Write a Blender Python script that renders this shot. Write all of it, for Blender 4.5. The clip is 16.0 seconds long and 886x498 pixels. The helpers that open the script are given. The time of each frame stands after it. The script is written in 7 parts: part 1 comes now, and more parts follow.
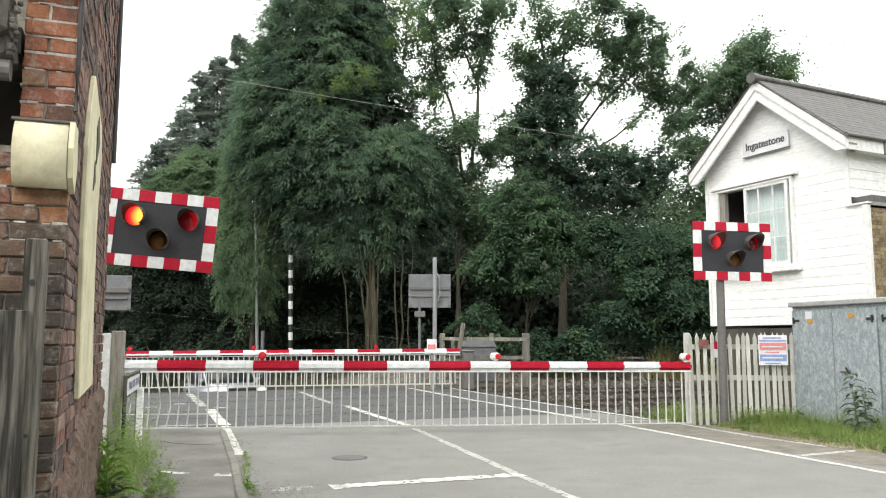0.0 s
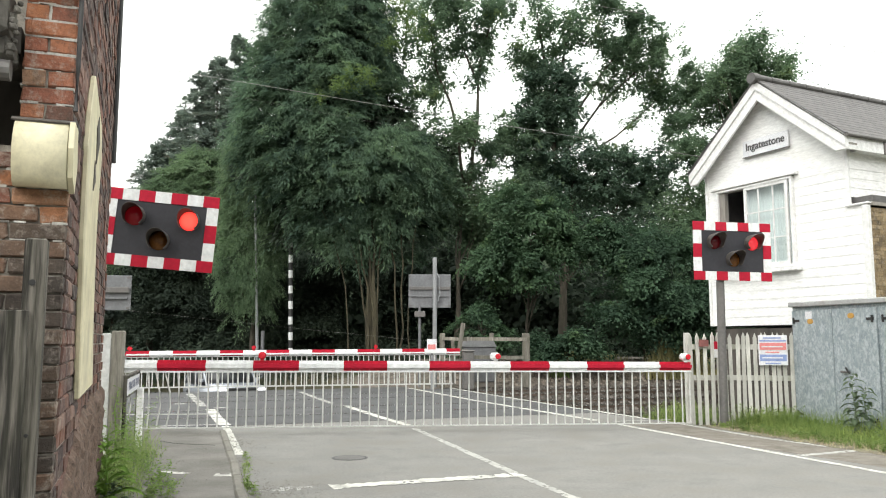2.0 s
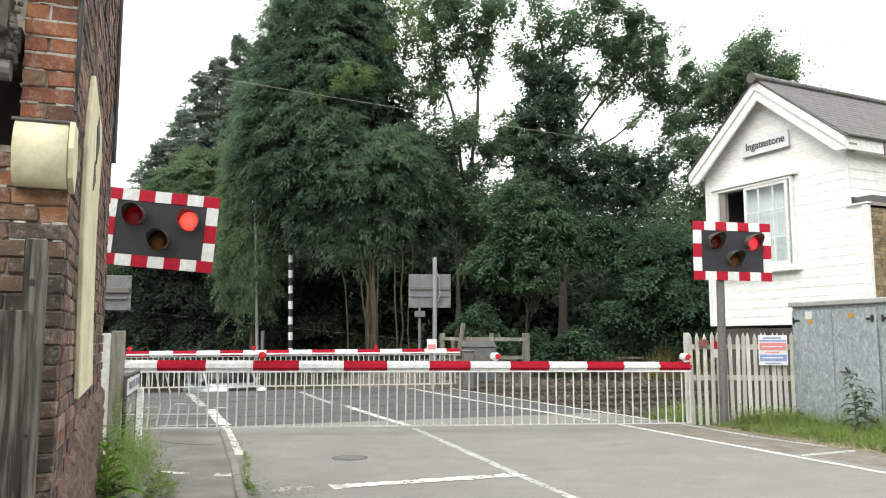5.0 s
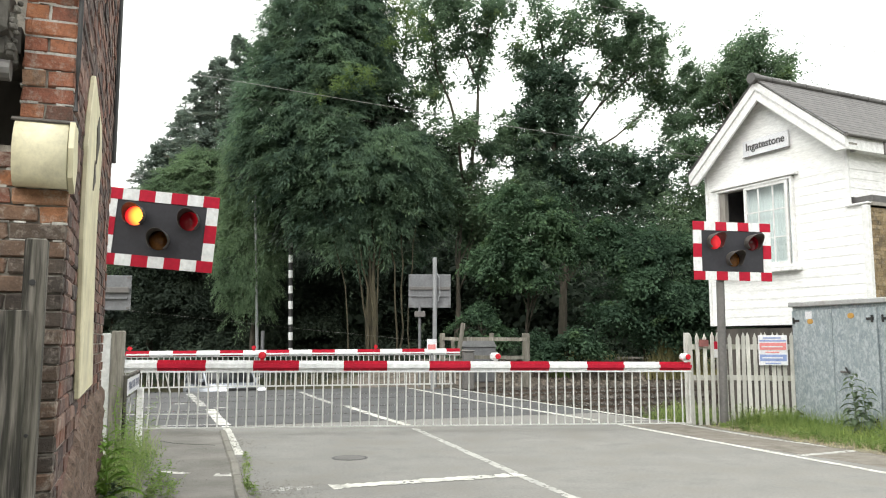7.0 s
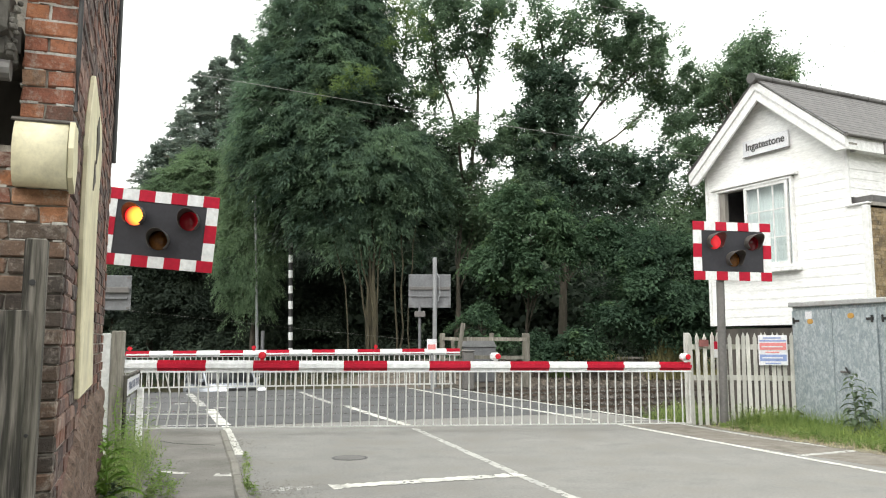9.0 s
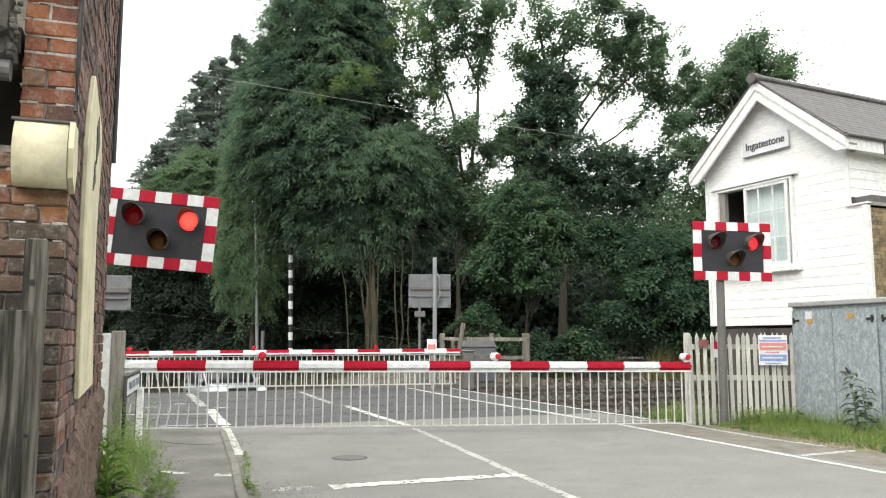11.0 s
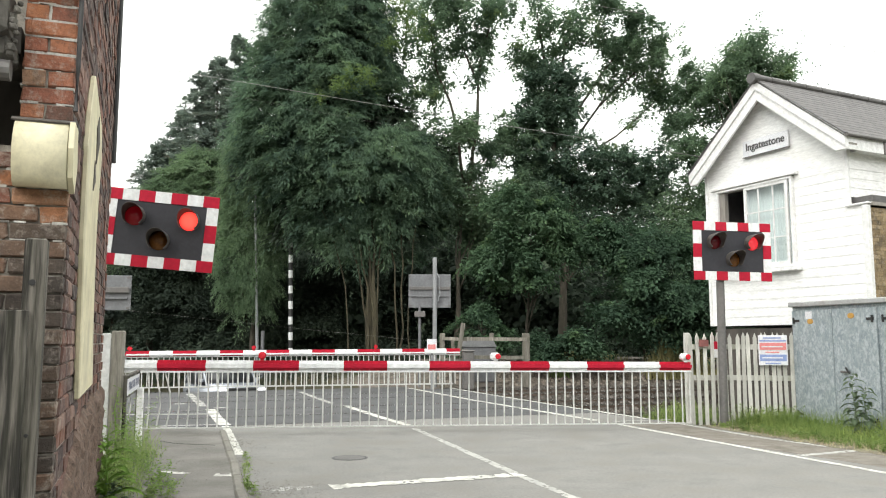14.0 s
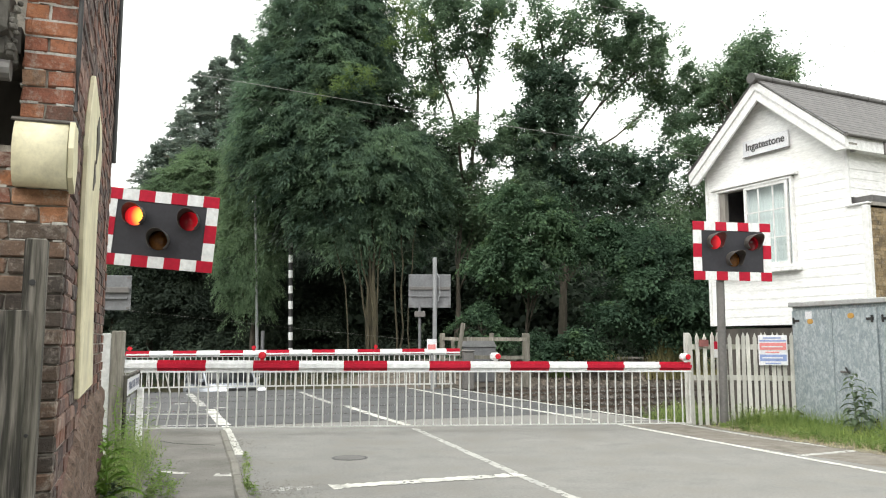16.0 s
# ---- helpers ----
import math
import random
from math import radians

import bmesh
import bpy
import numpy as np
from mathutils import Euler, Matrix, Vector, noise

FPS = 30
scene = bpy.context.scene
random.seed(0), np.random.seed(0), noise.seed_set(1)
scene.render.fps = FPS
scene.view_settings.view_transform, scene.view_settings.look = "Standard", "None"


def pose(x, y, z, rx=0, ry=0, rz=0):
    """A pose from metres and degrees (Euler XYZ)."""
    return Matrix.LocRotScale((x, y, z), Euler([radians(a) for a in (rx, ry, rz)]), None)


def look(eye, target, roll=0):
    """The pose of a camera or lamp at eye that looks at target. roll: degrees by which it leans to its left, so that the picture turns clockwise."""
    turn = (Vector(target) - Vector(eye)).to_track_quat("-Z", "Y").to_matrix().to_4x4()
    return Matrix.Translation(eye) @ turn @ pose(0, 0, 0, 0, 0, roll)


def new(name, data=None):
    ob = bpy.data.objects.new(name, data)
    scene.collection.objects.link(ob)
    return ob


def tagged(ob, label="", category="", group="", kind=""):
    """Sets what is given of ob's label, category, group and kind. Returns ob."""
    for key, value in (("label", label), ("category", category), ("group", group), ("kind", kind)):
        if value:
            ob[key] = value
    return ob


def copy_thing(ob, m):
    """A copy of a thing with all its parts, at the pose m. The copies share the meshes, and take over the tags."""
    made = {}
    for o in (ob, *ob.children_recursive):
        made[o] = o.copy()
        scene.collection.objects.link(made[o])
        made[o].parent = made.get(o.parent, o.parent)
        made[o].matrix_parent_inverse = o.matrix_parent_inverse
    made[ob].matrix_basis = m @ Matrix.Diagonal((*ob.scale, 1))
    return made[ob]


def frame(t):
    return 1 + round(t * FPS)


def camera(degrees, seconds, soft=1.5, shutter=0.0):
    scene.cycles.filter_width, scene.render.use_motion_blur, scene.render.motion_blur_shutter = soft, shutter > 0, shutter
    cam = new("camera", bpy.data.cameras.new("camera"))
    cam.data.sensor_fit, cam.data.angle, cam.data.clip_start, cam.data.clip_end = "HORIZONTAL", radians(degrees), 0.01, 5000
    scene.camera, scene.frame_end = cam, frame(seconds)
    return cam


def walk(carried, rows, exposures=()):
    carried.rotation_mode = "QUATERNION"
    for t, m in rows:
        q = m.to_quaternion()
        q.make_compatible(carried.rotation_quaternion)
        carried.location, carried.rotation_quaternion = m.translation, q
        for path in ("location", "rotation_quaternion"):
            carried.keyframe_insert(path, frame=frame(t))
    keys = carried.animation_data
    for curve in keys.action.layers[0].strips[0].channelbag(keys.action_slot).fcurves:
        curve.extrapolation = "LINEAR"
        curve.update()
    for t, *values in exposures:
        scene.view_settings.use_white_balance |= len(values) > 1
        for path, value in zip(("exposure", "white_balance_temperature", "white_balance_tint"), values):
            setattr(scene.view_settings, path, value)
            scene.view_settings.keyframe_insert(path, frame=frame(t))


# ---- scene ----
# camera on a stand at the kerbside, still for the whole clip
cam = camera(58.5, 16.0, soft=1.1)
STAND = pose(0, 0, 1.30, 96.6, 0, 0)
walk(cam, [(0.0, STAND), (16.0, STAND)], exposures=[(0.0, 0.0), (16.0, 0.0)])

# ---- world and sun: bright overcast day ----
world = bpy.data.worlds.new("overcast_sky")
scene.world = world
world.use_nodes = True
wn, wl = world.node_tree.nodes, world.node_tree.links
wn.clear()
sky = wn.new("ShaderNodeTexSky")
sky.sky_type, sky.sun_disc = "NISHITA", False
sky.sun_elevation, sky.sun_rotation = radians(33), radians(207)
cloud = wn.new("ShaderNodeMix")
cloud.data_type = "RGBA"
cloud.inputs[0].default_value = 0.93
cloud.inputs[7].default_value = (10.75, 10.9, 10.45, 1)
dome = wn.new("ShaderNodeTexCoord")
axis = wn.new("ShaderNodeSeparateXYZ")
rise = wn.new("ShaderNodeMapRange")
rise.inputs[1].default_value, rise.inputs[2].default_value, rise.inputs[3].default_value, rise.inputs[4].default_value = 0.0, 1.0, 0.5, 1.5
wl.new(dome.outputs["Generated"], axis.inputs[0])
wl.new(axis.outputs["Z"], rise.inputs[0])
lift = wn.new("ShaderNodeVectorMath")
lift.operation = "SCALE"
bg = wn.new("ShaderNodeBackground")
bg.inputs[1].default_value = 0.212
wo = wn.new("ShaderNodeOutputWorld")
wl.new(sky.outputs[0], cloud.inputs[6])
wl.new(cloud.outputs[2], lift.inputs[0])
wl.new(rise.outputs[0], lift.inputs["Scale"])
wl.new(lift.outputs[0], bg.inputs[0])
wl.new(bg.outputs[0], wo.inputs[0])
sun = new("sun", bpy.data.lights.new("sun", "SUN"))
sun.data.energy, sun.data.angle, sun.data.color = 1.5, radians(45), (1.0, 0.96, 0.9)
sun.matrix_world = look((-9, -12, 13), (0, 6, 0))

# ---- directions: along the road, across it, and along the signal cabin's gable ----
RU, RV = Vector((-0.35, 0.937, 0)).normalized(), Vector((0.937, 0.35, 0)).normalized()
ROAD_TURN = math.degrees(math.atan2(0.35, 0.937))


# ---- materials ----
def nodes_of(name):
    mat = bpy.data.materials.new(name)
    mat.use_nodes = True
    n, l = mat.node_tree.nodes, mat.node_tree.links
    return mat, n, l, n["Principled BSDF"]


def noise_node(n, l, scale, detail=4.0, rough=0.6, coord="Object", stretch=None):
    tc = n.new("ShaderNodeNewGeometry" if coord == "Position" else "ShaderNodeTexCoord")
    tex = n.new("ShaderNodeTexNoise")
    tex.inputs["Scale"].default_value, tex.inputs["Detail"].default_value, tex.inputs["Roughness"].default_value = scale, detail, rough
    if stretch:
        mp = n.new("ShaderNodeMapping")
        mp.inputs["Scale"].default_value = stretch
        l.new(tc.outputs[coord], mp.inputs[0])
        l.new(mp.outputs[0], tex.inputs["Vector"])
    else:
        l.new(tc.outputs[coord], tex.inputs["Vector"])
    return tex


def ramp_node(n, l, src, stops):
    r = n.new("ShaderNodeValToRGB")
    el = r.color_ramp.elements
    while len(el) < len(stops):
        el.new(0.5)
    for e, (p, c) in zip(el, stops):
        e.position, e.color = p, (*c, 1)
    l.new(src, r.inputs[0])
    return r


def mix_node(n, l, kind, fac, a, b):
    m = n.new("ShaderNodeMix")
    m.data_type, m.blend_type = "RGBA", kind
    for sock, v in ((m.inputs[0], fac), (m.inputs[6], a), (m.inputs[7], b)):
        if isinstance(v, (int, float)):
            sock.default_value = v
        elif isinstance(v, tuple):
            sock.default_value = (*v, 1)
        else:
            l.new(v, sock)
    return m.outputs[2]


def surface(name, dark, light, rough=0.7, metal=0.0, scale=3.0, fine=40.0, bump=0.15, dist=0.01, stain=None, stain_scale=0.8, stain_amount=0.5,
            stretch=None, vary=0.0, island=0.0, spec=0.5, sharp=0.2):
    """Colour between dark and light by coarse and fine noise, with stains, relief and variation from piece to piece."""
    mat, n, l, b = nodes_of(name)
    big = noise_node(n, l, scale, stretch=stretch)
    small = noise_node(n, l, fine, 3.0, 0.7, stretch=stretch)
    col = ramp_node(n, l, big.outputs[0], [(0.5 - sharp, dark), (0.5 + sharp, light)]).outputs[0]
    g = ramp_node(n, l, small.outputs[0], [(0.25, (0.72, 0.72, 0.72)), (0.75, (1.18, 1.18, 1.18))]).outputs[0]
    col = mix_node(n, l, "MULTIPLY", 0.8, col, g)
    if stain:
        st = noise_node(n, l, stain_scale, 6.0, 0.65, stretch=stretch)
        f = ramp_node(n, l, st.outputs[0], [(0.48, (0, 0, 0)), (0.66, (stain_amount,) * 3)]).outputs[0]
        col = mix_node(n, l, "MIX", f, col, stain)
    for amount, which in ((vary, "info"), (island, "geo")):
        if amount:
            src = n.new("ShaderNodeObjectInfo").outputs["Random"] if which == "info" else n.new("ShaderNodeNewGeometry").outputs["Random Per Island"]
            r = ramp_node(n, l, src, [(0.0, (1 - amount,) * 3), (1.0, (1 + amount,) * 3)]).outputs[0]
            col = mix_node(n, l, "MULTIPLY", 1.0, col, r)
    l.new(col, b.inputs["Base Color"])
    b.inputs["Roughness"].default_value, b.inputs["Metallic"].default_value = rough, metal
    b.inputs["Specular IOR Level"].default_value = spec
    bp = n.new("ShaderNodeBump")
    bp.inputs["Strength"].default_value, bp.inputs["Distance"].default_value = bump, dist
    l.new(small.outputs[0], bp.inputs["Height"])
    l.new(bp.outputs[0], b.inputs["Normal"])
    return mat


def leaf_material(name, dark, light, warm=None, shine=0.5, through_light=0.3, scale=0.35):
    """Leaves: colour differs from leaf to leaf and from bough to bough; some light passes through."""
    mat, n, l, b = nodes_of(name)
    rnd = n.new("ShaderNodeNewGeometry").outputs["Random Per Island"]
    big = noise_node(n, l, scale, 3.0, 0.6)
    col = ramp_node(n, l, big.outputs[0], [(0.32, dark), (0.68, light)]).outputs[0]
    stops = [(0.0, (0.84, 0.85, 0.88)), (0.6, (1.0, 1.0, 1.0)), (1.0, (1.16, 1.15, 1.06))]
    col = mix_node(n, l, "MULTIPLY", 1.0, col, ramp_node(n, l, rnd, stops).outputs[0])
    if warm:
        st = noise_node(n, l, scale * 1.7, 4.0)
        f = ramp_node(n, l, st.outputs[0], [(0.6, (0, 0, 0)), (0.72, (0.7, 0.7, 0.7))]).outputs[0]
        col = mix_node(n, l, "MIX", f, col, warm)
    l.new(col, b.inputs["Base Color"])
    b.inputs["Roughness"].default_value = shine
    b.inputs["Specular IOR Level"].default_value = 0.12
    tr = n.new("ShaderNodeBsdfTranslucent")
    l.new(col, tr.inputs[0])
    mx = n.new("ShaderNodeMixShader")
    mx.inputs[0].default_value = through_light
    l.new(b.outputs[0], mx.inputs[1])
    l.new(tr.outputs[0], mx.inputs[2])
    l.new(mx.outputs[0], n["Material Output"].inputs[0])
    return mat


def lens_material(name, dark, mid, hot, glow):
    """A lamp ball whose glow is strongest round its -y pole and dies away towards its other side."""
    mat, n, l, b = nodes_of(name)
    tc = n.new("ShaderNodeTexCoord")
    nm = n.new("ShaderNodeVectorMath")
    nm.operation = "NORMALIZE"
    l.new(tc.outputs["Object"], nm.inputs[0])
    sp = n.new("ShaderNodeSeparateXYZ")
    l.new(nm.outputs[0], sp.inputs[0])
    mr = n.new("ShaderNodeMapRange")
    mr.inputs[1].default_value, mr.inputs[2].default_value, mr.inputs[3].default_value, mr.inputs[4].default_value = 1, -1, 0, 1
    l.new(sp.outputs["Y"], mr.inputs[0])
    col = ramp_node(n, l, mr.outputs[0], [(0.0, (0.8, 0.012, 0.03)), (0.68, mid), (0.87, hot), (0.98, tuple(min(1.0, c * 1.45) for c in hot))]).outputs[0]
    power = ramp_node(n, l, mr.outputs[0], [(0.2, (0.02,) * 3), (0.6, (0.3,) * 3), (0.9, (1, 1, 1))]).outputs[0]
    mul = n.new("ShaderNodeMath")
    mul.operation = "MULTIPLY"
    mul.inputs[1].default_value = glow
    l.new(power, mul.inputs[0])
    b.inputs["Base Color"].default_value = (*dark, 1)
    b.inputs["Roughness"].default_value = 0.15
    l.new(col, b.inputs["Emission Color"])
    l.new(mul.outputs[0], b.inputs["Emission Strength"])
    return mat


M_ROAD = surface("worn_grey_asphalt", (0.168, 0.165, 0.155), (0.225, 0.219, 0.204), 0.85, scale=2.6, fine=34, bump=0.6, stain=(0.145, 0.135, 0.117), stain_scale=1.3, stain_amount=0.6)
M_DECK = surface("dark_asphalt", (0.052, 0.052, 0.055), (0.098, 0.098, 0.099), 0.85, scale=2.0, fine=26, bump=0.5, stain=(0.045, 0.045, 0.045), stain_scale=1.2, stain_amount=0.6)
M_PATH = surface("footway_asphalt", (0.105, 0.10, 0.09), (0.21, 0.20, 0.182), 0.9, scale=1.3, fine=50, bump=0.6, stain=(0.09, 0.085, 0.07), stain_scale=1.6)
M_GRIT = surface("brown_road_grit", (0.135, 0.12, 0.10), (0.225, 0.205, 0.175), 0.95, scale=5, fine=40, bump=0.7, stain=(0.10, 0.088, 0.07), stain_scale=3)
M_KERB = surface("kerb_stone", (0.15, 0.142, 0.125), (0.25, 0.235, 0.205), 0.9, scale=4, fine=40, bump=0.5, stain=(0.11, 0.11, 0.08), stain_scale=3, stain_amount=0.7, vary=0.14)
M_GROUND = surface("earth_and_grass", (0.045, 0.045, 0.026), (0.105, 0.095, 0.06), 0.95, scale=0.35, fine=9, bump=0.6, dist=0.05, stain=(0.09, 0.12, 0.03), stain_scale=0.2)
M_PAINT = surface("worn_road_paint", (0.46, 0.45, 0.40), (0.70, 0.69, 0.64), 0.7, scale=4, fine=30, bump=0.2, stain=(0.25, 0.245, 0.23), stain_scale=7, stain_amount=0.85)
M_PAINT_FAINT = surface("scuffed_road_paint", (0.33, 0.325, 0.30), (0.50, 0.49, 0.455), 0.75, scale=3, fine=30, bump=0.2, stain=(0.3, 0.3, 0.29), stain_scale=2.6, stain_amount=0.95)
M_BANK = surface("stony_bank", (0.085, 0.072, 0.06), (0.27, 0.23, 0.19), 0.95, scale=4, fine=24, bump=0.8, dist=0.04, stain=(0.06, 0.055, 0.035), stain_scale=1.2, stain_amount=0.7, island=0.5)
M_BALLAST = surface("ballast", (0.055, 0.049, 0.043), (0.145, 0.127, 0.108), 0.95, scale=3, fine=24, bump=0.8, dist=0.04, stain=(0.05, 0.04, 0.034), stain_scale=0.6, stain_amount=0.8, island=0.4)
M_RAIL = surface("rail_steel", (0.07, 0.05, 0.04), (0.14, 0.105, 0.08), 0.6, 0.4, scale=4, fine=30)
M_RAILTOP = surface("polished_rail_head", (0.5, 0.5, 0.5), (0.65, 0.65, 0.66), 0.25, 0.9, scale=4, fine=60, bump=0.03)
M_SLEEPER = surface("sleeper_concrete", (0.16, 0.14, 0.12), (0.3, 0.27, 0.24), 0.9, scale=3, fine=30)
M_RED = surface("red_reflective", (0.41, 0.009, 0.031), (0.49, 0.012, 0.038), 0.5, spec=0.25, scale=2.5, fine=14, bump=0.03, stain=(0.36, 0.010, 0.02), stain_scale=1.4, stain_amount=0.35)
M_WHITE = surface("white_reflective", (0.74, 0.755, 0.76), (0.82, 0.83, 0.835), 0.45, scale=2.5, fine=14, bump=0.02, stain=(0.62, 0.62, 0.6), stain_scale=1.6, stain_amount=0.25)
M_SKIRT = surface("white_painted_bar", (0.54, 0.54, 0.52), (0.70, 0.70, 0.68), 0.5, 0.0, scale=5, fine=30, bump=0.05, stain=(0.36, 0.35, 0.33), stain_scale=6, vary=0.12)
M_BOARD = surface("grey_black_board", (0.021, 0.021, 0.027), (0.033, 0.032, 0.040), 0.6, scale=3, fine=20, bump=0.05)
M_BLACK = surface("black_plastic", (0.015, 0.015, 0.016), (0.035, 0.034, 0.034), 0.45, scale=6, fine=40, bump=0.05)
M_HOOD = surface("weathered_hood", (0.04, 0.036, 0.034), (0.13, 0.115, 0.105), 0.65, scale=9, fine=30, bump=0.15, stain=(0.05, 0.045, 0.043), stain_scale=12)
M_GREY = surface("grey_painted_steel", (0.25, 0.26, 0.27), (0.38, 0.39, 0.40), 0.5, 0.3, scale=2, fine=25, bump=0.06, stain=(0.2, 0.2, 0.2), stain_scale=2)
M_POLE = surface("dull_grey_pole", (0.13, 0.125, 0.12), (0.22, 0.21, 0.205), 0.6, 0.3, scale=2, fine=25, stain=(0.1, 0.09, 0.08), stain_scale=2)
M_GREYDULL = surface("dull_grey_lid", (0.16, 0.165, 0.17), (0.26, 0.265, 0.27), 0.6, 0.2)
M_BACK = surface("dull_aluminium", (0.15, 0.155, 0.165), (0.24, 0.245, 0.255), 0.55, 0.3, scale=2.0, fine=20, stain=(0.11, 0.11, 0.12), stain_scale=1.4)
M_CABINET = surface("galvanised_sheet", (0.27, 0.325, 0.35), (0.40, 0.445, 0.465), 0.5, 0.35, scale=14, fine=40, bump=0.04, stain=(0.58, 0.62, 0.64), stain_scale=20, stain_amount=0.65, stretch=(1, 1, 0.6))
M_ROOFCAP = surface("grey_sheet_lid", (0.36, 0.37, 0.37), (0.5, 0.5, 0.5), 0.55, 0.3, scale=3, fine=20, stain=(0.25, 0.23, 0.2), stain_scale=2)
M_SIDING = surface("white_weatherboard", (0.86, 0.86, 0.85), (0.91, 0.91, 0.9), 0.55, scale=1.5, fine=12, bump=0.015, stain=(0.74, 0.72, 0.65), stain_scale=0.9, stain_amount=0.2, stretch=(0.5, 0.5, 2), vary=0.02)
M_TRIM = surface("white_gloss_paint", (0.78, 0.78, 0.77), (0.86, 0.86, 0.86), 0.4, scale=2, fine=14, bump=0.04, stain=(0.55, 0.54, 0.5), stain_scale=1.8, stain_amount=0.35)
M_UNDER = surface("weathered_timber_grey", (0.22, 0.20, 0.18), (0.36, 0.34, 0.31), 0.8, scale=3, fine=20, stretch=(1, 1, 0.3))
M_SLATE = surface("grey_slate", (0.088, 0.084, 0.083), (0.145, 0.138, 0.135), 0.7, scale=4, fine=18, bump=0.3, stain=(0.15, 0.135, 0.10), stain_scale=2.5, stain_amount=0.6, island=0.09, vary=0.12)
M_LEAD = surface("lead", (0.075, 0.07, 0.07), (0.15, 0.145, 0.14), 0.5, 0.3, scale=3, fine=20)
M_PICKET = surface("dirty_white_pale", (0.42, 0.42, 0.38), (0.67, 0.66, 0.62), 0.7, scale=3, fine=22, bump=0.15, stain=(0.22, 0.23, 0.16), stain_scale=3.2, stain_amount=0.85, stretch=(1, 1, 0.35), vary=0.18)
M_WOOD = surface("weathered_grey_wood", (0.13, 0.12, 0.10), (0.30, 0.28, 0.24), 0.85, scale=5, fine=30, bump=0.4, stain=(0.09, 0.1, 0.06), stain_scale=1.6, stretch=(5, 5, 0.5), vary=0.2)
M_OLDWOOD = surface("old_fence_wood", (0.02, 0.018, 0.015), (0.15, 0.137, 0.118), 0.9, scale=4.5, fine=13, bump=0.9, stain=(0.035, 0.036, 0.022), stain_scale=2.6, stain_amount=0.7, stretch=(7, 7, 0.4), vary=0.25, sharp=0.09)
M_PALEWOOD = surface("silvered_post_wood", (0.16, 0.148, 0.125), (0.38, 0.352, 0.305), 0.85, scale=5, fine=30, bump=0.4, stretch=(6, 6, 0.5))
M_CREAM = surface("peeling_cream_paint", (0.62, 0.57, 0.39), (0.80, 0.745, 0.53), 0.6, scale=3, fine=18, bump=0.2, stain=(0.34, 0.31, 0.22), stain_scale=4.5, stain_amount=0.5)
M_MORTAR = surface("old_mortar", (0.18, 0.162, 0.14), (0.44, 0.41, 0.36), 0.95, scale=9, fine=40, bump=0.6, stain=(0.13, 0.115, 0.1), stain_scale=5, stain_amount=0.8)
M_SOOT = surface("mossy_dark_stone", (0.045, 0.042, 0.037), (0.13, 0.12, 0.105), 0.9, scale=6, fine=30, bump=0.6, stain=(0.28, 0.27, 0.22), stain_scale=5, stain_amount=0.5)
# dark timber colour, also used to paint shade on the cabin base and recess
M_DARK_SHADE = surface("dark_timber_and_shade", (0.045, 0.04, 0.036), (0.105, 0.092, 0.08), 0.8, scale=3, fine=20, stretch=(1, 1, 0.3))
M_RENDER = surface("crumbling_cement", (0.085, 0.056, 0.043), (0.25, 0.175, 0.135), 0.95, scale=40, fine=120, bump=0.7, dist=0.015, stain=(0.045, 0.034, 0.028), stain_scale=40, stain_amount=0.9, stretch=(0.35, 0.35, 0.32))
M_BARK = surface("bark", (0.04, 0.034, 0.026), (0.10, 0.088, 0.065), 0.9, scale=3, fine=14, bump=0.6, dist=0.03, stretch=(3, 3, 0.5))
M_BARKPALE = surface("olive_brown_stems", (0.03, 0.026, 0.016), (0.085, 0.074, 0.042), 0.9, scale=3, fine=14, bump=0.6, dist=0.03, stretch=(3, 3, 0.5))
M_WIRE = surface("aged_wire", (0.22, 0.22, 0.2), (0.34, 0.33, 0.31), 0.5)
M_IRON = surface("cast_iron_cover", (0.085, 0.082, 0.078), (0.15, 0.145, 0.14), 0.7, 0.1, scale=12, fine=60, bump=0.3)
M_RUSTPLATE = surface("dull_red_plate", (0.16, 0.05, 0.045), (0.26, 0.1, 0.09), 0.6)
M_BLUE = surface("sign_blue", (0.2, 0.28, 0.56), (0.28, 0.36, 0.62), 0.5)
M_NAVYPRINT = surface("dark_blue_print", (0.07, 0.08, 0.13), (0.12, 0.13, 0.2), 0.5)
M_POINTING = surface("pale_lime_pointing", (0.36, 0.34, 0.31), (0.62, 0.60, 0.56), 0.95, scale=14, fine=60, bump=0.6, stain=(0.2, 0.18, 0.16), stain_scale=9, stain_amount=0.6)
M_PINKRED = surface("faded_sign_red", (0.66, 0.2, 0.2), (0.72, 0.27, 0.26), 0.5)
M_SIGNWHITE = surface("sign_white", (0.68, 0.69, 0.72), (0.8, 0.8, 0.83), 0.5)
M_LETTER = surface("sign_black", (0.015, 0.015, 0.015), (0.03, 0.03, 0.03), 0.5)
M_ORANGE = surface("rust_orange", (0.45, 0.24, 0.05), (0.6, 0.36, 0.1), 0.7)
M_AMBER = surface("unlit_amber_lens", (0.10, 0.035, 0.006), (0.16, 0.06, 0.01), 0.2, scale=20, fine=60)
M_REDLENS = surface("red_lamp_lens", (0.55, 0.015, 0.03), (0.7, 0.03, 0.05), 0.25)
M_CARPAINT = surface("silver_blue_car_paint", (0.42, 0.45, 0.50), (0.52, 0.55, 0.60), 0.25, 0.3, scale=1, fine=8, bump=0.0)
M_CARGLASS = surface("dark_car_glass", (0.012, 0.014, 0.016), (0.02, 0.022, 0.025), 0.35, bump=0.0)
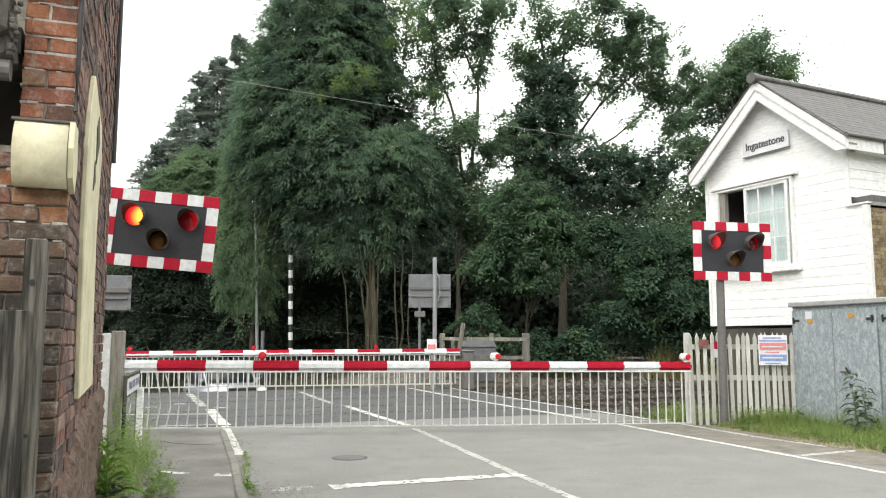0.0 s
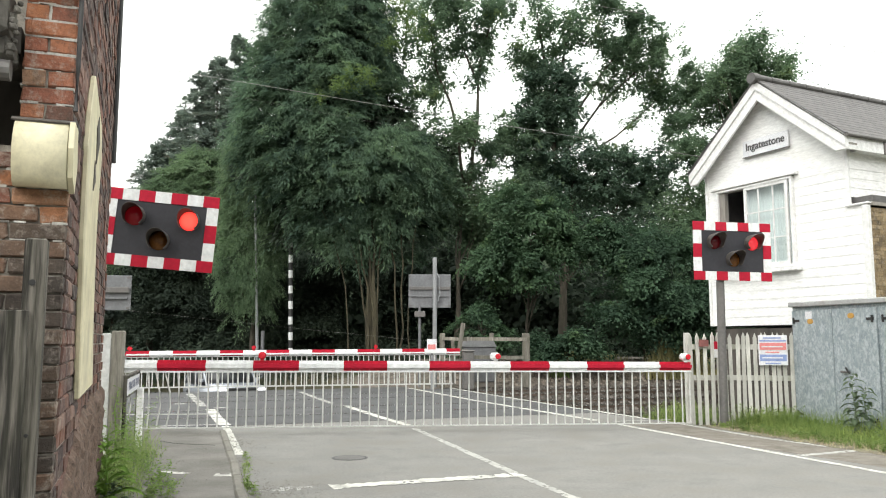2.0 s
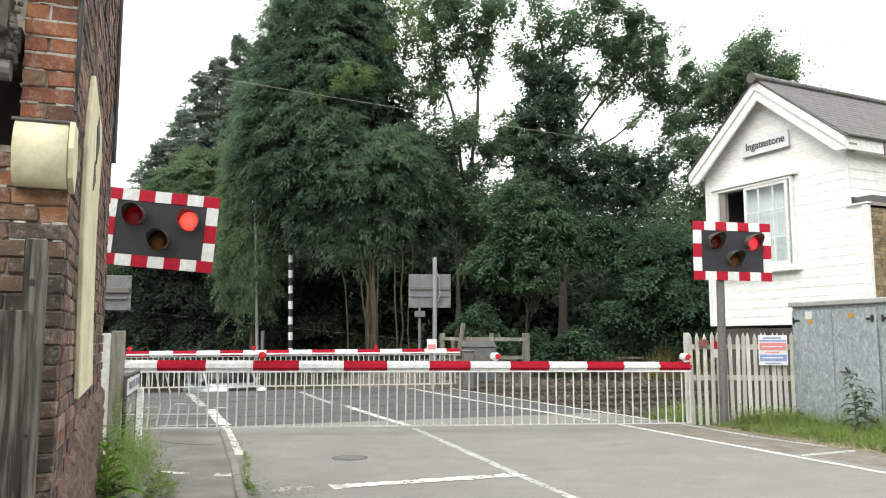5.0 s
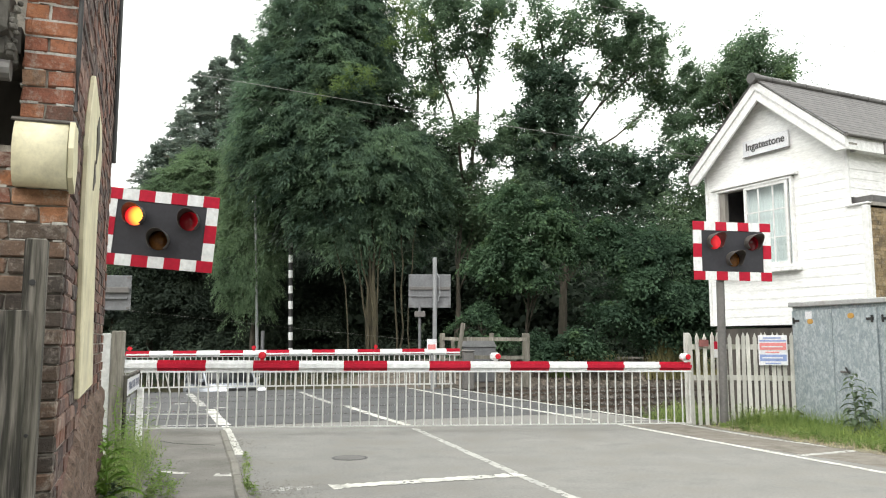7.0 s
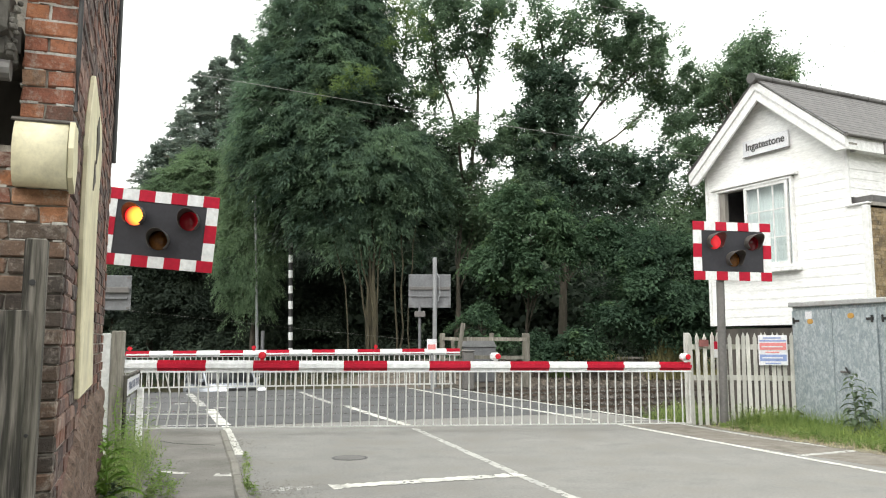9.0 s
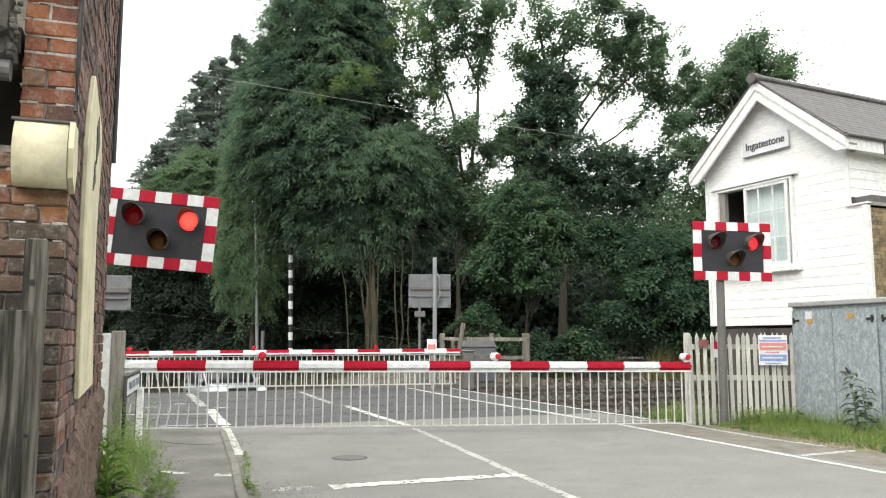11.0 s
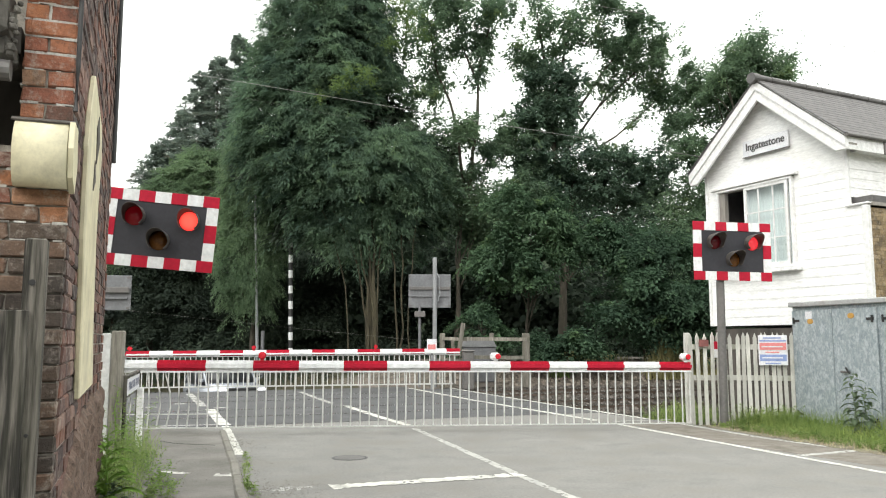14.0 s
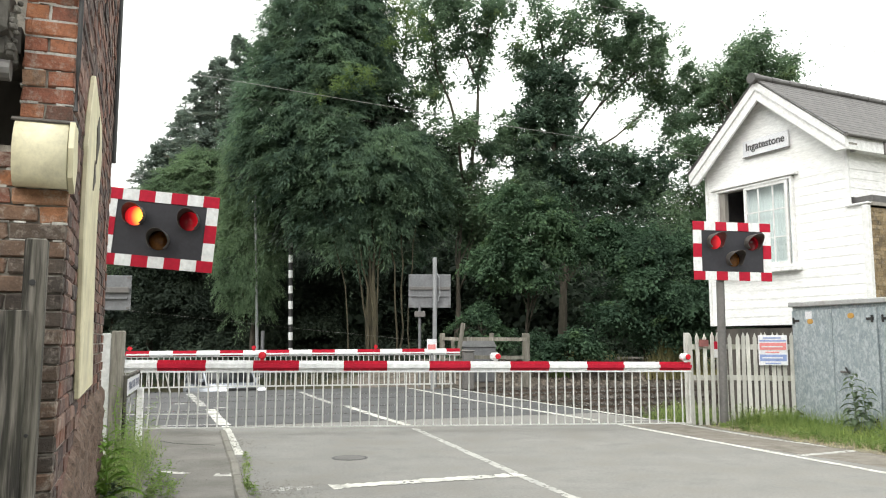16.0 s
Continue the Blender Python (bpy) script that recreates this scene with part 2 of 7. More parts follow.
M_TYRE = surface("tyre_rubber", (0.015, 0.015, 0.015), (0.03, 0.03, 0.03), 0.8)
M_HEADLAMP = surface("headlamp", (0.75, 0.76, 0.8), (0.85, 0.85, 0.88), 0.15)
b_ = M_HEADLAMP.node_tree.nodes["Principled BSDF"].inputs
b_["Emission Color"].default_value, b_["Emission Strength"].default_value = (1, 1, 1, 1), 1.2
M_CURTAIN = surface("pale_blind", (0.6, 0.66, 0.66), (0.78, 0.82, 0.81), 0.8, scale=2, fine=9, stretch=(6, 6, 0.3))
# dark grey walls; the dimness of the room is put into the colour
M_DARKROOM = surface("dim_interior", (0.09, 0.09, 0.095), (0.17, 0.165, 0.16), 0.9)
M_LENS = lens_material("signal_red_lamp", (0.10, 0.004, 0.008), (1.0, 0.03, 0.03), (1.0, 0.27, 0.035), 3.0)
M_LENS_DIMMER = lens_material("signal_red_lamp_dimmer", (0.10, 0.004, 0.008), (1.0, 0.02, 0.03), (1.0, 0.065, 0.045), 1.7)
M_LENS_OFFAXIS = lens_material("signal_red_lamp_off_axis", (0.07, 0.004, 0.008), (0.75, 0.012, 0.025), (1.0, 0.04, 0.05), 0.85)


def brick_material(name, stops, island=False):
    mat, n, l, b = nodes_of(name)
    src = n.new("ShaderNodeNewGeometry").outputs["Random Per Island"] if island else n.new("ShaderNodeObjectInfo").outputs["Random"]
    col = ramp_node(n, l, src, stops).outputs[0]
    big, small = noise_node(n, l, 9, 5, 0.7, "Position"), noise_node(n, l, 70, 3, 0.7, "Position")
    col = mix_node(n, l, "MULTIPLY", 1.0, col, ramp_node(n, l, big.outputs[0], [(0.3, (0.62, 0.6, 0.6)), (0.7, (1.2, 1.15, 1.1))]).outputs[0])
    col = mix_node(n, l, "MULTIPLY", 0.7, col, ramp_node(n, l, small.outputs[0], [(0.3, (0.7, 0.7, 0.7)), (0.7, (1.2, 1.2, 1.2))]).outputs[0])
    salt = noise_node(n, l, 15, 8, 0.8, "Position")
    f = ramp_node(n, l, salt.outputs[0], [(0.51, (0, 0, 0)), (0.68, (0.75, 0.75, 0.75))]).outputs[0]
    col = mix_node(n, l, "MIX", f, col, (0.42, 0.37, 0.32))
    grime = noise_node(n, l, 6, 8, 0.75, "Position")
    f = ramp_node(n, l, grime.outputs[0], [(0.5, (0, 0, 0)), (0.66, (0.8, 0.8, 0.8))]).outputs[0]
    col = mix_node(n, l, "MIX", f, col, (0.06, 0.05, 0.043))
    l.new(col, b.inputs["Base Color"])
    b.inputs["Roughness"].default_value = 0.9
    bp = n.new("ShaderNodeBump")
    bp.inputs["Strength"].default_value, bp.inputs["Distance"].default_value = 0.6, 0.008
    l.new(small.outputs[0], bp.inputs["Height"])
    l.new(bp.outputs[0], b.inputs["Normal"])
    return mat


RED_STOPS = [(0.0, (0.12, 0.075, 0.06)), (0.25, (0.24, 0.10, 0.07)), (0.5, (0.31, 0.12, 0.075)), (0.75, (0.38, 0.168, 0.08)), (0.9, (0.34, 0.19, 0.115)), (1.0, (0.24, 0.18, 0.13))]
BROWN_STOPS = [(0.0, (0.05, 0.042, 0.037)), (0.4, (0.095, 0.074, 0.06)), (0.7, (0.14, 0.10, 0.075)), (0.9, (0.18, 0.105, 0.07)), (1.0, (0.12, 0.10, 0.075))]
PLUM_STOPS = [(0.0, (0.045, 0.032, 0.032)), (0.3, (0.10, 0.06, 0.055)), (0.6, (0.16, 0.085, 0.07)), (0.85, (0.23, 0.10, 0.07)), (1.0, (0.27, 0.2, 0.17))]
M_BRICK = brick_material("old_red_brick", RED_STOPS)
# the flank's bricks take darker plum colours than the front's red ones
M_BRICKS = brick_material("dark_plum_brickwork", PLUM_STOPS, True)
M_BRICK_BROWN = brick_material("grimy_brown_brick", BROWN_STOPS)
M_BRICK_PLUM = brick_material("dark_plum_brick", PLUM_STOPS)
M_BUFF = brick_material("buff_stock_brick", [(0.0, (0.20, 0.15, 0.08)), (0.5, (0.30, 0.23, 0.13)), (1.0, (0.38, 0.30, 0.18))], True)

M_LEAF_CYPRESS = leaf_material("cypress_leaves", (0.066, 0.112, 0.086), (0.185, 0.278, 0.172), (0.22, 0.30, 0.13), 0.75, 0.5, 0.8)
M_LEAF_BROAD = leaf_material("broad_leaves", (0.105, 0.165, 0.1083), (0.185, 0.27, 0.1596), (0.26, 0.34, 0.1368), 0.65, 0.6, 0.5)
M_LEAF_IVY = leaf_material("ivy_leaves", (0.08, 0.13, 0.1003), (0.135, 0.205, 0.1368), (0.18, 0.25, 0.1254), 0.6, 0.5)
M_LEAF_SHRUB = leaf_material("shrub_leaves", (0.038, 0.07, 0.046), (0.078, 0.136, 0.078), (0.15, 0.24, 0.0969), 0.7, 0.4, 0.6)
M_LEAF_HAZEL = leaf_material("hazel_leaves", (0.05, 0.09, 0.056), (0.10, 0.168, 0.088), (0.17, 0.25, 0.092), 0.7, 0.45, 0.7)
M_LEAF_LIGHT = leaf_material("weeping_conifer_leaves", (0.13, 0.20, 0.118), (0.21, 0.30, 0.165), None, 0.7, 0.45)
M_LEAF_FAR = leaf_material("far_conifer_leaves", (0.125, 0.165, 0.145), (0.21, 0.26, 0.21), (0.26, 0.22, 0.17), 0.75, 0.5)
# leaves darkened in colour to put in shade inside crowns and under trees
M_LEAF_DARK = leaf_material("shade_dark_leaves", (0.042, 0.058, 0.046), (0.07, 0.094, 0.066), None, 0.75, 0.5)
M_LEAF_YELLOW = leaf_material("yellow_green_leaves", (0.12, 0.19, 0.075), (0.19, 0.26, 0.09), None, 0.6, 0.5)
M_SOIL = surface("dry_earth", (0.13, 0.115, 0.08), (0.24, 0.215, 0.155), 0.95, scale=5, fine=24, bump=0.7, dist=0.03, stain=(0.17, 0.19, 0.085), stain_scale=4, stain_amount=0.6)
M_WOODMASS = surface("distant_woodland", (0.05, 0.07, 0.05), (0.09, 0.12, 0.075), 0.95, scale=0.6, fine=5, bump=1.0, dist=0.3, spec=0.1)
M_GRASS = leaf_material("verge_grass", (0.20, 0.29, 0.09), (0.36, 0.44, 0.155), (0.48, 0.44, 0.23), 0.6, 0.6, 1.2)
M_DRYGRASS = leaf_material("dead_grass", (0.4, 0.33, 0.22), (0.58, 0.5, 0.34), None, 0.7, 0.5, 2.0)
M_HERB = leaf_material("herb_leaves", (0.14, 0.22, 0.065), (0.25, 0.34, 0.11), (0.36, 0.36, 0.17), 0.6, 0.55, 2.5)
M_STRAW = leaf_material("dry_tall_grass", (0.30, 0.29, 0.13), (0.46, 0.43, 0.23), None, 0.75, 0.45, 1.0)
M_WEED = leaf_material("weed_leaves", (0.25, 0.41, 0.10), (0.38, 0.56, 0.15), None, 0.65, 0.5, 3)
M_WEEDDULL = leaf_material("dusty_weed_leaves", (0.19, 0.26, 0.16), (0.29, 0.36, 0.23), None, 0.75, 0.35, 3)


# ---- mesh helpers ----
def at(x, y, z, turn=0.0):
    return Matrix.Translation((x, y, z)) @ Matrix.Rotation(radians(turn), 4, "Z")


def block(bm, size, m=Matrix(), bevel=0.0):
    made = bmesh.ops.create_cube(bm, size=1, matrix=m @ Matrix.Diagonal((*size, 1)))["verts"]
    if bevel:
        bmesh.ops.bevel(bm, geom=list({e for v in made for e in v.link_edges}), offset=bevel, segments=1, affect="EDGES")
    return bm


def between(bm, p, q, w, h, bevel=0.0):
    """A bar of section w by h from p to q."""
    p, q = Vector(p), Vector(q)
    d = q - p
    m = Matrix.Translation((p + q) / 2) @ d.to_track_quat("X", "Z").to_matrix().to_4x4()
    return block(bm, (d.length, w, h), m, bevel)


def rod(bm, p, q, r, r2=None, seg=10):
    p, q = Vector(p), Vector(q)
    d = q - p
    m = Matrix.Translation((p + q) / 2) @ d.to_track_quat("Z", "Y").to_matrix().to_4x4()
    bmesh.ops.create_cone(bm, cap_ends=True, segments=seg, radius1=r, radius2=r if r2 is None else r2, depth=d.length, matrix=m)
    return bm


def tube(bm, pts, r0, r1, seg=7):
    """A tapered round limb through points."""
    rings = []
    for i, p in enumerate(pts):
        p = Vector(p)
        d = Vector(pts[min(i + 1, len(pts) - 1)]) - Vector(pts[max(i - 1, 0)])
        rot = d.to_track_quat("Z", "Y").to_matrix()
        r = r0 + (r1 - r0) * i / (len(pts) - 1)
        rings.append([bm.verts.new(p + rot @ Vector((math.cos(a) * r, math.sin(a) * r, 0))) for a in (2 * math.pi * k / seg for k in range(seg))])
    for a, b in zip(rings, rings[1:]):
        for k in range(seg):
            bm.faces.new((a[k], a[(k + 1) % seg], b[(k + 1) % seg], b[k]))
    bm.faces.new(rings[0][::-1])
    bm.faces.new(rings[-1])
    return bm


def prism(bm, poly, depth, m=Matrix()):
    """A polygon in x, z pushed along y by depth."""
    a = [bm.verts.new(m @ Vector((x, 0, z))) for x, z in poly]
    b = [bm.verts.new(m @ Vector((x, depth, z))) for x, z in poly]
    n = len(poly)
    faces = [bm.faces.new(a), bm.faces.new(b[::-1])] + [bm.faces.new((a[i], b[i], b[(i + 1) % n], a[(i + 1) % n])) for i in range(n)]
    bmesh.ops.recalc_face_normals(bm, faces=faces)
    return bm


def slab(bm, poly, top, thick):
    """A polygon in x, y, thick metres deep below top."""
    a = [bm.verts.new((x, y, top)) for x, y in poly]
    b = [bm.verts.new((x, y, top - thick)) for x, y in poly]
    n = len(poly)
    faces = [bm.faces.new(a), bm.faces.new(b[::-1])] + [bm.faces.new((a[i], b[i], b[(i + 1) % n], a[(i + 1) % n])) for i in range(n)]
    bmesh.ops.recalc_face_normals(bm, faces=faces)
    return bm


def link(name, bm, mat, smooth=False):
    me = bpy.data.meshes.new(name)
    bm.to_mesh(me)
    bm.free()
    me.materials.append(mat)
    if smooth:
        me.shade_smooth()
    return new(name, me)


def part(name, bm, mat, parent, label="", smooth=False):
    ob = link(name, bm, mat, smooth)
    ob.parent = parent
    return tagged(ob, label)


def thing(name, m, label, category, group="", kind=""):
    ob = new(name)
    ob.matrix_world = m
    return tagged(ob, label, category, group, kind)


def B():
    return bmesh.new()


def cloud_mesh(name, points, out, length, width, mat, droop=0.0, spread=0.8, seed=0):
    """Leaves as folded diamonds at points; out: the way each one tends to grow."""
    rng = np.random.default_rng(seed)
    n = len(points)
    up = out * 0.6 + np.array([0, 0, 0.75]) + rng.normal(0, 0.32, (n, 3))
    up /= np.linalg.norm(up, axis=1)[:, None] + 1e-9
    d = out * 0.8 + rng.normal(0, spread, (n, 3))
    d[:, 2] -= droop
    d -= up * (d * up).sum(1)[:, None] * 0.85
    d /= np.linalg.norm(d, axis=1)[:, None] + 1e-9
    side = np.cross(up, d)
    side /= np.linalg.norm(side, axis=1)[:, None] + 1e-9
    ln = (length * rng.uniform(0.6, 1.35, n))[:, None]
    wd = (width * rng.uniform(0.6, 1.35, n))[:, None]
    v = np.empty((n, 4, 3), np.float32)
    v[:, 0] = points
    v[:, 1] = points + d * ln * 0.5 + side * wd * 0.5 + up * wd * 0.18
    v[:, 2] = points + d * ln
    v[:, 3] = points + d * ln * 0.5 - side * wd * 0.5 + up * wd * 0.18
    idx = np.arange(n * 4, dtype=np.int32)
    me = bpy.data.meshes.new(name)
    me.vertices.add(n * 4)
    me.vertices.foreach_set("co", v.reshape(-1))
    me.loops.add(n * 4)
    me.loops.foreach_set("vertex_index", idx)
    me.polygons.add(n)
    me.polygons.foreach_set("loop_start", idx[::4])
    me.polygons.foreach_set("loop_total", np.full(n, 4, np.int32))
    me.update(calc_edges=True)
    me.materials.append(mat)
    return new(name, me)


def boughs(lobes, sprays, leaves, reach, seed, shell=0.45, flat=0.7, hang=0.25):
    """Leaf points and growth directions: sprays set in the outer shell of each lobe (x, y, z, rx, ry, rz), leaves scattered round each spray."""
    rng = np.random.default_rng(seed)
    lob = np.array(lobes, float)
    w = (lob[:, 3] * lob[:, 5]) ** 1.0
    pick = rng.choice(len(lob), sprays, p=w / w.sum())
    u = rng.normal(0, 1, (sprays, 3))
    u /= np.linalg.norm(u, axis=1)[:, None]
    r = 1 - shell * np.abs(rng.normal(0, 0.6, sprays))
    c = lob[pick, :3] + u * lob[pick, 3:] * r[:, None]
    u[:, 2] = np.where(u[:, 2] < -0.45, -u[:, 2] * 0.5, u[:, 2])
    c = lob[pick, :3] + u * lob[pick, 3:] * r[:, None]
    size = reach * rng.uniform(0.5, 1.5, (sprays, 1))
    rad, ang = np.sqrt(rng.uniform(0, 1, (sprays, leaves))) * size * 1.5, rng.uniform(0, 2 * np.pi, (sprays, leaves))
    side = np.cross(u, np.array([0, 0, 1.0]))
    side /= np.linalg.norm(side, axis=1)[:, None] + 1e-6
    ahead = np.column_stack([u[:, 0], u[:, 1], np.zeros(sprays)])
    ahead /= np.linalg.norm(ahead, axis=1)[:, None] + 1e-6
    off = side[:, None] * (rad * np.cos(ang))[:, :, None] + ahead[:, None] * (rad * np.sin(ang))[:, :, None]
    sag = -0.55 * rad ** 2 / (size * 1.5) - hang * rad * np.sin(ang)
    off[:, :, 2] += sag + rng.normal(0, 1, (sprays, leaves)) * size * 0.28 * flat
    pts = (c[:, None, :] + off).reshape(-1, 3)
    out = np.repeat(u, leaves, 0) + off.reshape(-1, 3) / (reach + 1e-6) * 0.45
    return pts, out


def twigs(lobes, count, leaves, seed, droop=0.12, scatter=0.06):
    """Leaf points set along thin twigs that spread from the heart of each lobe, thinning outwards."""
    rng = np.random.default_rng(seed)
    lob = np.array(lobes, float)
    w = lob[:, 3] ** 1.7
    pick = rng.choice(len(lob), count, p=w / w.sum())
    u = rng.normal(0, 1, (count, 3)) + np.array([0, 0, 0.25])
    u /= np.linalg.norm(u, axis=1)[:, None]
    c = lob[pick, :3] + rng.normal(0, 0.35, (count, 3)) * lob[pick, 3:]
    reach = (rng.uniform(0.55, 1.2, count) * lob[pick, 3])[:, None, None]
    k = rng.uniform(0.1, 1.0, (count, leaves)) ** 0.8
    pts = c[:, None] + u[:, None] * k[:, :, None] * reach
    pts[:, :, 2] -= droop * k ** 2 * reach[:, :, 0]
    pts += rng.normal(0, 1, pts.shape) * scatter * (0.6 + 0.8 * k)[:, :, None]
    out = np.repeat(u, leaves, 0)
    out[:, 2] *= 0.5
    return pts.reshape(-1, 3), out


# ---- ground, road, crossing ----
DECK0, DECK_W = (-4.45, 11.9), 7.7                      # front edge of the crossing and its width between the railways' outer edges


def deck_pt(across, up):
    p = Vector((*DECK0, 0)) + RV * across + RU * up
    return (p.x, p.y)


def smooth(a, b, x):
    f = min(1.0, max(0.0, (x - a) / (b - a)))
    return f * f * (3 - 2 * f)


ARC_C, ARC_R, ARC_0 = (-26.6, 11.8), 24.0, 20.5          # beyond the crossing the road curves to the left


def dip(arc):
    """How far the road beyond the crossing falls below it, by the way along it."""
    return -0.98 * smooth(0.9, 6.3, arc)


def ground_z(x, y):
    dx, dy = x - ARC_C[0], y - ARC_C[1]
    off = abs(math.hypot(dx, dy) - ARC_R)
    arc = ARC_R * (math.atan2(dy, dx) - radians(ARC_0))
    return -0.10 + (dip(arc) - 0.06) * (1 - smooth(4.0, 5.6, off))


xs = [-450, -250, -120, -70, -45, -32] + [-26 + 0.8 * i for i in range(60)] + [26, 34, 46, 70, 120, 250, 450]
ys = [-450, -200, -90, -40, -15, 0, 8, 14, 18] + [19 + 0.8 * i for i in range(55)] + [66, 72, 85, 110, 160, 260, 450]
bm = B()
grid = [[bm.verts.new((x, y, ground_z(x, y))) for y in ys] for x in xs]
for a, b in zip(grid, grid[1:]):
    for i in range(len(ys) - 1):
        bm.faces.new((a[i], b[i], b[i + 1], a[i + 1]))
tagged(link("ground", bm, M_GROUND), "rough earth and grass beside road and railway", "ground", kind="structure")


def along(p, k):
    return (p[0] + RU.x * k, p[1] + RU.y * k)


road_poly = [(6.6, -6), (17.4, -28), (7.9, -1.0), (5.35, 8.6), (4.62, 10.6), (3.95, 12.4), deck_pt(7.75, 0), deck_pt(0.25, 0), (-3.02, 11.19), (-2.65, 10.01), (-2.1, 8.28), (-1.65, 6.76), (0.55, 0.0), (10.9, -28)]
tagged(link("road", slab(B(), road_poly[1:], 0.0, 0.3), M_ROAD), "worn pale grey asphalt road before the crossing", "road", kind="structure")
deck_poly = [deck_pt(-1.2, 0.004), deck_pt(7.85, 0.004), deck_pt(7.85, DECK_W), deck_pt(-1.2, DECK_W)]
tagged(link("crossing_deck", slab(B(), deck_poly, 0.004, 0.3), M_DECK), "dark asphalt level crossing surface between the barriers", "road", kind="structure")
bm = B()
rows = []
for k in range(60):
    arc = 0.6 * k
    f = radians(ARC_0) + arc / ARC_R
    rows.append([bm.verts.new((ARC_C[0] + r * math.cos(f), ARC_C[1] + r * math.sin(f), dip(arc))) for r in (ARC_R - 3.7, ARC_R - 1.2, ARC_R + 1.2, ARC_R + 3.7)])
for a, b in zip(rows, rows[1:]):
    for j in range(3):
        bm.faces.new((a[j], a[j + 1], b[j + 1], b[j]))
bmesh.ops.recalc_face_normals(bm, faces=bm.faces)
if sum(f.normal.z for f in bm.faces) < 0:
    bmesh.ops.reverse_faces(bm, faces=bm.faces)
bmesh.ops.solidify(bm, geom=list(bm.faces), thickness=0.04)
tagged(link("far_road", bm, M_DECK), "dark asphalt road falling away beyond the far barrier", "road", kind="structure")

path_poly = [(0.45, 0.0), (-1.72, 6.76), (-2.17, 8.28), (-2.72, 10.01), (-3.09, 11.19), deck_pt(0.2, -0.01), deck_pt(-1.2, -0.01), (-4.2, 9.9), (-3.0, 6.9), (-1.66, 3.4), (-3.2, 2.8), (-3.2, -28), (10.8, -28)]
tagged(link("pavement", slab(B(), path_poly, 0.045, 0.3), M_PATH), "cracked grey asphalt footway beside the brick building", "pavement", kind="structure")

kerb_line = [(10.85, -28.0), (0.5, 0.0), (-1.685, 6.76), (-2.135, 8.28), (-2.685, 10.01), (-3.055, 11.19)]
kerb = thing("kerb", Matrix(), "line of worn grey kerb stones along the footway", "kerb", kind="structure")


def kerb_stones():
    proto = None
    for (ax, ay), (bx, by) in zip(kerb_line, kerb_line[1:]):
        d = Vector((bx - ax, by - ay, 0))
        n = max(1, round(d.length / 0.9))
        for i in range(n):
            c = Vector((ax, ay, 0)) + d * ((i + 0.5) / n)
            if proto is None:
                proto = part("kerb_stone", block(B(), (0.892, 0.09, 0.25), Matrix(), 0.016), M_KERB, kerb)
                ob = proto
            else:
                ob = new("kerb_stone", proto.data)
                ob.parent = kerb
            ob.matrix_local = Matrix.Translation((c.x, c.y, -0.062 + random.uniform(-0.006, 0.006))) @ Matrix.Rotation(math.atan2(d.y, d.x) + random.uniform(-0.01, 0.01), 4, "Z") @ Matrix.Diagonal((d.length / n / 0.9, 1, 1, 1))


kerb_stones()


def stripe(name, pts, width, mat, label, top=0.003, rough_edge=0.010, wear=None):
    """A painted line through points, ragged at its edges and worn through in places."""
    rng = random.Random(len(pts) * 31 + int(abs(pts[0][0]) * 100))
    wear = (0.10 if mat == M_PAINT_FAINT else 0.02) if wear is None else wear
    bm = B()
    for (ax, ay), (bx, by) in zip(pts, pts[1:]):
        d = Vector((bx - ax, by - ay, 0))
        nrm = Vector((-d.y, d.x, 0)).normalized()
        steps = max(2, int(d.length / 0.035))
        prev = None
        for i in range(steps + 1):
            c = Vector((ax, ay, top)) + d * (i / steps)
            edge = [width * (f + 0.0) + rng.uniform(-1, 1) * rough_edge + noise.noise(Vector((c.x * 5, c.y * 5, f * 9))) * rough_edge for f in (-0.5, 0.5)]
            cur = [bm.verts.new(c + nrm * (edge[0] + (edge[1] - edge[0]) * k / 3)) for k in range(4)]
            if prev:
                for k in range(3):
                    worn = noise.noise(Vector((c.x * 3.1, c.y * 3.1, 2.0 + k * 0.5))) * 0.5 + 0.5
                    if rng.random() > wear * 3.2 * worn:
                        bm.faces.new((prev[k], prev[k + 1], cur[k + 1], cur[k]))
            prev = cur
    bmesh.ops.recalc_face_normals(bm, faces=bm.faces)
    if sum(f.normal.z for f in bm.faces) < 0:
        bmesh.ops.reverse_faces(bm, faces=bm.faces)
    return tagged(link(name, bm, mat), label, "road marking", kind="structure")


stripe("centre_line", [(1.45, 5.6), (0.75, 7.84), (-0.43, 12.0)], 0.09, M_PAINT_FAINT, "scuffed white centre line on grey asphalt")
stripe("centre_line", [(-0.5, 12.3), (-1.04, 13.61), (-1.95, 16.05)], 0.13, M_PAINT, "white centre line across the crossing", 0.009)
stripe("centre_line", [(-2.3, 16.62), (-3.64, 20.4)], 0.13, M_PAINT_FAINT, "white centre line across the crossing", 0.009)
stripe("stop_line", [(-1.0, 7.25), (0.78, 7.92)], 0.19, M_PAINT, "white stop line before the barrier", 0.0045, 0.03)
stripe("stop_line", [(-1.6, 7.1), (-1.12, 7.22)], 0.16, M_PAINT_FAINT, "almost worn away end of the stop line", 0.003, 0.03, 0.3)
stripe("edge_line", [(6.4, 2.6), (4.37, 8.0), (3.54, 10.3), (2.66, 12.75)], 0.10, M_PAINT, "white edge line of the carriageway", 0.004)
stripe("edge_line", [(2.5, 13.1), (1.77, 14.85), (0.57, 17.75), (-0.95, 22.0)], 0.13, M_PAINT, "white edge line across the crossing", 0.009)
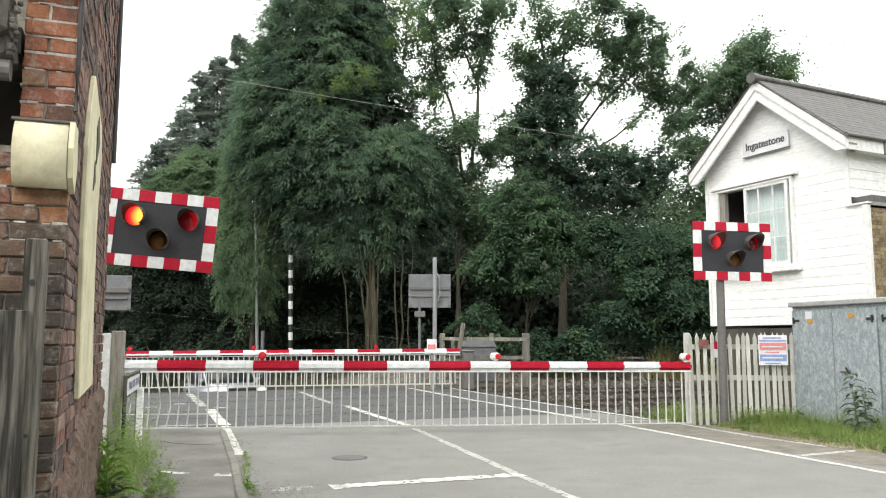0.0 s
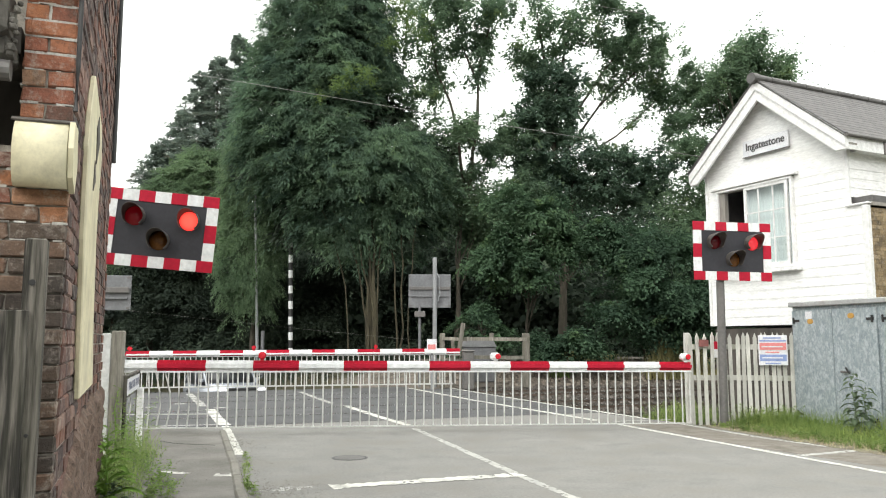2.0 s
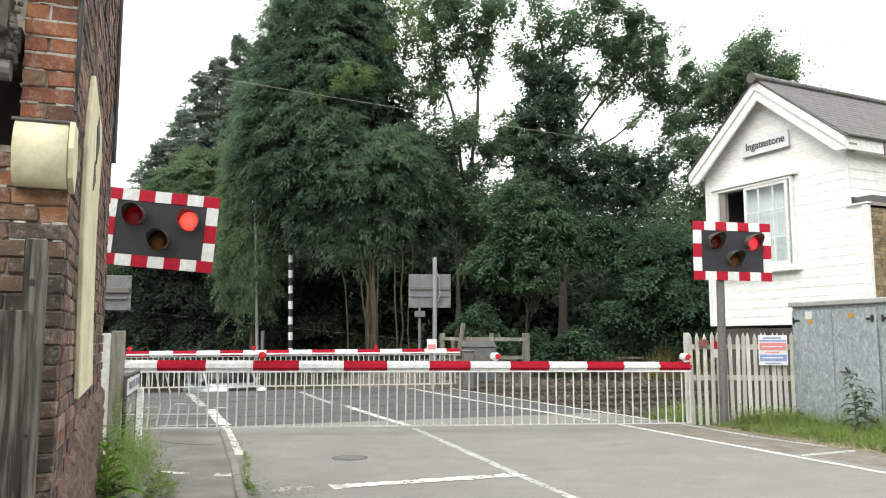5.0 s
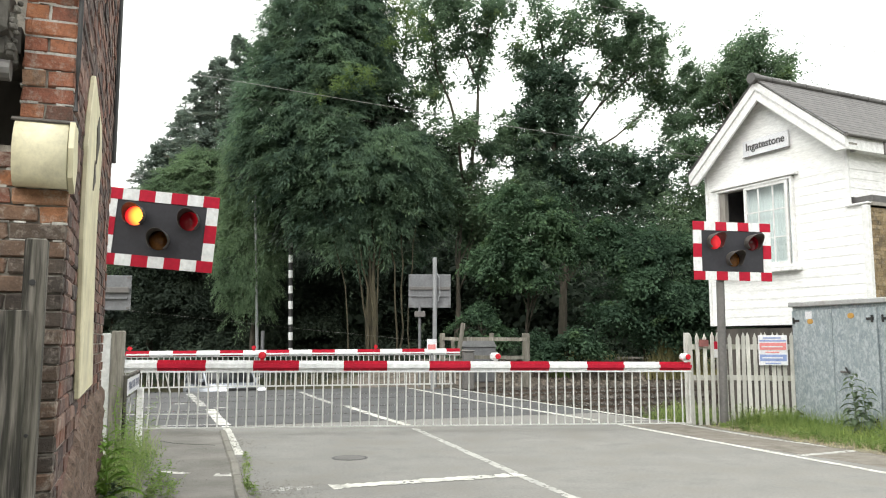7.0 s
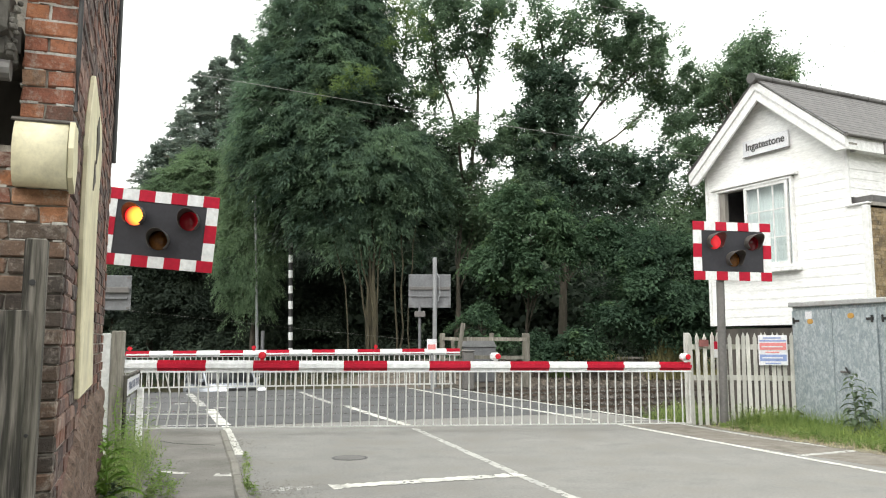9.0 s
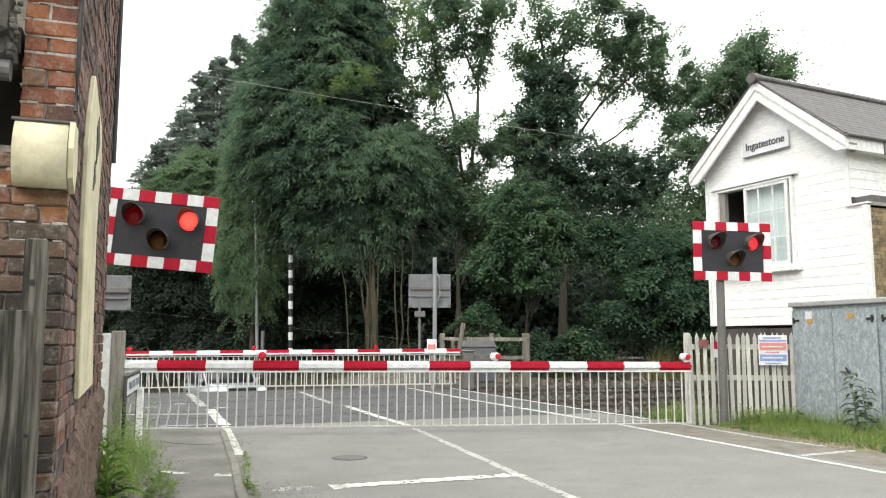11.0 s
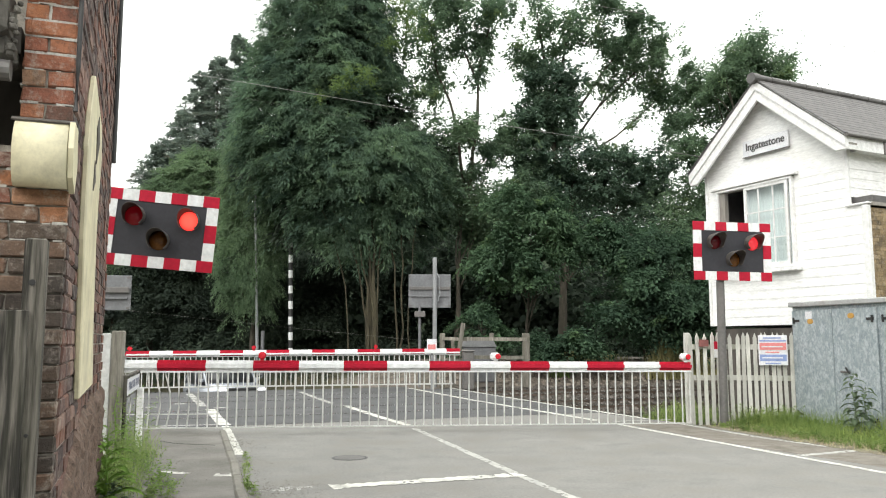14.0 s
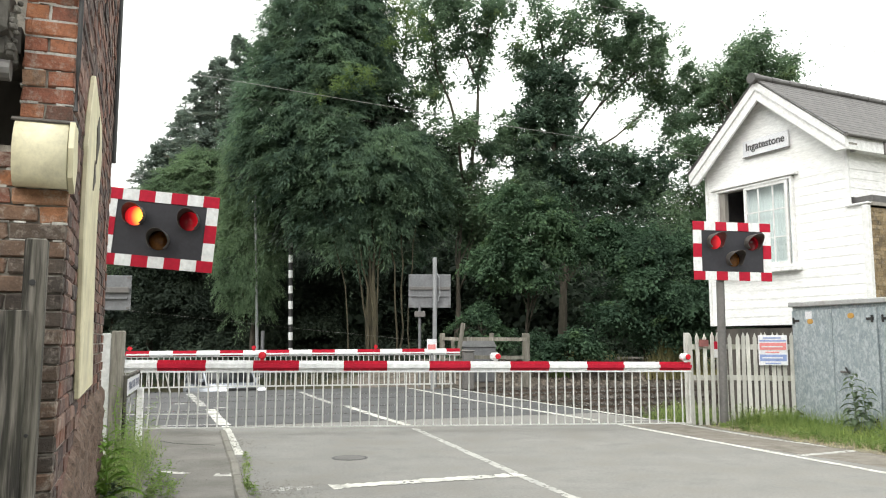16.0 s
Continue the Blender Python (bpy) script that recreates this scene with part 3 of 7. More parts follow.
stripe("footway_line", [(4.75, 9.95), (4.31, 10.8), (4.02, 11.68), (3.62, 13.0)], 0.09, M_PAINT_FAINT, "thin worn white line at the verge")
stripe("footway_line", [(3.4, 13.4), (2.39, 15.91), (1.39, 18.59), (0.2, 22.0)], 0.10, M_PAINT, "white footway line across the crossing", 0.009)
stripe("footway_line", [(2.75, 12.95), (3.75, 13.25)], 0.08, M_PAINT_FAINT, "thin white line at the crossing's edge", 0.009)
stripe("footway_line", [(4.06, 9.2), (4.95, 9.62)], 0.12, M_PAINT_FAINT, "short white stop mark beside the edge line")
stripe("edge_line", [(-2.33, 9.25), (-2.76, 10.6), (-3.34, 12.35)], 0.105, M_PAINT, "cream white line along the footway edge")
stripe("edge_line", [(-3.36, 12.4), (-3.82, 13.6), (-4.40, 15.2)], 0.18, M_PAINT, "broad white line along the footway edge", 0.009)
stripe("edge_line", [(-4.75, 15.9), (-5.45, 17.7), (-6.2, 19.6)], 0.16, M_PAINT_FAINT, "worn white line along the footway edge", 0.009)
stripe("stop_line", [(-2.72, 7.8), (-2.42, 7.68)], 0.1, M_PAINT, "broken white stop mark on the footway", 0.050, 0.025)
stripe("stop_line", [(-2.14, 7.6), (-1.97, 7.62)], 0.16, M_PAINT, "short white stop mark on the footway", 0.050, 0.006)
stripe("stop_line", [(-4.3, 11.85), (-3.3, 12.1)], 0.10, M_PAINT_FAINT, "white line at the crossing's front edge", 0.050)
for k, n_ in (((-5.79, 15.65), 0.22), ((-5.5, 16.47), 0.2), ((-4.42, 15.5), 0.26)):
    stripe("footway_mark", [k, (k[0] + n_, k[1] + 0.37 * n_)], 0.13, M_PAINT, "short white footway mark on the crossing", 0.009, 0.006)

strip_poly = [(4.62, 8.2), (3.66, 10.3), (2.85, 12.7), (3.6, 12.95), (4.0, 11.85), (4.35, 10.9), (4.95, 9.75), (5.3, 8.5)]
tagged(link("verge_strip", slab(B(), strip_poly, 0.002, 0.1), M_GRIT), "gritty brown-grey strip between edge line and grass", "pavement", kind="structure")


def grit():
    """Loose grit and fallen bits along the kerb and the verge."""
    rng = np.random.default_rng(8)
    vs, fs = [], []
    for k in range(1700):
        f = rng.uniform(0, 1)
        if k >= 900:
            x, y = -1.62 + abs(rng.normal(0, 0.3)), 7.05 + rng.normal(0, 0.22)
        elif k % 3:
            x, y = -1.55 - 1.4 * f + abs(rng.normal(0, 0.16)), 6.5 + 4.5 * f
        elif k % 2:
            x, y = 5.0 - 1.2 * f + rng.normal(0, 0.2), 9.0 + 3.4 * f
        else:
            x, y = -2.7 + rng.normal(0, 0.35), 7.2 + 3.2 * f - 0.2
        z = 0.05 if (k < 900 and k % 3 == 0 and k % 2 == 0) else 0.004
        s_ = rng.uniform(0.002, 0.006) if k >= 900 else rng.uniform(0.003, 0.009)
        o = len(vs)
        a = rng.uniform(0, 6)
        for q in range(3):
            vs.append((x + math.cos(a + q * 2.1) * s_, y + math.sin(a + q * 2.1) * s_, z))
        vs.append((x, y, z + s_))
        fs += [(o, o + 1, o + 3), (o + 1, o + 2, o + 3), (o + 2, o, o + 3)]
    me = bpy.data.meshes.new("grit")
    me.from_pydata(vs, [], fs)
    me.materials.append(M_KERB)
    tagged(new("grit", me), "loose grit along kerb and verge", "grit", kind="stuff")


grit()
tagged(link("footway_seam", tube(B(), [(-3.54, 10.13, 0.046), (-3.29, 9.91, 0.046), (-3.01, 9.81, 0.046), (-2.75, 9.75, 0.046)], 0.006, 0.004, 6), M_IRON), "dark cracked seam across the footway asphalt", "pavement", kind="structure")
cover = thing("manhole_cover", at(-1.04, 9.03, 0.0), "round dark iron manhole cover in the road", "manhole cover")
part("lid", rod(B(), (0, 0, -0.05), (0, 0, 0.004), 0.17, seg=28), M_IRON, cover)
part("rim", rod(B(), (0, 0, -0.05), (0, 0, 0.002), 0.2, seg=28), M_DECK, cover)


def rails():
    for i, up in enumerate((1.35, 2.8, 4.95, 6.4)):
        a, b = Vector((*deck_pt(-1.2, up), 0)), Vector((*deck_pt(7.85, up), 0))
        t = thing("rail", Matrix(), "steel running rail set in the crossing and laid on sleepers beyond", "rail", "running rails")
        bm = B()
        between(bm, a - RV * 40 + Vector((0, 0, -0.06)), b + RV * 60 + Vector((0, 0, -0.06)), 0.065, 0.12)
        part("web", bm, M_RAIL, t)
        part("head", between(B(), a - RV * 40 + Vector((0, 0, 0.008)), b + RV * 60 + Vector((0, 0, 0.008)), 0.05, 0.012), M_RAILTOP, t)
        part("groove", between(B(), a + RU * 0.07 + Vector((0, 0, 0.004)), b + RU * 0.07 + Vector((0, 0, 0.004)), 0.06, 0.008), M_BLACK, t)


rails()
sleeper = thing("sleeper", Matrix(), "grey concrete sleeper half sunk in ballast", "sleeper", "sleepers")
part("block", block(B(), (0.25, 2.5, 0.16), Matrix(), 0.02), M_SLEEPER, sleeper)
spots = [(8.3 + 0.7 * i, c) for c in (2.08, 5.68) for i in range(26)] + [(-1.6 - 0.7 * i, c) for c in (2.08, 5.68) for i in range(8)]
for i, (a, c) in enumerate(spots):
    p = deck_pt(a, c)
    m = at(p[0], p[1], -0.17, ROAD_TURN - 1.0)
    if i == 0:
        sleeper.matrix_world = m
    else:
        copy_thing(sleeper, m)


def ballast():
    rng = np.random.default_rng(5)
    bm = B()
    slab(bm, [deck_pt(7.86, -0.6), deck_pt(60, -0.6), deck_pt(60, 8.6), deck_pt(7.86, 8.6)], -0.09, 0.2)
    slab(bm, [deck_pt(-1.21, -0.2), deck_pt(-1.21, 8.4), deck_pt(-40, 8.4), deck_pt(-40, -0.2)], -0.09, 0.2)
    ob = link("ballast_bed", bm, M_BALLAST)
    tagged(ob, "bed of brown and grey track ballast", "ballast", kind="structure")
    vs, fs = [], []
    base = [(-1, -1, -1), (1, -1, -1), (1, 1, -1), (-1, 1, -1), (-0.7, -0.7, 1), (0.7, -0.7, 1), (0.7, 0.7, 1), (-0.7, 0.7, 1)]
    quads = [(3, 2, 1, 0), (4, 5, 6, 7), (0, 1, 5, 4), (1, 2, 6, 5), (2, 3, 7, 6), (3, 0, 4, 7)]
    for k in range(9000):
        a = 7.9 + abs(rng.normal(0, 6)) if k % 7 else -1.25 - abs(rng.normal(0, 4))
        p = deck_pt(a, rng.uniform(-0.5, 8.5))
        s = rng.uniform(0.015, 0.045)
        rot = Euler(rng.uniform(0, 6, 3)).to_matrix()
        o = len(vs)
        vs += [tuple(rot @ Vector(b) * s * (1 + 0.3 * rng.uniform(-1, 1)) + Vector((p[0], p[1], -0.075))) for b in base]
        fs += [tuple(o + i for i in q) for q in quads]
    me = bpy.data.meshes.new("ballast_stones")
    me.from_pydata(vs, [], fs)
    me.materials.append(M_BALLAST)
    tagged(new("ballast_stones", me), "loose brown and grey ballast stones", "ballast", kind="stuff")


ballast()
bank = B()
for i in range(40):
    for j in range(7):
        a, c = 6.0 + i * 1.08, 9.0 + j * 0.9
        bank.verts.new((*deck_pt(a if a > 9.2 or j > 3 else a, c), -0.1 + 0.72 * min(1, max(0, (j - 0.2) / 3)) * min(1, max(0, (a - 6.4) / 2.0)) + random.uniform(-0.05, 0.05)))
bank.verts.ensure_lookup_table()
for i in range(39):
    for j in range(6):
        bank.faces.new((bank.verts[i * 7 + j], bank.verts[(i + 1) * 7 + j], bank.verts[(i + 1) * 7 + j + 1], bank.verts[i * 7 + j + 1]))
def bank_stones():
    rng = np.random.default_rng(31)
    vs, fs = [], []
    for k in range(2600):
        c = rng.uniform(9.2, 11.9)
        x, y = deck_pt(rng.uniform(8.6, 20.0), c)
        s_, a, z = rng.uniform(0.03, 0.085), rng.uniform(0, 6), -0.1 + 0.72 * max(0, (c - 9.0) / 0.9 - 0.2) / 3
        o = len(vs)
        for q in range(5):
            r = s_ * rng.uniform(0.75, 1.2)
            vs.append((x + math.cos(a + q * 1.257) * r, y + math.sin(a + q * 1.257) * r, z - 0.05))
            vs.append((x + math.cos(a + q * 1.257) * r * 0.6, y + math.sin(a + q * 1.257) * r * 0.6, z + s_ * rng.uniform(0.5, 0.9)))
        fs += [(o + 2 * q, o + 2 * ((q + 1) % 5), o + 2 * ((q + 1) % 5) + 1, o + 2 * q + 1) for q in range(5)] + [tuple(o + 2 * q + 1 for q in range(5))]
    me = bpy.data.meshes.new("bank_stones")
    me.from_pydata(vs, [], fs)
    me.materials.append(M_BANK)
    tagged(new("bank_stones", me), "loose brown stones on the railway bank", "stones", kind="stuff")


bank_stones()
tagged(link("railway_bank", bank, M_BANK, True), "low stony bank along the far side of the railway", "bank", kind="structure")


# ---- lifting barriers ----
def boom_lamp(parent, p, body=None):
    x, y, z = p[0], p[1], p[2] + 0.065
    if body:
        bm = rod(B(), (x, y - 0.05, z), (x, y + 0.04, z), 0.052, seg=16)
    else:
        bm = block(B(), (0.14, 0.10, 0.105), Matrix.Translation((x - 0.01, y, z)), 0.03)
    block(bm, (0.05, 0.05, 0.05), Matrix.Translation((x, y, z - 0.055)))
    lamp = part("boom_lamp", bm, body or M_WHITE, parent, "small round red boom lamp" if body else "small red-lensed lamp in a white housing")
    lens = rod(B(), (x + (0 if body else 0.028), y - 0.068, z), (x + (0 if body else 0.028), y - 0.045, z), 0.034, 0.044, 16)
    part("lens", lens, M_REDLENS, lamp)


def barrier(m, length, edges, h0, h1, drop, spacing, thick, lamps, first_red, label, bent=0):
    """A striped boom along +x from its pivot, its bands changing at edges, with a hanging skirt of bars. h0, h1: the boom's depth at pivot and tip."""
    t = thing("level_crossing_barrier", m, label, "barrier", "level crossing barriers")
    bands = len(edges) - 1
    for i, (a, b) in enumerate(zip(edges, edges[1:])):
        ha, hb = h0 + (h1 - h0) * i / bands, h0 + (h1 - h0) * (i + 1) / bands
        bm = B()
        red = (i % 2 == 0) == first_red
        made = bmesh.ops.create_cube(bm, size=1)["verts"]
        for v in made:
            h = ha if v.co.x < 0 else hb
            v.co = Vector((a if v.co.x < 0 else b, v.co.y * 0.10, v.co.z * h))
        es = [e for e in bm.edges if abs(e.verts[0].co.x - e.verts[1].co.x) > 0.01]
        bmesh.ops.bevel(bm, geom=es, offset=0.04, segments=4, affect="EDGES")
        part("red_band" if red else "white_band", bm, M_RED if red else M_WHITE, t, "red reflective band" if red else "white reflective band")
    part("lower_edge", between(B(), (0.0, -0.02, -h0 / 2 - 0.012), (length, -0.02, -h1 / 2 - 0.012), 0.03, 0.022), M_WHITE, t)
    n = int(length / spacing)
    bar = None
    rng = random.Random(7)
    for i in range(1, n + 1):
        x = spacing * i
        zt, zb = -0.06, -drop
        lean = 0.0
        if bent and i <= bent:
            bm = B()
            k = math.sin(i * 1.7) * 0.02 + 0.03
            tube(bm, [(x - k * 1.4, 0, zt), (x + k * 0.3, 0.0, zt - drop * 0.35), (x + k * 0.7, 0, zt - drop * 0.6), (x - k * 0.4, 0, zb)], thick, thick, 6)
            part("skirt_bar", bm, M_SKIRT, t)
            continue
        if bar is None:
            bar = part("skirt_bar", rod(B(), (0, 0, zt), (0, 0, zb), thick, seg=6), M_SKIRT, t)
            bar.location = (x, 0, 0)
        else:
            o = new("skirt_bar", bar.data)
            o.parent = t
            o.location = (x, 0, 0)
            o.rotation_euler = (rng.uniform(-0.01, 0.01), rng.uniform(-0.006, 0.006), 0)
    part("bottom_rail", between(B(), (0.18, 0, -drop), (length - 0.02, 0, -drop), 0.024, 0.016 if bent else 0.034), M_SKIRT, t)
    if bent:
        part("stiffening_rail", between(B(), (0.1, 0, -drop * 0.78), (1.35, 0, -drop * 0.78), 0.012, 0.014), M_SKIRT, t)
    for x in lamps:
        boom_lamp(t, (x, 0, h0 / 2), M_REDLENS if x < 2.0 or not bent else None)
    return t


NEAR_L, NEAR_R = Vector((-4.42, 10.94, 0.962)), Vector((3.77, 12.18, 0.912))
d = NEAR_R - NEAR_L
turn = Matrix.Translation(NEAR_L) @ d.to_track_quat("X", "Z").to_matrix().to_4x4()
near_edges = [-0.02, 0.49] + [0.49 + 0.652 * k - 0.0037 * k * k for k in range(1, 13)] + [d.length]
near_barrier = barrier(turn, d.length, near_edges, 0.149, 0.127, 0.85, 0.1312, 0.0112, (1.9, 5.25, 8.2), False, "red and white striped barrier lowered across road, with barred skirt", 7)
FAR_L, FAR_R = Vector((-8.15, 20.5, 0.955)), Vector((0.45, 21.4, 1.02))
d = FAR_L - FAR_R
turn = Matrix.Translation(FAR_R) @ d.to_track_quat("X", "Z").to_matrix().to_4x4()
far_edges = [0.0] + [0.361 + 0.592 * k for k in range(14)] + [d.length]
far_barrier = barrier(turn, d.length, far_edges, 0.145, 0.145, 0.86, 0.135, 0.014, (2.25, 5.42, 8.55), True, "red and white striped barrier lowered beyond the railway tracks")
# white strip paints the highlight that the sky leaves along the rounded boom
part("highlight_strip", between(B(), (0.0, 0.053, -0.035), (d.length - 0.02, 0.053, -0.02), 0.006, 0.04), M_WHITE, far_barrier, "white strip standing in for the sky's highlight on the boom")

post = thing("barrier_pedestal", at(0.75, 21.45, 0, 5), "dull grey barrier machine beside the far road edge", "barrier machine")
part("cabinet", block(B(), (0.3, 0.4, 1.0), Matrix.Translation((-0.08, 0, 0.5)), 0.03), M_POLE, post)
part("lid", block(B(), (0.33, 0.44, 0.04), Matrix.Translation((-0.08, 0, 1.02)), 0.015), M_POLE, post)
post = thing("barrier_pedestal", at(-5.0, 10.85, 0.04, 8), "grey barrier machine behind the brick building", "barrier machine")
part("cabinet", block(B(), (0.55, 0.5, 1.1), Matrix.Translation((0, 0, 0.55)), 0.03), M_BACK, post)
part("pivot_arm", block(B(), (0.7, 0.16, 0.2), Matrix.Translation((0.3, 0, 0.93)), 0.02), M_GREY, post)


# ---- flashing road signals ----
LENS_AT = {}


def road_signal(name_key, m, w, h, lens_mat, pole_x, pole_drop, label, arm=False):
    """A black board with a red and white chequered border, two red lamps above an amber one, hooded; faces -y."""
    t = thing("road_signal", m, label, "traffic signal", "flashing crossing signals")
    rim = 0.104 * w
    part("backboard", block(B(), (w - rim, 0.025, h - rim), Matrix.Translation((0, 0.012, 0)), 0.004), M_BOARD, t, "charcoal backboard")
    nx, nz = 7, 5
    for i in range(nx):
        for z in (-1, 1):
            red = i % 2 == 0
            bm = block(B(), (w / nx, 0.02, rim), Matrix.Translation(((i + 0.5) * w / nx - w / 2, 0.0, z * (h - rim) / 2)), 0.002)
            part("red_square" if red else "white_square", bm, M_RED if red else M_WHITE, t, "red reflective square" if red else "white reflective square")
    for j in range(nz - 2):
        for x in (-1, 1):
            red = j % 2 == 1
            hh = (h - 2 * rim) / (nz - 2)
            bm = block(B(), (rim, 0.02, hh), Matrix.Translation((x * (w - rim) / 2, 0.0, (j - 1) * hh)), 0.002)
            part("red_square" if red else "white_square", bm, M_RED if red else M_WHITE, t, "red reflective square" if red else "white reflective square")
    r = 0.083 * w
    for key, lx, lz in (("a", -0.233 * w, 0.155 * h), ("b", 0.25 * w, 0.15 * h), ("c", 0.005 * w, -0.14 * h)):
        bm = B()
        rod(bm, (lx, 0.03, lz), (lx, 0.30, lz), r * 1.25, r * 1.05, 24)
        housing = part("lamp_housing", bm, M_BLACK, t)
        bm = B()
        bmesh.ops.create_uvsphere(bm, u_segments=32, v_segments=20, radius=r * 1.3)
        lens = part("red_lens" if key != "c" else "amber_lens", bm, M_AMBER if key == "c" else M_LENS_DIMMER if key == "b" and lens_mat == M_LENS else lens_mat, t, "flashing red lamp lens" if key != "c" else "unlit amber lamp lens", True)
        lens.location = (lx, r * 0.75, lz)
        LENS_AT[name_key, key] = (lens, lx, r * 0.75, lz)
        bm = B()
        prev = None
        for s in range(19):
            ang = math.pi * (-0.28 + 1.56 * s / 18)
            reach = 0.30 * w * (0.28 + 0.42 * max(0.0, math.sin(ang)))
            ring = [bm.verts.new((lx + math.cos(ang) * r * q, y, lz + math.sin(ang) * r * q)) for q, y in ((1.1, 0.0), (1.1, -reach), (1.16, -reach), (1.16, 0.0))]
            if prev:
                for k in range(4):
                    bm.faces.new((prev[k], ring[k], ring[(k + 1) % 4], prev[(k + 1) % 4]))
            else:
                bm.faces.new(ring)
            prev = ring
        bm.faces.new(prev[::-1])
        bmesh.ops.recalc_face_normals(bm, faces=bm.faces)
        part("hood", bm, M_HOOD, t, "weathered black lamp hood")
    part("pole", rod(B(), (pole_x, 0.09, -pole_drop), (pole_x, 0.09, h * 0.42), 0.062, seg=16), M_POLE, t, "dull grey steel pole")
    if arm:
        part("bracket_arm", between(B(), (pole_x, 0.09, 0.1), (-w * 0.3, 0.06, 0.1), 0.05, 0.06), M_POLE, t)
    else:
        part("clamp", block(B(), (0.2, 0.1, 0.06), Matrix.Translation((pole_x, 0.06, -0.2)), 0.008), M_POLE, t)
    return t


sig_l = road_signal("left", Matrix.Translation((-3.435, 9.5, 2.63)) @ Matrix.Rotation(radians(8), 4, "Z") @ Matrix.Rotation(radians(4.6), 4, "Y"), 1.33, 0.935, M_LENS, -0.95, 2.6,
                    "flashing red crossing signal with chequered red and white border, leaning", True)
sig_r = road_signal("right", Matrix.Translation((4.53, 12.3, 2.685)) @ Matrix.Rotation(radians(10), 4, "Z") @ Matrix.Rotation(radians(0.6), 4, "Y"), 1.315, 0.915, M_LENS_OFFAXIS, -0.175, 2.75,
                    "flashing red crossing signal with chequered border on a grey pole")


def signal_back(m, w, h, pole_x, bottom, top, label, sub=True):
    """The unpainted rear of a road signal: board, stiffening rail, corner bolts, pole."""
    t = thing("signal_backboard", m, label, "traffic signal", "signals seen from behind")
    part("board", block(B(), (w, 0.02, h), Matrix(), 0.004), M_BACK, t)
    part("stiffener", block(B(), (w * 0.96, 0.05, 0.09), Matrix.Translation((0, -0.035, h * 0.08)), 0.008), M_POLE, t)
    part("stiffener", block(B(), (w * 0.9, 0.04, 0.03), Matrix.Translation((0, -0.03, -h * 0.16)), 0.004), M_BACK, t)
    for x in (-1, 1):
        for z in (-1, 1):
            part("bolt", rod(B(), (x * w * 0.46, -0.02, z * h * 0.44), (x * w * 0.46, -0.01, z * h * 0.44), 0.022, seg=8), M_POLE, t)
    if top is not None:
        part("pole", rod(B(), (pole_x, -0.1, bottom), (pole_x + 0.0, -0.1, top), 0.062, seg=14), M_GREY, t)
    return t


back = signal_back(at(-0.38, 22.5, 2.70, 4), 1.2, 0.95, 0.14, -2.7, 0.95, "grey rear of a crossing signal on a tall grey pole")
part("junction_box", block(B(), (0.3, 0.14, 0.16), Matrix.Translation((-0.28, -0.05, -0.66)), 0.01), M_POLE, back)
part("conduit", tube(B(), [(0.2, -0.1, 0.5), (0.27, -0.12, 0.35), (0.28, -0.12, -0.1), (0.22, -0.1, -0.3)], 0.018, 0.018, 6), M_GREY, back)
part("thin_post", rod(B(), (-0.28, 0, -2.7), (-0.28, 0, -0.4), 0.04, seg=10), M_BACK, back)
signal_back(at(-5.25, 12.0, 2.02, 6), 1.0, 0.53, -0.3, -2.0, 0.3, "grey rear of a signal board behind the brick building")

striped = thing("striped_pole", at(-6.1, 32, -0.25), "tall black and white banded pole beside the road", "pole")
for i in range(18):
    z0 = 0.313 * i
    part("white_band" if i % 2 else "black_band", rod(B(), (-0.006 * i, 0, z0), (-0.006 * (i + 1), 0, z0 + 0.313), 0.09, seg=12), M_WHITE if i % 2 else M_BLACK, striped, "white band" if i % 2 else "black band")
part("bracket", between(B(), (-0.6, 0, 5.48), (-0.1, 0, 5.48), 0.035, 0.035), M_POLE, striped)
part("bracket", between(B(), (-0.45, 0, 5.46), (-0.1, 0, 5.1), 0.025, 0.025), M_POLE, striped)
thin = thing("slim_pole", Matrix.Translation((-7.42, 32, -0.2)) @ Matrix.Diagonal((1.22, 1.22, 1.22, 1)), "slim weathered grey pole among the trees", "pole")
part("shaft", rod(B(), (0, 0, 0), (-0.24, 0, 6.3), 0.055, 0.04, 10), M_GREY, thin)
part("sleeve", rod(B(), (0.13, 0.05, 0), (0.13, 0.05, 1.55), 0.06, seg=10), M_BACK, thin)


# ---- far cattle fence and cable box ----
def rail_fence():
    t = thing("timber_fence", Matrix(), "weathered grey timber post and rail fence by the tracks", "fence")
    for x, y, z, w, lean in ((-0.02, 22.4, 1.5, 0.15, 0), (0.28, 22.9, 1.3, 0.1, 0.0), (0.62, 22.0, 1.05, 0.2, 0), (2.34, 22.5, 1.5, 0.2, 0), (1.42, 23.3, 1.52, 0.14, 0)):
        part("post", block(B(), (w, w, z), Matrix.Translation((x, y, z / 2)), 0.015), M_WOOD, t)
    part("post", between(B(), (0.42, 21.9, 0.9), (0.56, 21.9, 1.78), 0.07, 0.12), M_WOOD, t)
    for z in (1.33, 0.82):
        part("rail", between(B(), (0.6, 22.3, z + 0.02), (2.36, 22.42, z), 0.05, 0.1), M_WOOD, t)
    part("rail", between(B(), (-0.02, 22.3, 1.36), (0.66, 22.0, 1.33), 0.05, 0.09), M_WOOD, t)
    part("rail", between(B(), (-0.02, 22.3, 0.95), (0.66, 22.0, 0.9), 0.05, 0.09), M_WOOD, t)


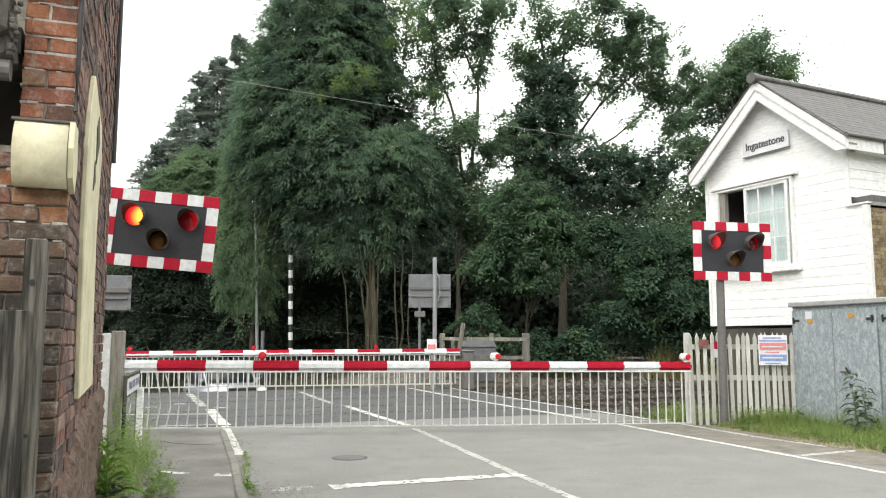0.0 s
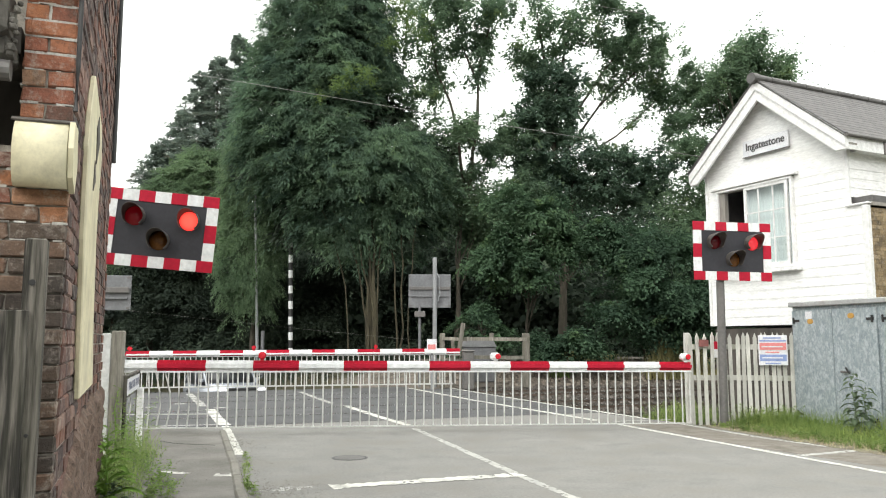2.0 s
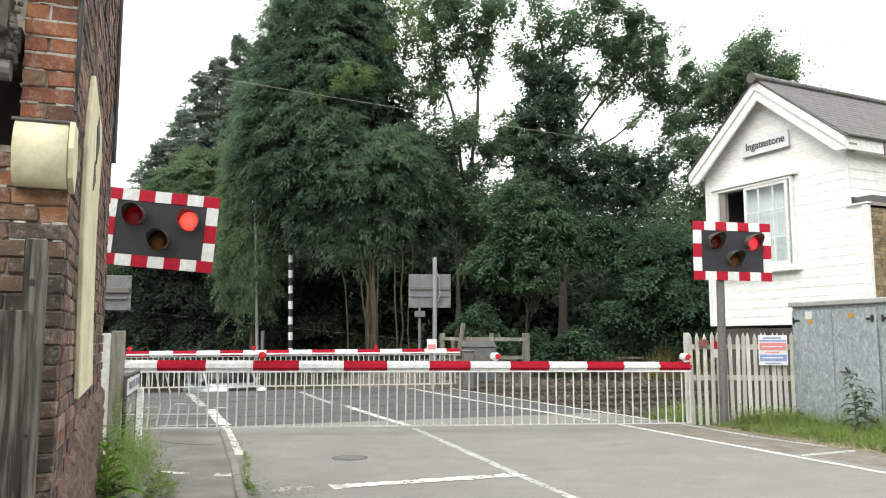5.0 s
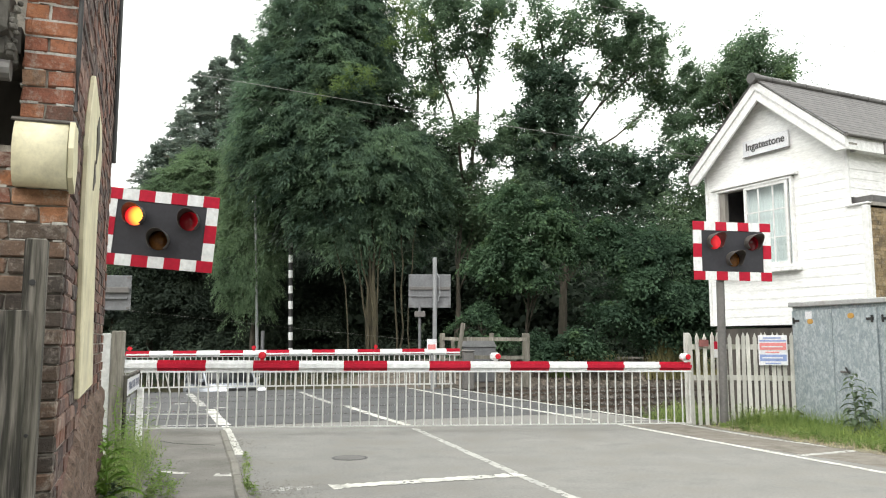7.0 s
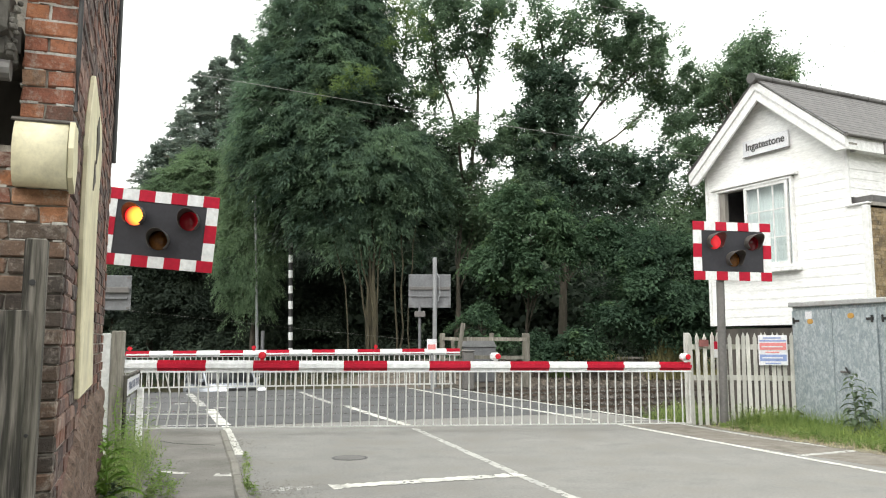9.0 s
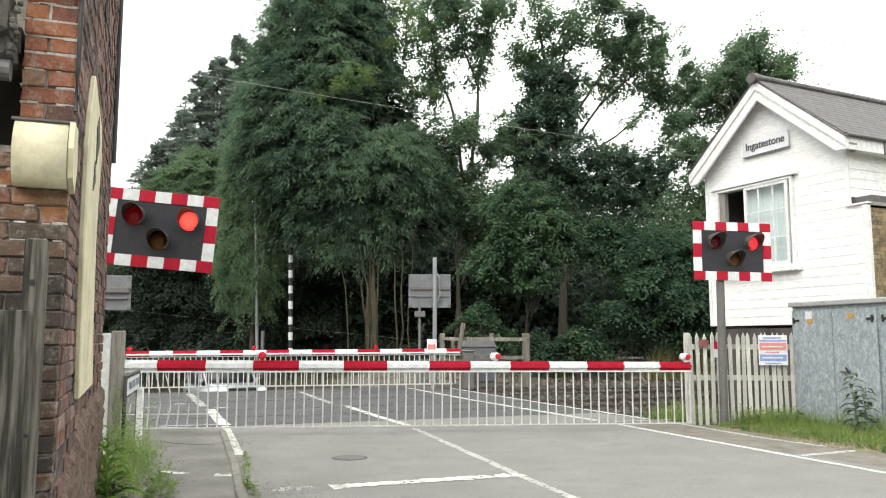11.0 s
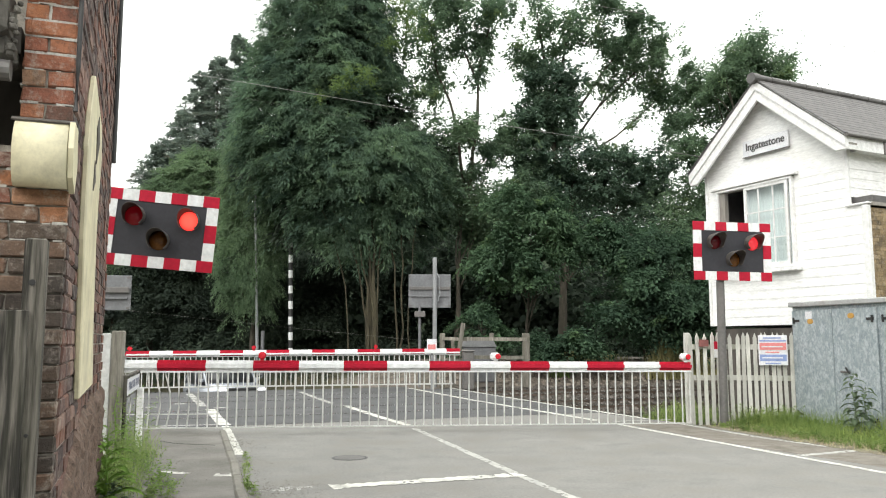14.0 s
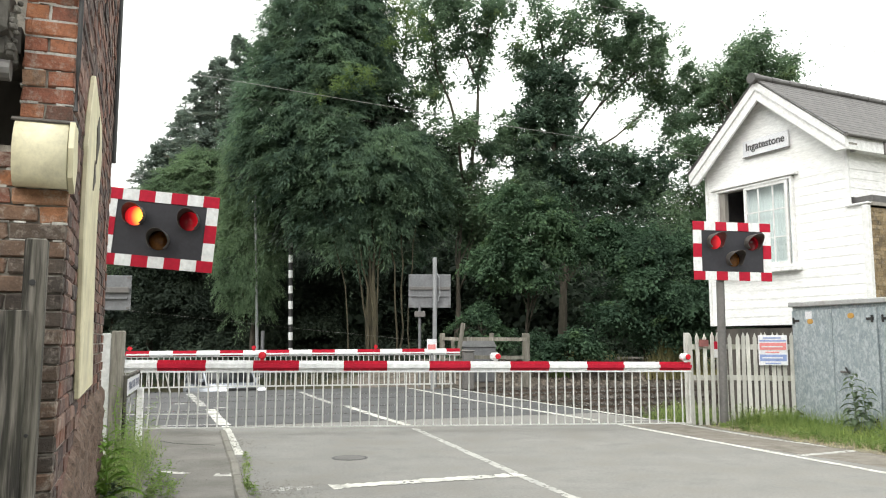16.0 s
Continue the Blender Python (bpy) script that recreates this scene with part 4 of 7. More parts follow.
rail_fence()
box = thing("equipment_box", at(1.05, 23.2, 0), "grey trackside equipment box behind the fence", "equipment box")
part("body", block(B(), (0.95, 0.6, 1.0), Matrix.Translation((0, 0, 0.62)), 0.02), M_BACK, box)
bm = B()
prism(bm, [(-0.5, 1.12), (0.5, 1.12), (0.4, 1.3), (-0.5, 1.3)], 0.66, Matrix.Translation((0, -0.33, 0)))
part("lid", bm, M_GREYDULL, box)
part("plinth", block(B(), (0.8, 0.5, 0.14), Matrix.Translation((0, 0, 0.06))), M_SLEEPER, box)
board = thing("warning_board", at(-0.3, 21.3, 0, 5), "small white notice with red print on a post", "sign")
part("post", rod(B(), (0, 0.02, 0), (0, 0.02, 1.35), 0.03, seg=8), M_GREY, board)
part("panel", block(B(), (0.26, 0.02, 0.36), Matrix.Translation((0, 0, 1.16)), 0.004), M_SIGNWHITE, board)
part("red_print", block(B(), (0.2, 0.006, 0.13), Matrix.Translation((0, -0.013, 1.13))), M_PINKRED, board)


# ---- signal cabin ----
GV = Vector((-0.44, 0.898, 0)).normalized()             # along the gable, away from the viewer
GN = Vector((-0.898, -0.44, 0)).normalized()            # out of the gable, towards the road
CAB = Matrix.Translation((7.21, 13.85, 0)) @ Matrix(((GV.x, -GN.x, 0, 0), (GV.y, -GN.y, 0, 0), (0, 0, 1, 0), (0, 0, 0, 1)))
# in the cabin's own space x runs along the gable, y into the building, z up
CW, EAVE, APEX, FLOOR, DEEP = 3.36, 4.92, 6.30, 1.60, 9.0
WX0, WX1, WZ0, WZ1 = 1.14, 3.05, 2.70, 4.43


def cabin():
    t = thing("signal_cabin", CAB, "white weatherboarded signal cabin with grey slate roof beside the tracks", "signal box")
    base = B()
    block(base, (CW - 0.06, DEEP, FLOOR - 0.06), Matrix.Translation((CW / 2, DEEP / 2 + 0.04, (FLOOR - 0.06) / 2)))
    # base coloured dark, painting in the shadow behind the picket fence
    part("dark_base", base, M_DARK_SHADE, t, "base coloured dark for the shadow behind the pales")
    # inner shell behind the boards, open at the window
    sh = B()
    for x0, x1, z0, z1 in ((0.03, WX0, FLOOR, EAVE), (WX1, CW - 0.03, FLOOR, EAVE), (WX0, WX1, FLOOR, WZ0), (WX0, WX1, WZ1, EAVE)):
        block(sh, (x1 - x0, 0.1, z1 - z0), Matrix.Translation(((x0 + x1) / 2, 0.08, (z0 + z1) / 2)))
    prism(sh, [(0.03, EAVE), (CW - 0.03, EAVE), (CW / 2, APEX - 0.05)], 0.1, Matrix.Translation((0, 0.03, 0)))
    block(sh, (0.1, DEEP, EAVE - FLOOR), Matrix.Translation((0.08, DEEP / 2 + 0.14, (EAVE + FLOOR) / 2)))
    block(sh, (0.1, DEEP, EAVE - FLOOR), Matrix.Translation((CW - 0.08, DEEP / 2 + 0.14, (EAVE + FLOOR) / 2)))
    block(sh, (CW - 0.1, 0.1, APEX - FLOOR - 1), Matrix.Translation((CW / 2, DEEP, (EAVE + FLOOR) / 2)))
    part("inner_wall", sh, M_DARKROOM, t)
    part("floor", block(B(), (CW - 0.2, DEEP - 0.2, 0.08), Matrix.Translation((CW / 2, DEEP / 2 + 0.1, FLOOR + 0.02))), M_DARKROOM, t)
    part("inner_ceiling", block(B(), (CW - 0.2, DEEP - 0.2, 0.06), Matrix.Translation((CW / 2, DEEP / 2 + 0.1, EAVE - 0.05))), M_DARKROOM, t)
    # gable weatherboards: each board tilts outwards at its foot
    step = 0.172

    def plank(x0, x1, z, x0t=None, x1t=None, m=Matrix()):
        bm = B()
        x0t, x1t = x0 if x0t is None else x0t, x1 if x1t is None else x1t
        lo = [(x0, -0.009, z), (x1, -0.009, z), (x1t, -0.002, z + step + 0.012), (x0t, -0.002, z + step + 0.012)]
        a = [bm.verts.new(m @ Vector(p)) for p in lo]
        b = [bm.verts.new(m @ Vector((p[0], 0.03, p[2]))) for p in lo]
        for q in ((a[0], a[1], a[2], a[3]), (b[3], b[2], b[1], b[0]), (a[0], b[0], b[1], a[1]), (a[1], b[1], b[2], a[2]), (a[2], b[2], b[3], a[3]), (a[3], b[3], b[0], a[0])):
            bm.faces.new(q)
        bmesh.ops.recalc_face_normals(bm, faces=bm.faces)
        part("weatherboard", bm, M_SIDING, t)

    z = FLOOR
    slope = (APEX - EAVE) / (CW / 2)
    while z < APEX - 0.15:
        zt = z + step
        if zt <= EAVE:
            if zt > WZ0 + 0.03 and z < WZ1 - 0.03:
                plank(-0.31 if z < 3.55 else 0.0, WX0 - 0.004, z)
                plank(WX1 + 0.06, CW, z)
            else:
                plank(-0.31 if z < 3.55 else 0.0, CW, z)
        else:
            i0, i1 = max(0, (z - EAVE) / slope), max(0, min((zt - EAVE) / slope, CW / 2))
            plank(i0, CW - i0, z, i1, CW - i1)
        z = zt
    # side wall boards facing the viewer's right
    side = Matrix(((0, 1, 0, 0), (-1, 0, 0, 0), (0, 0, 1, 0), (0, 0, 0, 1)))
    z = 3.84
    while z < EAVE - 0.25:
        plank(-DEEP, -0.02, z, m=side)
        z += step
    part("corner_post", block(B(), (0.07, 0.07, EAVE - FLOOR - 0.0), Matrix.Translation((CW + 0.01, 0.0, (EAVE + FLOOR) / 2)), 0.006), M_TRIM, t)
    part("corner_post", block(B(), (0.06, 0.06, EAVE - 3.7), Matrix.Translation((-0.005, -0.008, (EAVE + 3.6) / 2)), 0.006), M_TRIM, t)
    # window: frame, open light, sliding sash with glazing bars
    win = part("window", B_frame(WX0, WX1, WZ0, WZ1, 0.045, 0.12), M_TRIM, t, "white sliding window, one light open")
    win.location = (0, -0.03, 0)
    part("sill", block(B(), (WX1 - WX0 + 0.2, 0.16, 0.07), Matrix.Translation(((WX0 + WX1) / 2, -0.05, WZ0 - 0.05)), 0.01), M_TRIM, win)
    part("head", block(B(), (WX1 - WX0 + 0.24, 0.12, 0.06), Matrix.Translation(((WX0 + WX1) / 2, -0.03, WZ1 + 0.04)), 0.01), M_TRIM, win)
    for x0, x1, y, cols, rows, blind in ((1.25, 2.32, -0.02, 3, 3, True), (2.32, 3.0, 0.05, 1, 1, False), (1.15, 1.40, 0.06, 1, 3, False)):
        sash = part("sash", B_frame(x0, x1, WZ0 + 0.05, WZ1 - 0.04, 0.065 if blind else 0.025, 0.045), M_TRIM if x0 != 2.32 else M_UNDER, win, "white glazed sash" if blind else "")
        sash.location = (0, y, 0)
        if x0 != 2.32:
            for i in range(1, cols):
                x = x0 + (x1 - x0) * i / cols
                part("glazing_bar", block(B(), (0.022, 0.03, WZ1 - WZ0 - 0.2), Matrix.Translation((x, 0, (WZ0 + WZ1) / 2))), M_TRIM, sash)
            for j in range(1, rows):
                zz = WZ0 + 0.05 + (WZ1 - WZ0 - 0.09) * j / rows
                part("glazing_bar", block(B(), (x1 - x0 - 0.1, 0.028, 0.022), Matrix.Translation(((x0 + x1) / 2, 0, zz))), M_TRIM, sash)
            pane = part("pane", block(B(), (x1 - x0 - 0.1, 0.005, WZ1 - WZ0 - 0.2), Matrix.Translation(((x0 + x1) / 2, 0.01, (WZ0 + WZ1) / 2))), M_GLASS, sash)
            pane.visible_shadow = False
    part("blind", block(B(), (1.22, 0.02, 1.75), Matrix.Translation((1.80, 0.17, 3.66))), M_CURTAIN, win, "pale blind behind the glass")
    part("mullion", block(B(), (0.15, 0.1, WZ1 - WZ0 - 0.1), Matrix.Translation((2.93, 0.04, (WZ0 + WZ1) / 2))), M_UNDER, win)
    for x in (2.45, 2.62, 2.78):
        part("inner_bar", block(B(), (0.03, 0.03, WZ1 - WZ0), Matrix.Translation((x, 1.2, (WZ0 + WZ1) / 2 + 0.1))), M_POLE, win)
    # bargeboards in two steps, soffit
    over, side_over = 0.32, 0.22
    xl, xr, xm = -side_over, CW + side_over, CW / 2
    zl = EAVE - slope * side_over

    def rake(x0, z0, x1, z1, y, w, th, mat, name, label=""):
        v = w * math.hypot(1, slope)
        foot = max(z0 - v, zl - 0.10)
        back = x0 + (x1 - x0) * (foot - z0 + v) / (z1 - z0)
        bm = prism(B(), [(x0, z0), (x1, z1), (x1, z1 - v), (back, foot), (x0, foot)], th, Matrix.Translation((0, y, 0)))
        part(name, bm, mat, t, label)

    for xa in (xl, xr):
        rake(xa, zl + 0.16, xm, APEX + 0.16, -over, 0.165, 0.04, M_TRIM, "bargeboard", "white painted bargeboard")
        rake(xa, zl - 0.04, xm, APEX - 0.04, -over + 0.03, 0.18, 0.05, M_TRIM, "inner_bargeboard")
        rake(xa, zl + 0.02, xm, APEX + 0.0, -over + 0.1, 0.03, over - 0.1, M_UNDER, "soffit")
    for xa in (xl, xr):
        part("rafter_foot", block(B(), (0.13, 0.09, 0.16), Matrix.Translation((xa + (0.066 if xa < 0 else -0.066), -over + 0.082, zl - 0.025)), 0.01), M_TRIM, t)
    # roof: boarded deck with courses of slates on it
    deck = B()
    for sx in (-1, 1):
        xe = xl if sx < 0 else xr
        prism(deck, [(xe, zl + 0.12), (xm, APEX + 0.12), (xm, APEX + 0.15), (xe, zl + 0.15)], DEEP + over + 0.3, Matrix.Translation((0, -over - 0.01, 0)))
    roof = part("roof", deck, M_LEAD, t, "grey slate pitched roof")
    vs, fs = [], []
    rng = random.Random(3)
    n_course = 17
    proto = None
    for sx in (-1, 1):
        xe = xl - 0.03 if sx < 0 else xr + 0.03
        dx, dz = (xm - xe), (APEX - zl)
        ln = math.hypot(dx, dz)
        for c in range(n_course):
            a, b = c / n_course, min(1.0, (c + 1.25) / n_course)
            y, k = -over - 0.02, 0
            while y < DEEP:
                w, lift = 0.125 if c % 2 and k == 0 else 0.25, rng.uniform(0, 0.004)
                if sx < 0 and k < 17:
                    if proto is None:
                        bm = block(B(), (ln * 1.25 / n_course, 0.247, 0.006), Matrix.Translation((ln * 0.625 / n_course, 0.125, 0)), 0.002)
                        proto = part("slate", bm, M_SLATE, roof)
                        ob = proto
                    else:
                        ob = new("slate", proto.data)
                        ob.parent = roof
                    tilt = -math.atan2(dz, dx) + 0.03
                    ob.matrix_local = Matrix.Translation((xe + dx * a, y, zl + 0.168 + dz * a + lift * 0.5)) @ Matrix.Rotation(tilt, 4, "Y") @ Matrix.Rotation(rng.uniform(-0.012, 0.012), 4, "Z") @ Matrix.Diagonal((1, w / 0.25, 1, 1))
                else:
                    o = len(vs)
                    for (f, yy, hh) in ((a, y + 0.004, 0.012 + lift), (a, y + w - 0.004, 0.012 + lift), (b, y + w - 0.004, 0.004), (b, y + 0.004, 0.004)):
                        vs.append((xe + dx * f, yy, zl + 0.155 + dz * f + hh))
                        vs.append((xe + dx * f, yy, zl + 0.155 + dz * f + hh - 0.012))
                    fs += [(o, o + 2, o + 4, o + 6), (o, o + 1, o + 3, o + 2), (o + 2, o + 3, o + 5, o + 4), (o + 4, o + 5, o + 7, o + 6), (o + 6, o + 7, o + 1, o)]
                y, k = y + w, k + 1
    me = bpy.data.meshes.new("slate_covering")
    me.from_pydata(vs, [], fs)
    me.materials.append(M_SLATE)
    sl = new("slate_covering", me)
    sl.parent = roof
    tagged(sl, kind="stuff")
    ridge = B()
    for k in range(20):
        rod(ridge, (xm, -over - 0.04 + k * 0.48, APEX + 0.185), (xm, -over + 0.43 + k * 0.48, APEX + 0.185), 0.078, 0.074, 14)
    part("ridge_tile", ridge, M_LEAD, roof, "dark ridge tiles")
    part("ridge_end", rod(B(), (xm, -over - 0.10, APEX + 0.165), (xm, -over + 0.06, APEX + 0.165), 0.108, seg=18), M_LEAD, roof, "rounded grey ridge end")
    # eaves of the near side: white fascia, gutter brackets
    part("fascia", block(B(), (0.04, DEEP + over - 0.05, 0.24), Matrix.Translation((xl + 0.022, DEEP / 2 - (over - 0.05) / 2, zl + 0.02))), M_TRIM, t)
    part("eaves_soffit", block(B(), (side_over - 0.06, DEEP, 0.03), Matrix.Translation((xl / 2 + 0.03, DEEP / 2 + 0.1, zl - 0.08))), M_TRIM, t)
    part("eaves_gutter", rod(B(), (xl - 0.035, -over + 0.0, zl + 0.145), (xl - 0.035, DEEP, zl + 0.145), 0.034, seg=10), M_POLE, t, "dull grey eaves gutter")
    for k in range(6):
        part("eaves_bracket", block(B(), (0.06, 0.06, 0.26), Matrix.Translation((xl - 0.004, 0.75 + 0.18 * k if k < 2 else 0.75 + k, zl + 0.02)), 0.01), M_TRIM if k % 2 else M_POLE, t)
    # name board
    sx0, sx1, sz0, sz1 = 1.16, 2.28, 5.01, 5.335
    nb = part("name_board", block(B(), (sx1 - sx0, 0.035, sz1 - sz0), Matrix.Translation(((sx0 + sx1) / 2, -0.06, (sz0 + sz1) / 2)), 0.005), M_SIGNWHITE, t, "white station name board")
    part("board_edge", block(B(), (sx1 - sx0 + 0.03, 0.03, 0.018), Matrix.Translation(((sx0 + sx1) / 2, -0.062, sz0 - 0.008))), M_POLE, nb)
    cu = bpy.data.curves.new("lettering", "FONT")
    cu.body, cu.size, cu.align_x, cu.align_y, cu.extrude, cu.offset = "Ingatestone", 0.215, "CENTER", "CENTER", 0.003, 0.0035
    tmp = new("lettering", cu)
    me = bpy.data.meshes.new_from_object(tmp.evaluated_get(bpy.context.evaluated_depsgraph_get()))
    bpy.data.objects.remove(tmp)
    me.materials.clear()
    me.materials.append(M_LETTER)
    tx = new("lettering", me)
    tx.parent = nb
    # read from outside the gable: letters run from far to near
    tx.matrix_local = Matrix.Translation(((sx0 + sx1) / 2, -0.083, (sz0 + sz1) / 2 + 0.02)) @ Matrix(((-0.96, 0, 0, 0), (0, 0, 1, 0), (0, 1, 0, 0), (0, 0, 0, 1))) @ Matrix.Diagonal((1, 1, 1, 1))
    # low annexe on the near side: boarded front, felt roof, brick flank
    part("annexe_flank", brickwork(DEEP * 0.5, 3.60, 0.1, M_BUFF, Matrix(((0, 1, 0, -0.37), (-1, 0, 0, DEEP * 0.5), (0, 0, 1, 0), (0, 0, 0, 1)))), M_BUFF, t, "buff stock brick wall")
    part("annexe_corner", block(B(), (0.115, 0.09, 2.24), Matrix.Translation((-0.325, -0.012, 2.52)), 0.008), M_TRIM, t)
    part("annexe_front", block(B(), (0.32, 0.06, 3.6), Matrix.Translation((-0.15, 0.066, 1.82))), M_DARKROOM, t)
    part("annexe_capping", block(B(), (0.45, 0.12, 0.03), Matrix.Translation((-0.17, -0.005, 3.675)), 0.006), M_TRIM, t)
    part("annexe_roof", block(B(), (0.40, DEEP * 0.5, 0.13), Matrix.Translation((-0.19, DEEP * 0.25 + 0.08, 3.755)), 0.01), M_LEAD, t, "dark felt roof")
    part("annexe_fascia", block(B(), (0.05, DEEP * 0.5, 0.06), Matrix.Translation((-0.40, DEEP * 0.25 + 0.03, 3.66))), M_UNDER, t)


def B_frame(x0, x1, z0, z1, w, depth):
    """A rectangular frame in x, z."""
    bm = B()
    block(bm, (x1 - x0, depth, w), Matrix.Translation(((x0 + x1) / 2, 0, z0 + w / 2)), 0.004)
    block(bm, (x1 - x0, depth, w), Matrix.Translation(((x0 + x1) / 2, 0, z1 - w / 2)), 0.004)
    block(bm, (w, depth, z1 - z0 - 2 * w), Matrix.Translation((x0 + w / 2, 0, (z0 + z1) / 2)), 0.004)
    block(bm, (w, depth, z1 - z0 - 2 * w), Matrix.Translation((x1 - w / 2, 0, (z0 + z1) / 2)), 0.004)
    return bm


def brickwork(length, height, depth, mat, m, z_from=0.0):
    """Joined courses of bricks, 215 by 65, over a recessed bed; x along, outer face towards -y."""
    vs, fs = [], []
    rng = random.Random(11)
    quads = ((0, 1, 5, 4), (1, 2, 6, 5), (2, 3, 7, 6), (3, 0, 4, 7), (4, 5, 6, 7), (3, 2, 1, 0))

    def cell(x0, x1, y0, y1, z0, z1):
        o = len(vs)
        for zz in (z0, z1):
            for xx, yy in ((x0, y0), (x1, y0), (x1, y1), (x0, y1)):
                vs.append(tuple(m @ Vector((xx, yy, zz))))
        fs.extend(tuple(o + i for i in q) for q in quads)

    cell(0, length, 0.008, depth, z_from, height)
    row, z = 0, z_from
    while z < height - 0.05:
        x = -0.11 if row % 2 else 0.0
        while x < length:
            a, b = max(x, 0), min(x + 0.215, length)
            if b - a > 0.03:
                j = rng.uniform(-0.003, 0.003)
                cell(a, b, j, 0.05, z, z + 0.065)
            x += 0.225
        z += 0.075
        row += 1
    bm = B()
    me = bpy.data.meshes.new("tmp")
    me.from_pydata(vs, [], fs)
    bm.from_mesh(me)
    bpy.data.meshes.remove(me)
    bmesh.ops.recalc_face_normals(bm, faces=bm.faces)
    return bm


mat, n, l, b = nodes_of("window_glass")
b.inputs["Base Color"].default_value = (0.9, 0.95, 0.95, 1)
b.inputs["Roughness"].default_value = 0.03
b.inputs["Transmission Weight"].default_value = 1.0
b.inputs["IOR"].default_value = 1.3
M_GLASS = mat
cabin()


# ---- relay cabinet, picket fence, notice ----
def relay_cabinet():
    m = Matrix.Translation((5.40, 12.3, 0.0)) @ Matrix(((-RU.x, RV.x, 0, 0), (-RU.y, RV.y, 0, 0), (0, 0, 1, 0), (0, 0, 0, 1)))
    t = thing("relay_cabinet", m, "large galvanised grey steel trackside cabinet with double doors", "equipment cabinet")
    L, D, H = 2.75, 0.9, 1.80
    part("body", block(B(), (L, D, H + 0.06), Matrix.Translation((L / 2, D / 2 + 0.02, H / 2 - 0.02)), 0.01), M_CABINET, t)
    part("plinth", block(B(), (L + 0.05, D + 0.05, 0.12), Matrix.Translation((L / 2, D / 2, -0.02))), M_SLEEPER, t)
    for x0, x1 in ((0.02, 0.775), (0.785, 1.53), (1.60, 2.2), (2.21, 2.73)):
        door = part("door", block(B(), (x1 - x0, 0.03, H - 0.11), Matrix.Translation(((x0 + x1) / 2, 0.0, H / 2 + 0.01)), 0.006), M_CABINET, t, "mottled galvanised door")
        hx = x0 + 0.05 if x0 in (0.02, 1.60) else x1 - 0.05
        for z in (0.2, 1.60):
            hinge = B()
            rod(hinge, (hx, -0.03, z - 0.05), (hx, -0.03, z + 0.05), 0.014, seg=8)
            block(hinge, (0.12, 0.02, 0.035), Matrix.Translation((hx + (0.04 if hx == x0 + 0.05 else -0.04), -0.02, z)), 0.004)
            part("hinge", hinge, M_BLACK, door, "dark steel hinge")
    d1 = part("lock_handle", block(B(), (0.14, 0.04, 0.03), Matrix.Translation((0.99, -0.04, 0.86)), 0.006), M_POLE, t)
    part("handle_grip", between(B(), (1.01, -0.05, 0.92), (1.09, -0.06, 0.84), 0.02, 0.03, 0.004), M_BLACK, t)
    part("label_plate", block(B(), (0.12, 0.006, 0.11), Matrix.Translation((0.36, -0.02, 1.68))), M_SIGNWHITE, t, "small white label")
    for x, z in ((0.38, 1.585), (1.12, 1.65)):
        bm = B()
        bmesh.ops.create_cone(bm, cap_ends=True, segments=11, radius1=0.06, radius2=0.055, depth=0.006, matrix=Matrix.Translation((x, -0.018, z)) @ Matrix.Rotation(radians(90), 4, "X") @ Matrix.Diagonal((1, 0.7, 1, 1)))
        part("warning_spot", bm, M_ORANGE, t, "faded orange patch")
    lid = B()
    prism(lid, [(-0.02, H + 0.01), (L + 0.1, H + 0.01), (L + 0.1, H + 0.085), (-0.02, H + 0.085)], D + 0.12, Matrix.Translation((0, -0.05, 0)))
    bmesh.ops.bevel(lid, geom=list(lid.edges), offset=0.012, segments=1, affect="EDGES")
    part("lid", lid, M_ROOFCAP, t, "pale grey overhanging lid")


relay_cabinet()


def picket_fence():
    t = thing("picket_fence", Matrix(), "dirty white picket fence beside the crossing, pointed pales", "fence")
    runs = [((3.86, 12.55), (4.42, 12.62), 5), ((4.42, 12.62), (5.44, 12.36), 12)]
    pale = None
    rng = random.Random(4)
    for (a, b, n) in runs:
        for i in range(n):
            f = (i + 0.3) / n
            x, y = a[0] + (b[0] - a[0]) * f, a[1] + (b[1] - a[1]) * f
            if pale is None:
                bm = B()
                prism(bm, [(-0.028, 0), (0.028, 0), (0.028, 1.35), (0.0, 1.425), (-0.028, 1.35)], 0.024, Matrix.Translation((0, -0.012, 0)))
                pale = part("pale", bm, M_PICKET, t)
                o = pale
            else:
                o = new("pale", pale.data)
                o.parent = t
            o.location = (x, y - 0.045, rng.uniform(-0.02, 0.012))
            o.rotation_euler = (0, rng.uniform(-0.015, 0.015), math.atan2(b[1] - a[1], b[0] - a[0]))
        for z in (1.2, 0.72):
            part("fence_rail", between(B(), (a[0], a[1], z), (b[0], b[1], z), 0.05, 0.08), M_PICKET, t)
    part("end_post", block(B(), (0.08, 0.1, 1.42), Matrix.Translation((3.86, 12.62, 0.71)), 0.01), M_PICKET, t, "pale concrete end post")
    part("fence_post", block(B(), (0.1, 0.1, 1.25), Matrix.Translation((4.42, 12.7, 0.62)), 0.01), M_PICKET, t)
    part("red_plate", block(B(), (0.15, 0.02, 0.11), Matrix.Translation((4.08, 12.47, 1.26)), 0.004), M_RUSTPLATE, t, "small dull red plate")
    part("white_marker", block(B(), (0.05, 0.02, 0.13), Matrix.Translation((4.265, 12.465, 1.10)), 0.003), M_WHITE, t)
    part("red_marker", block(B(), (0.05, 0.02, 0.12), Matrix.Translation((4.265, 12.465, 1.225)), 0.003), M_RED, t)


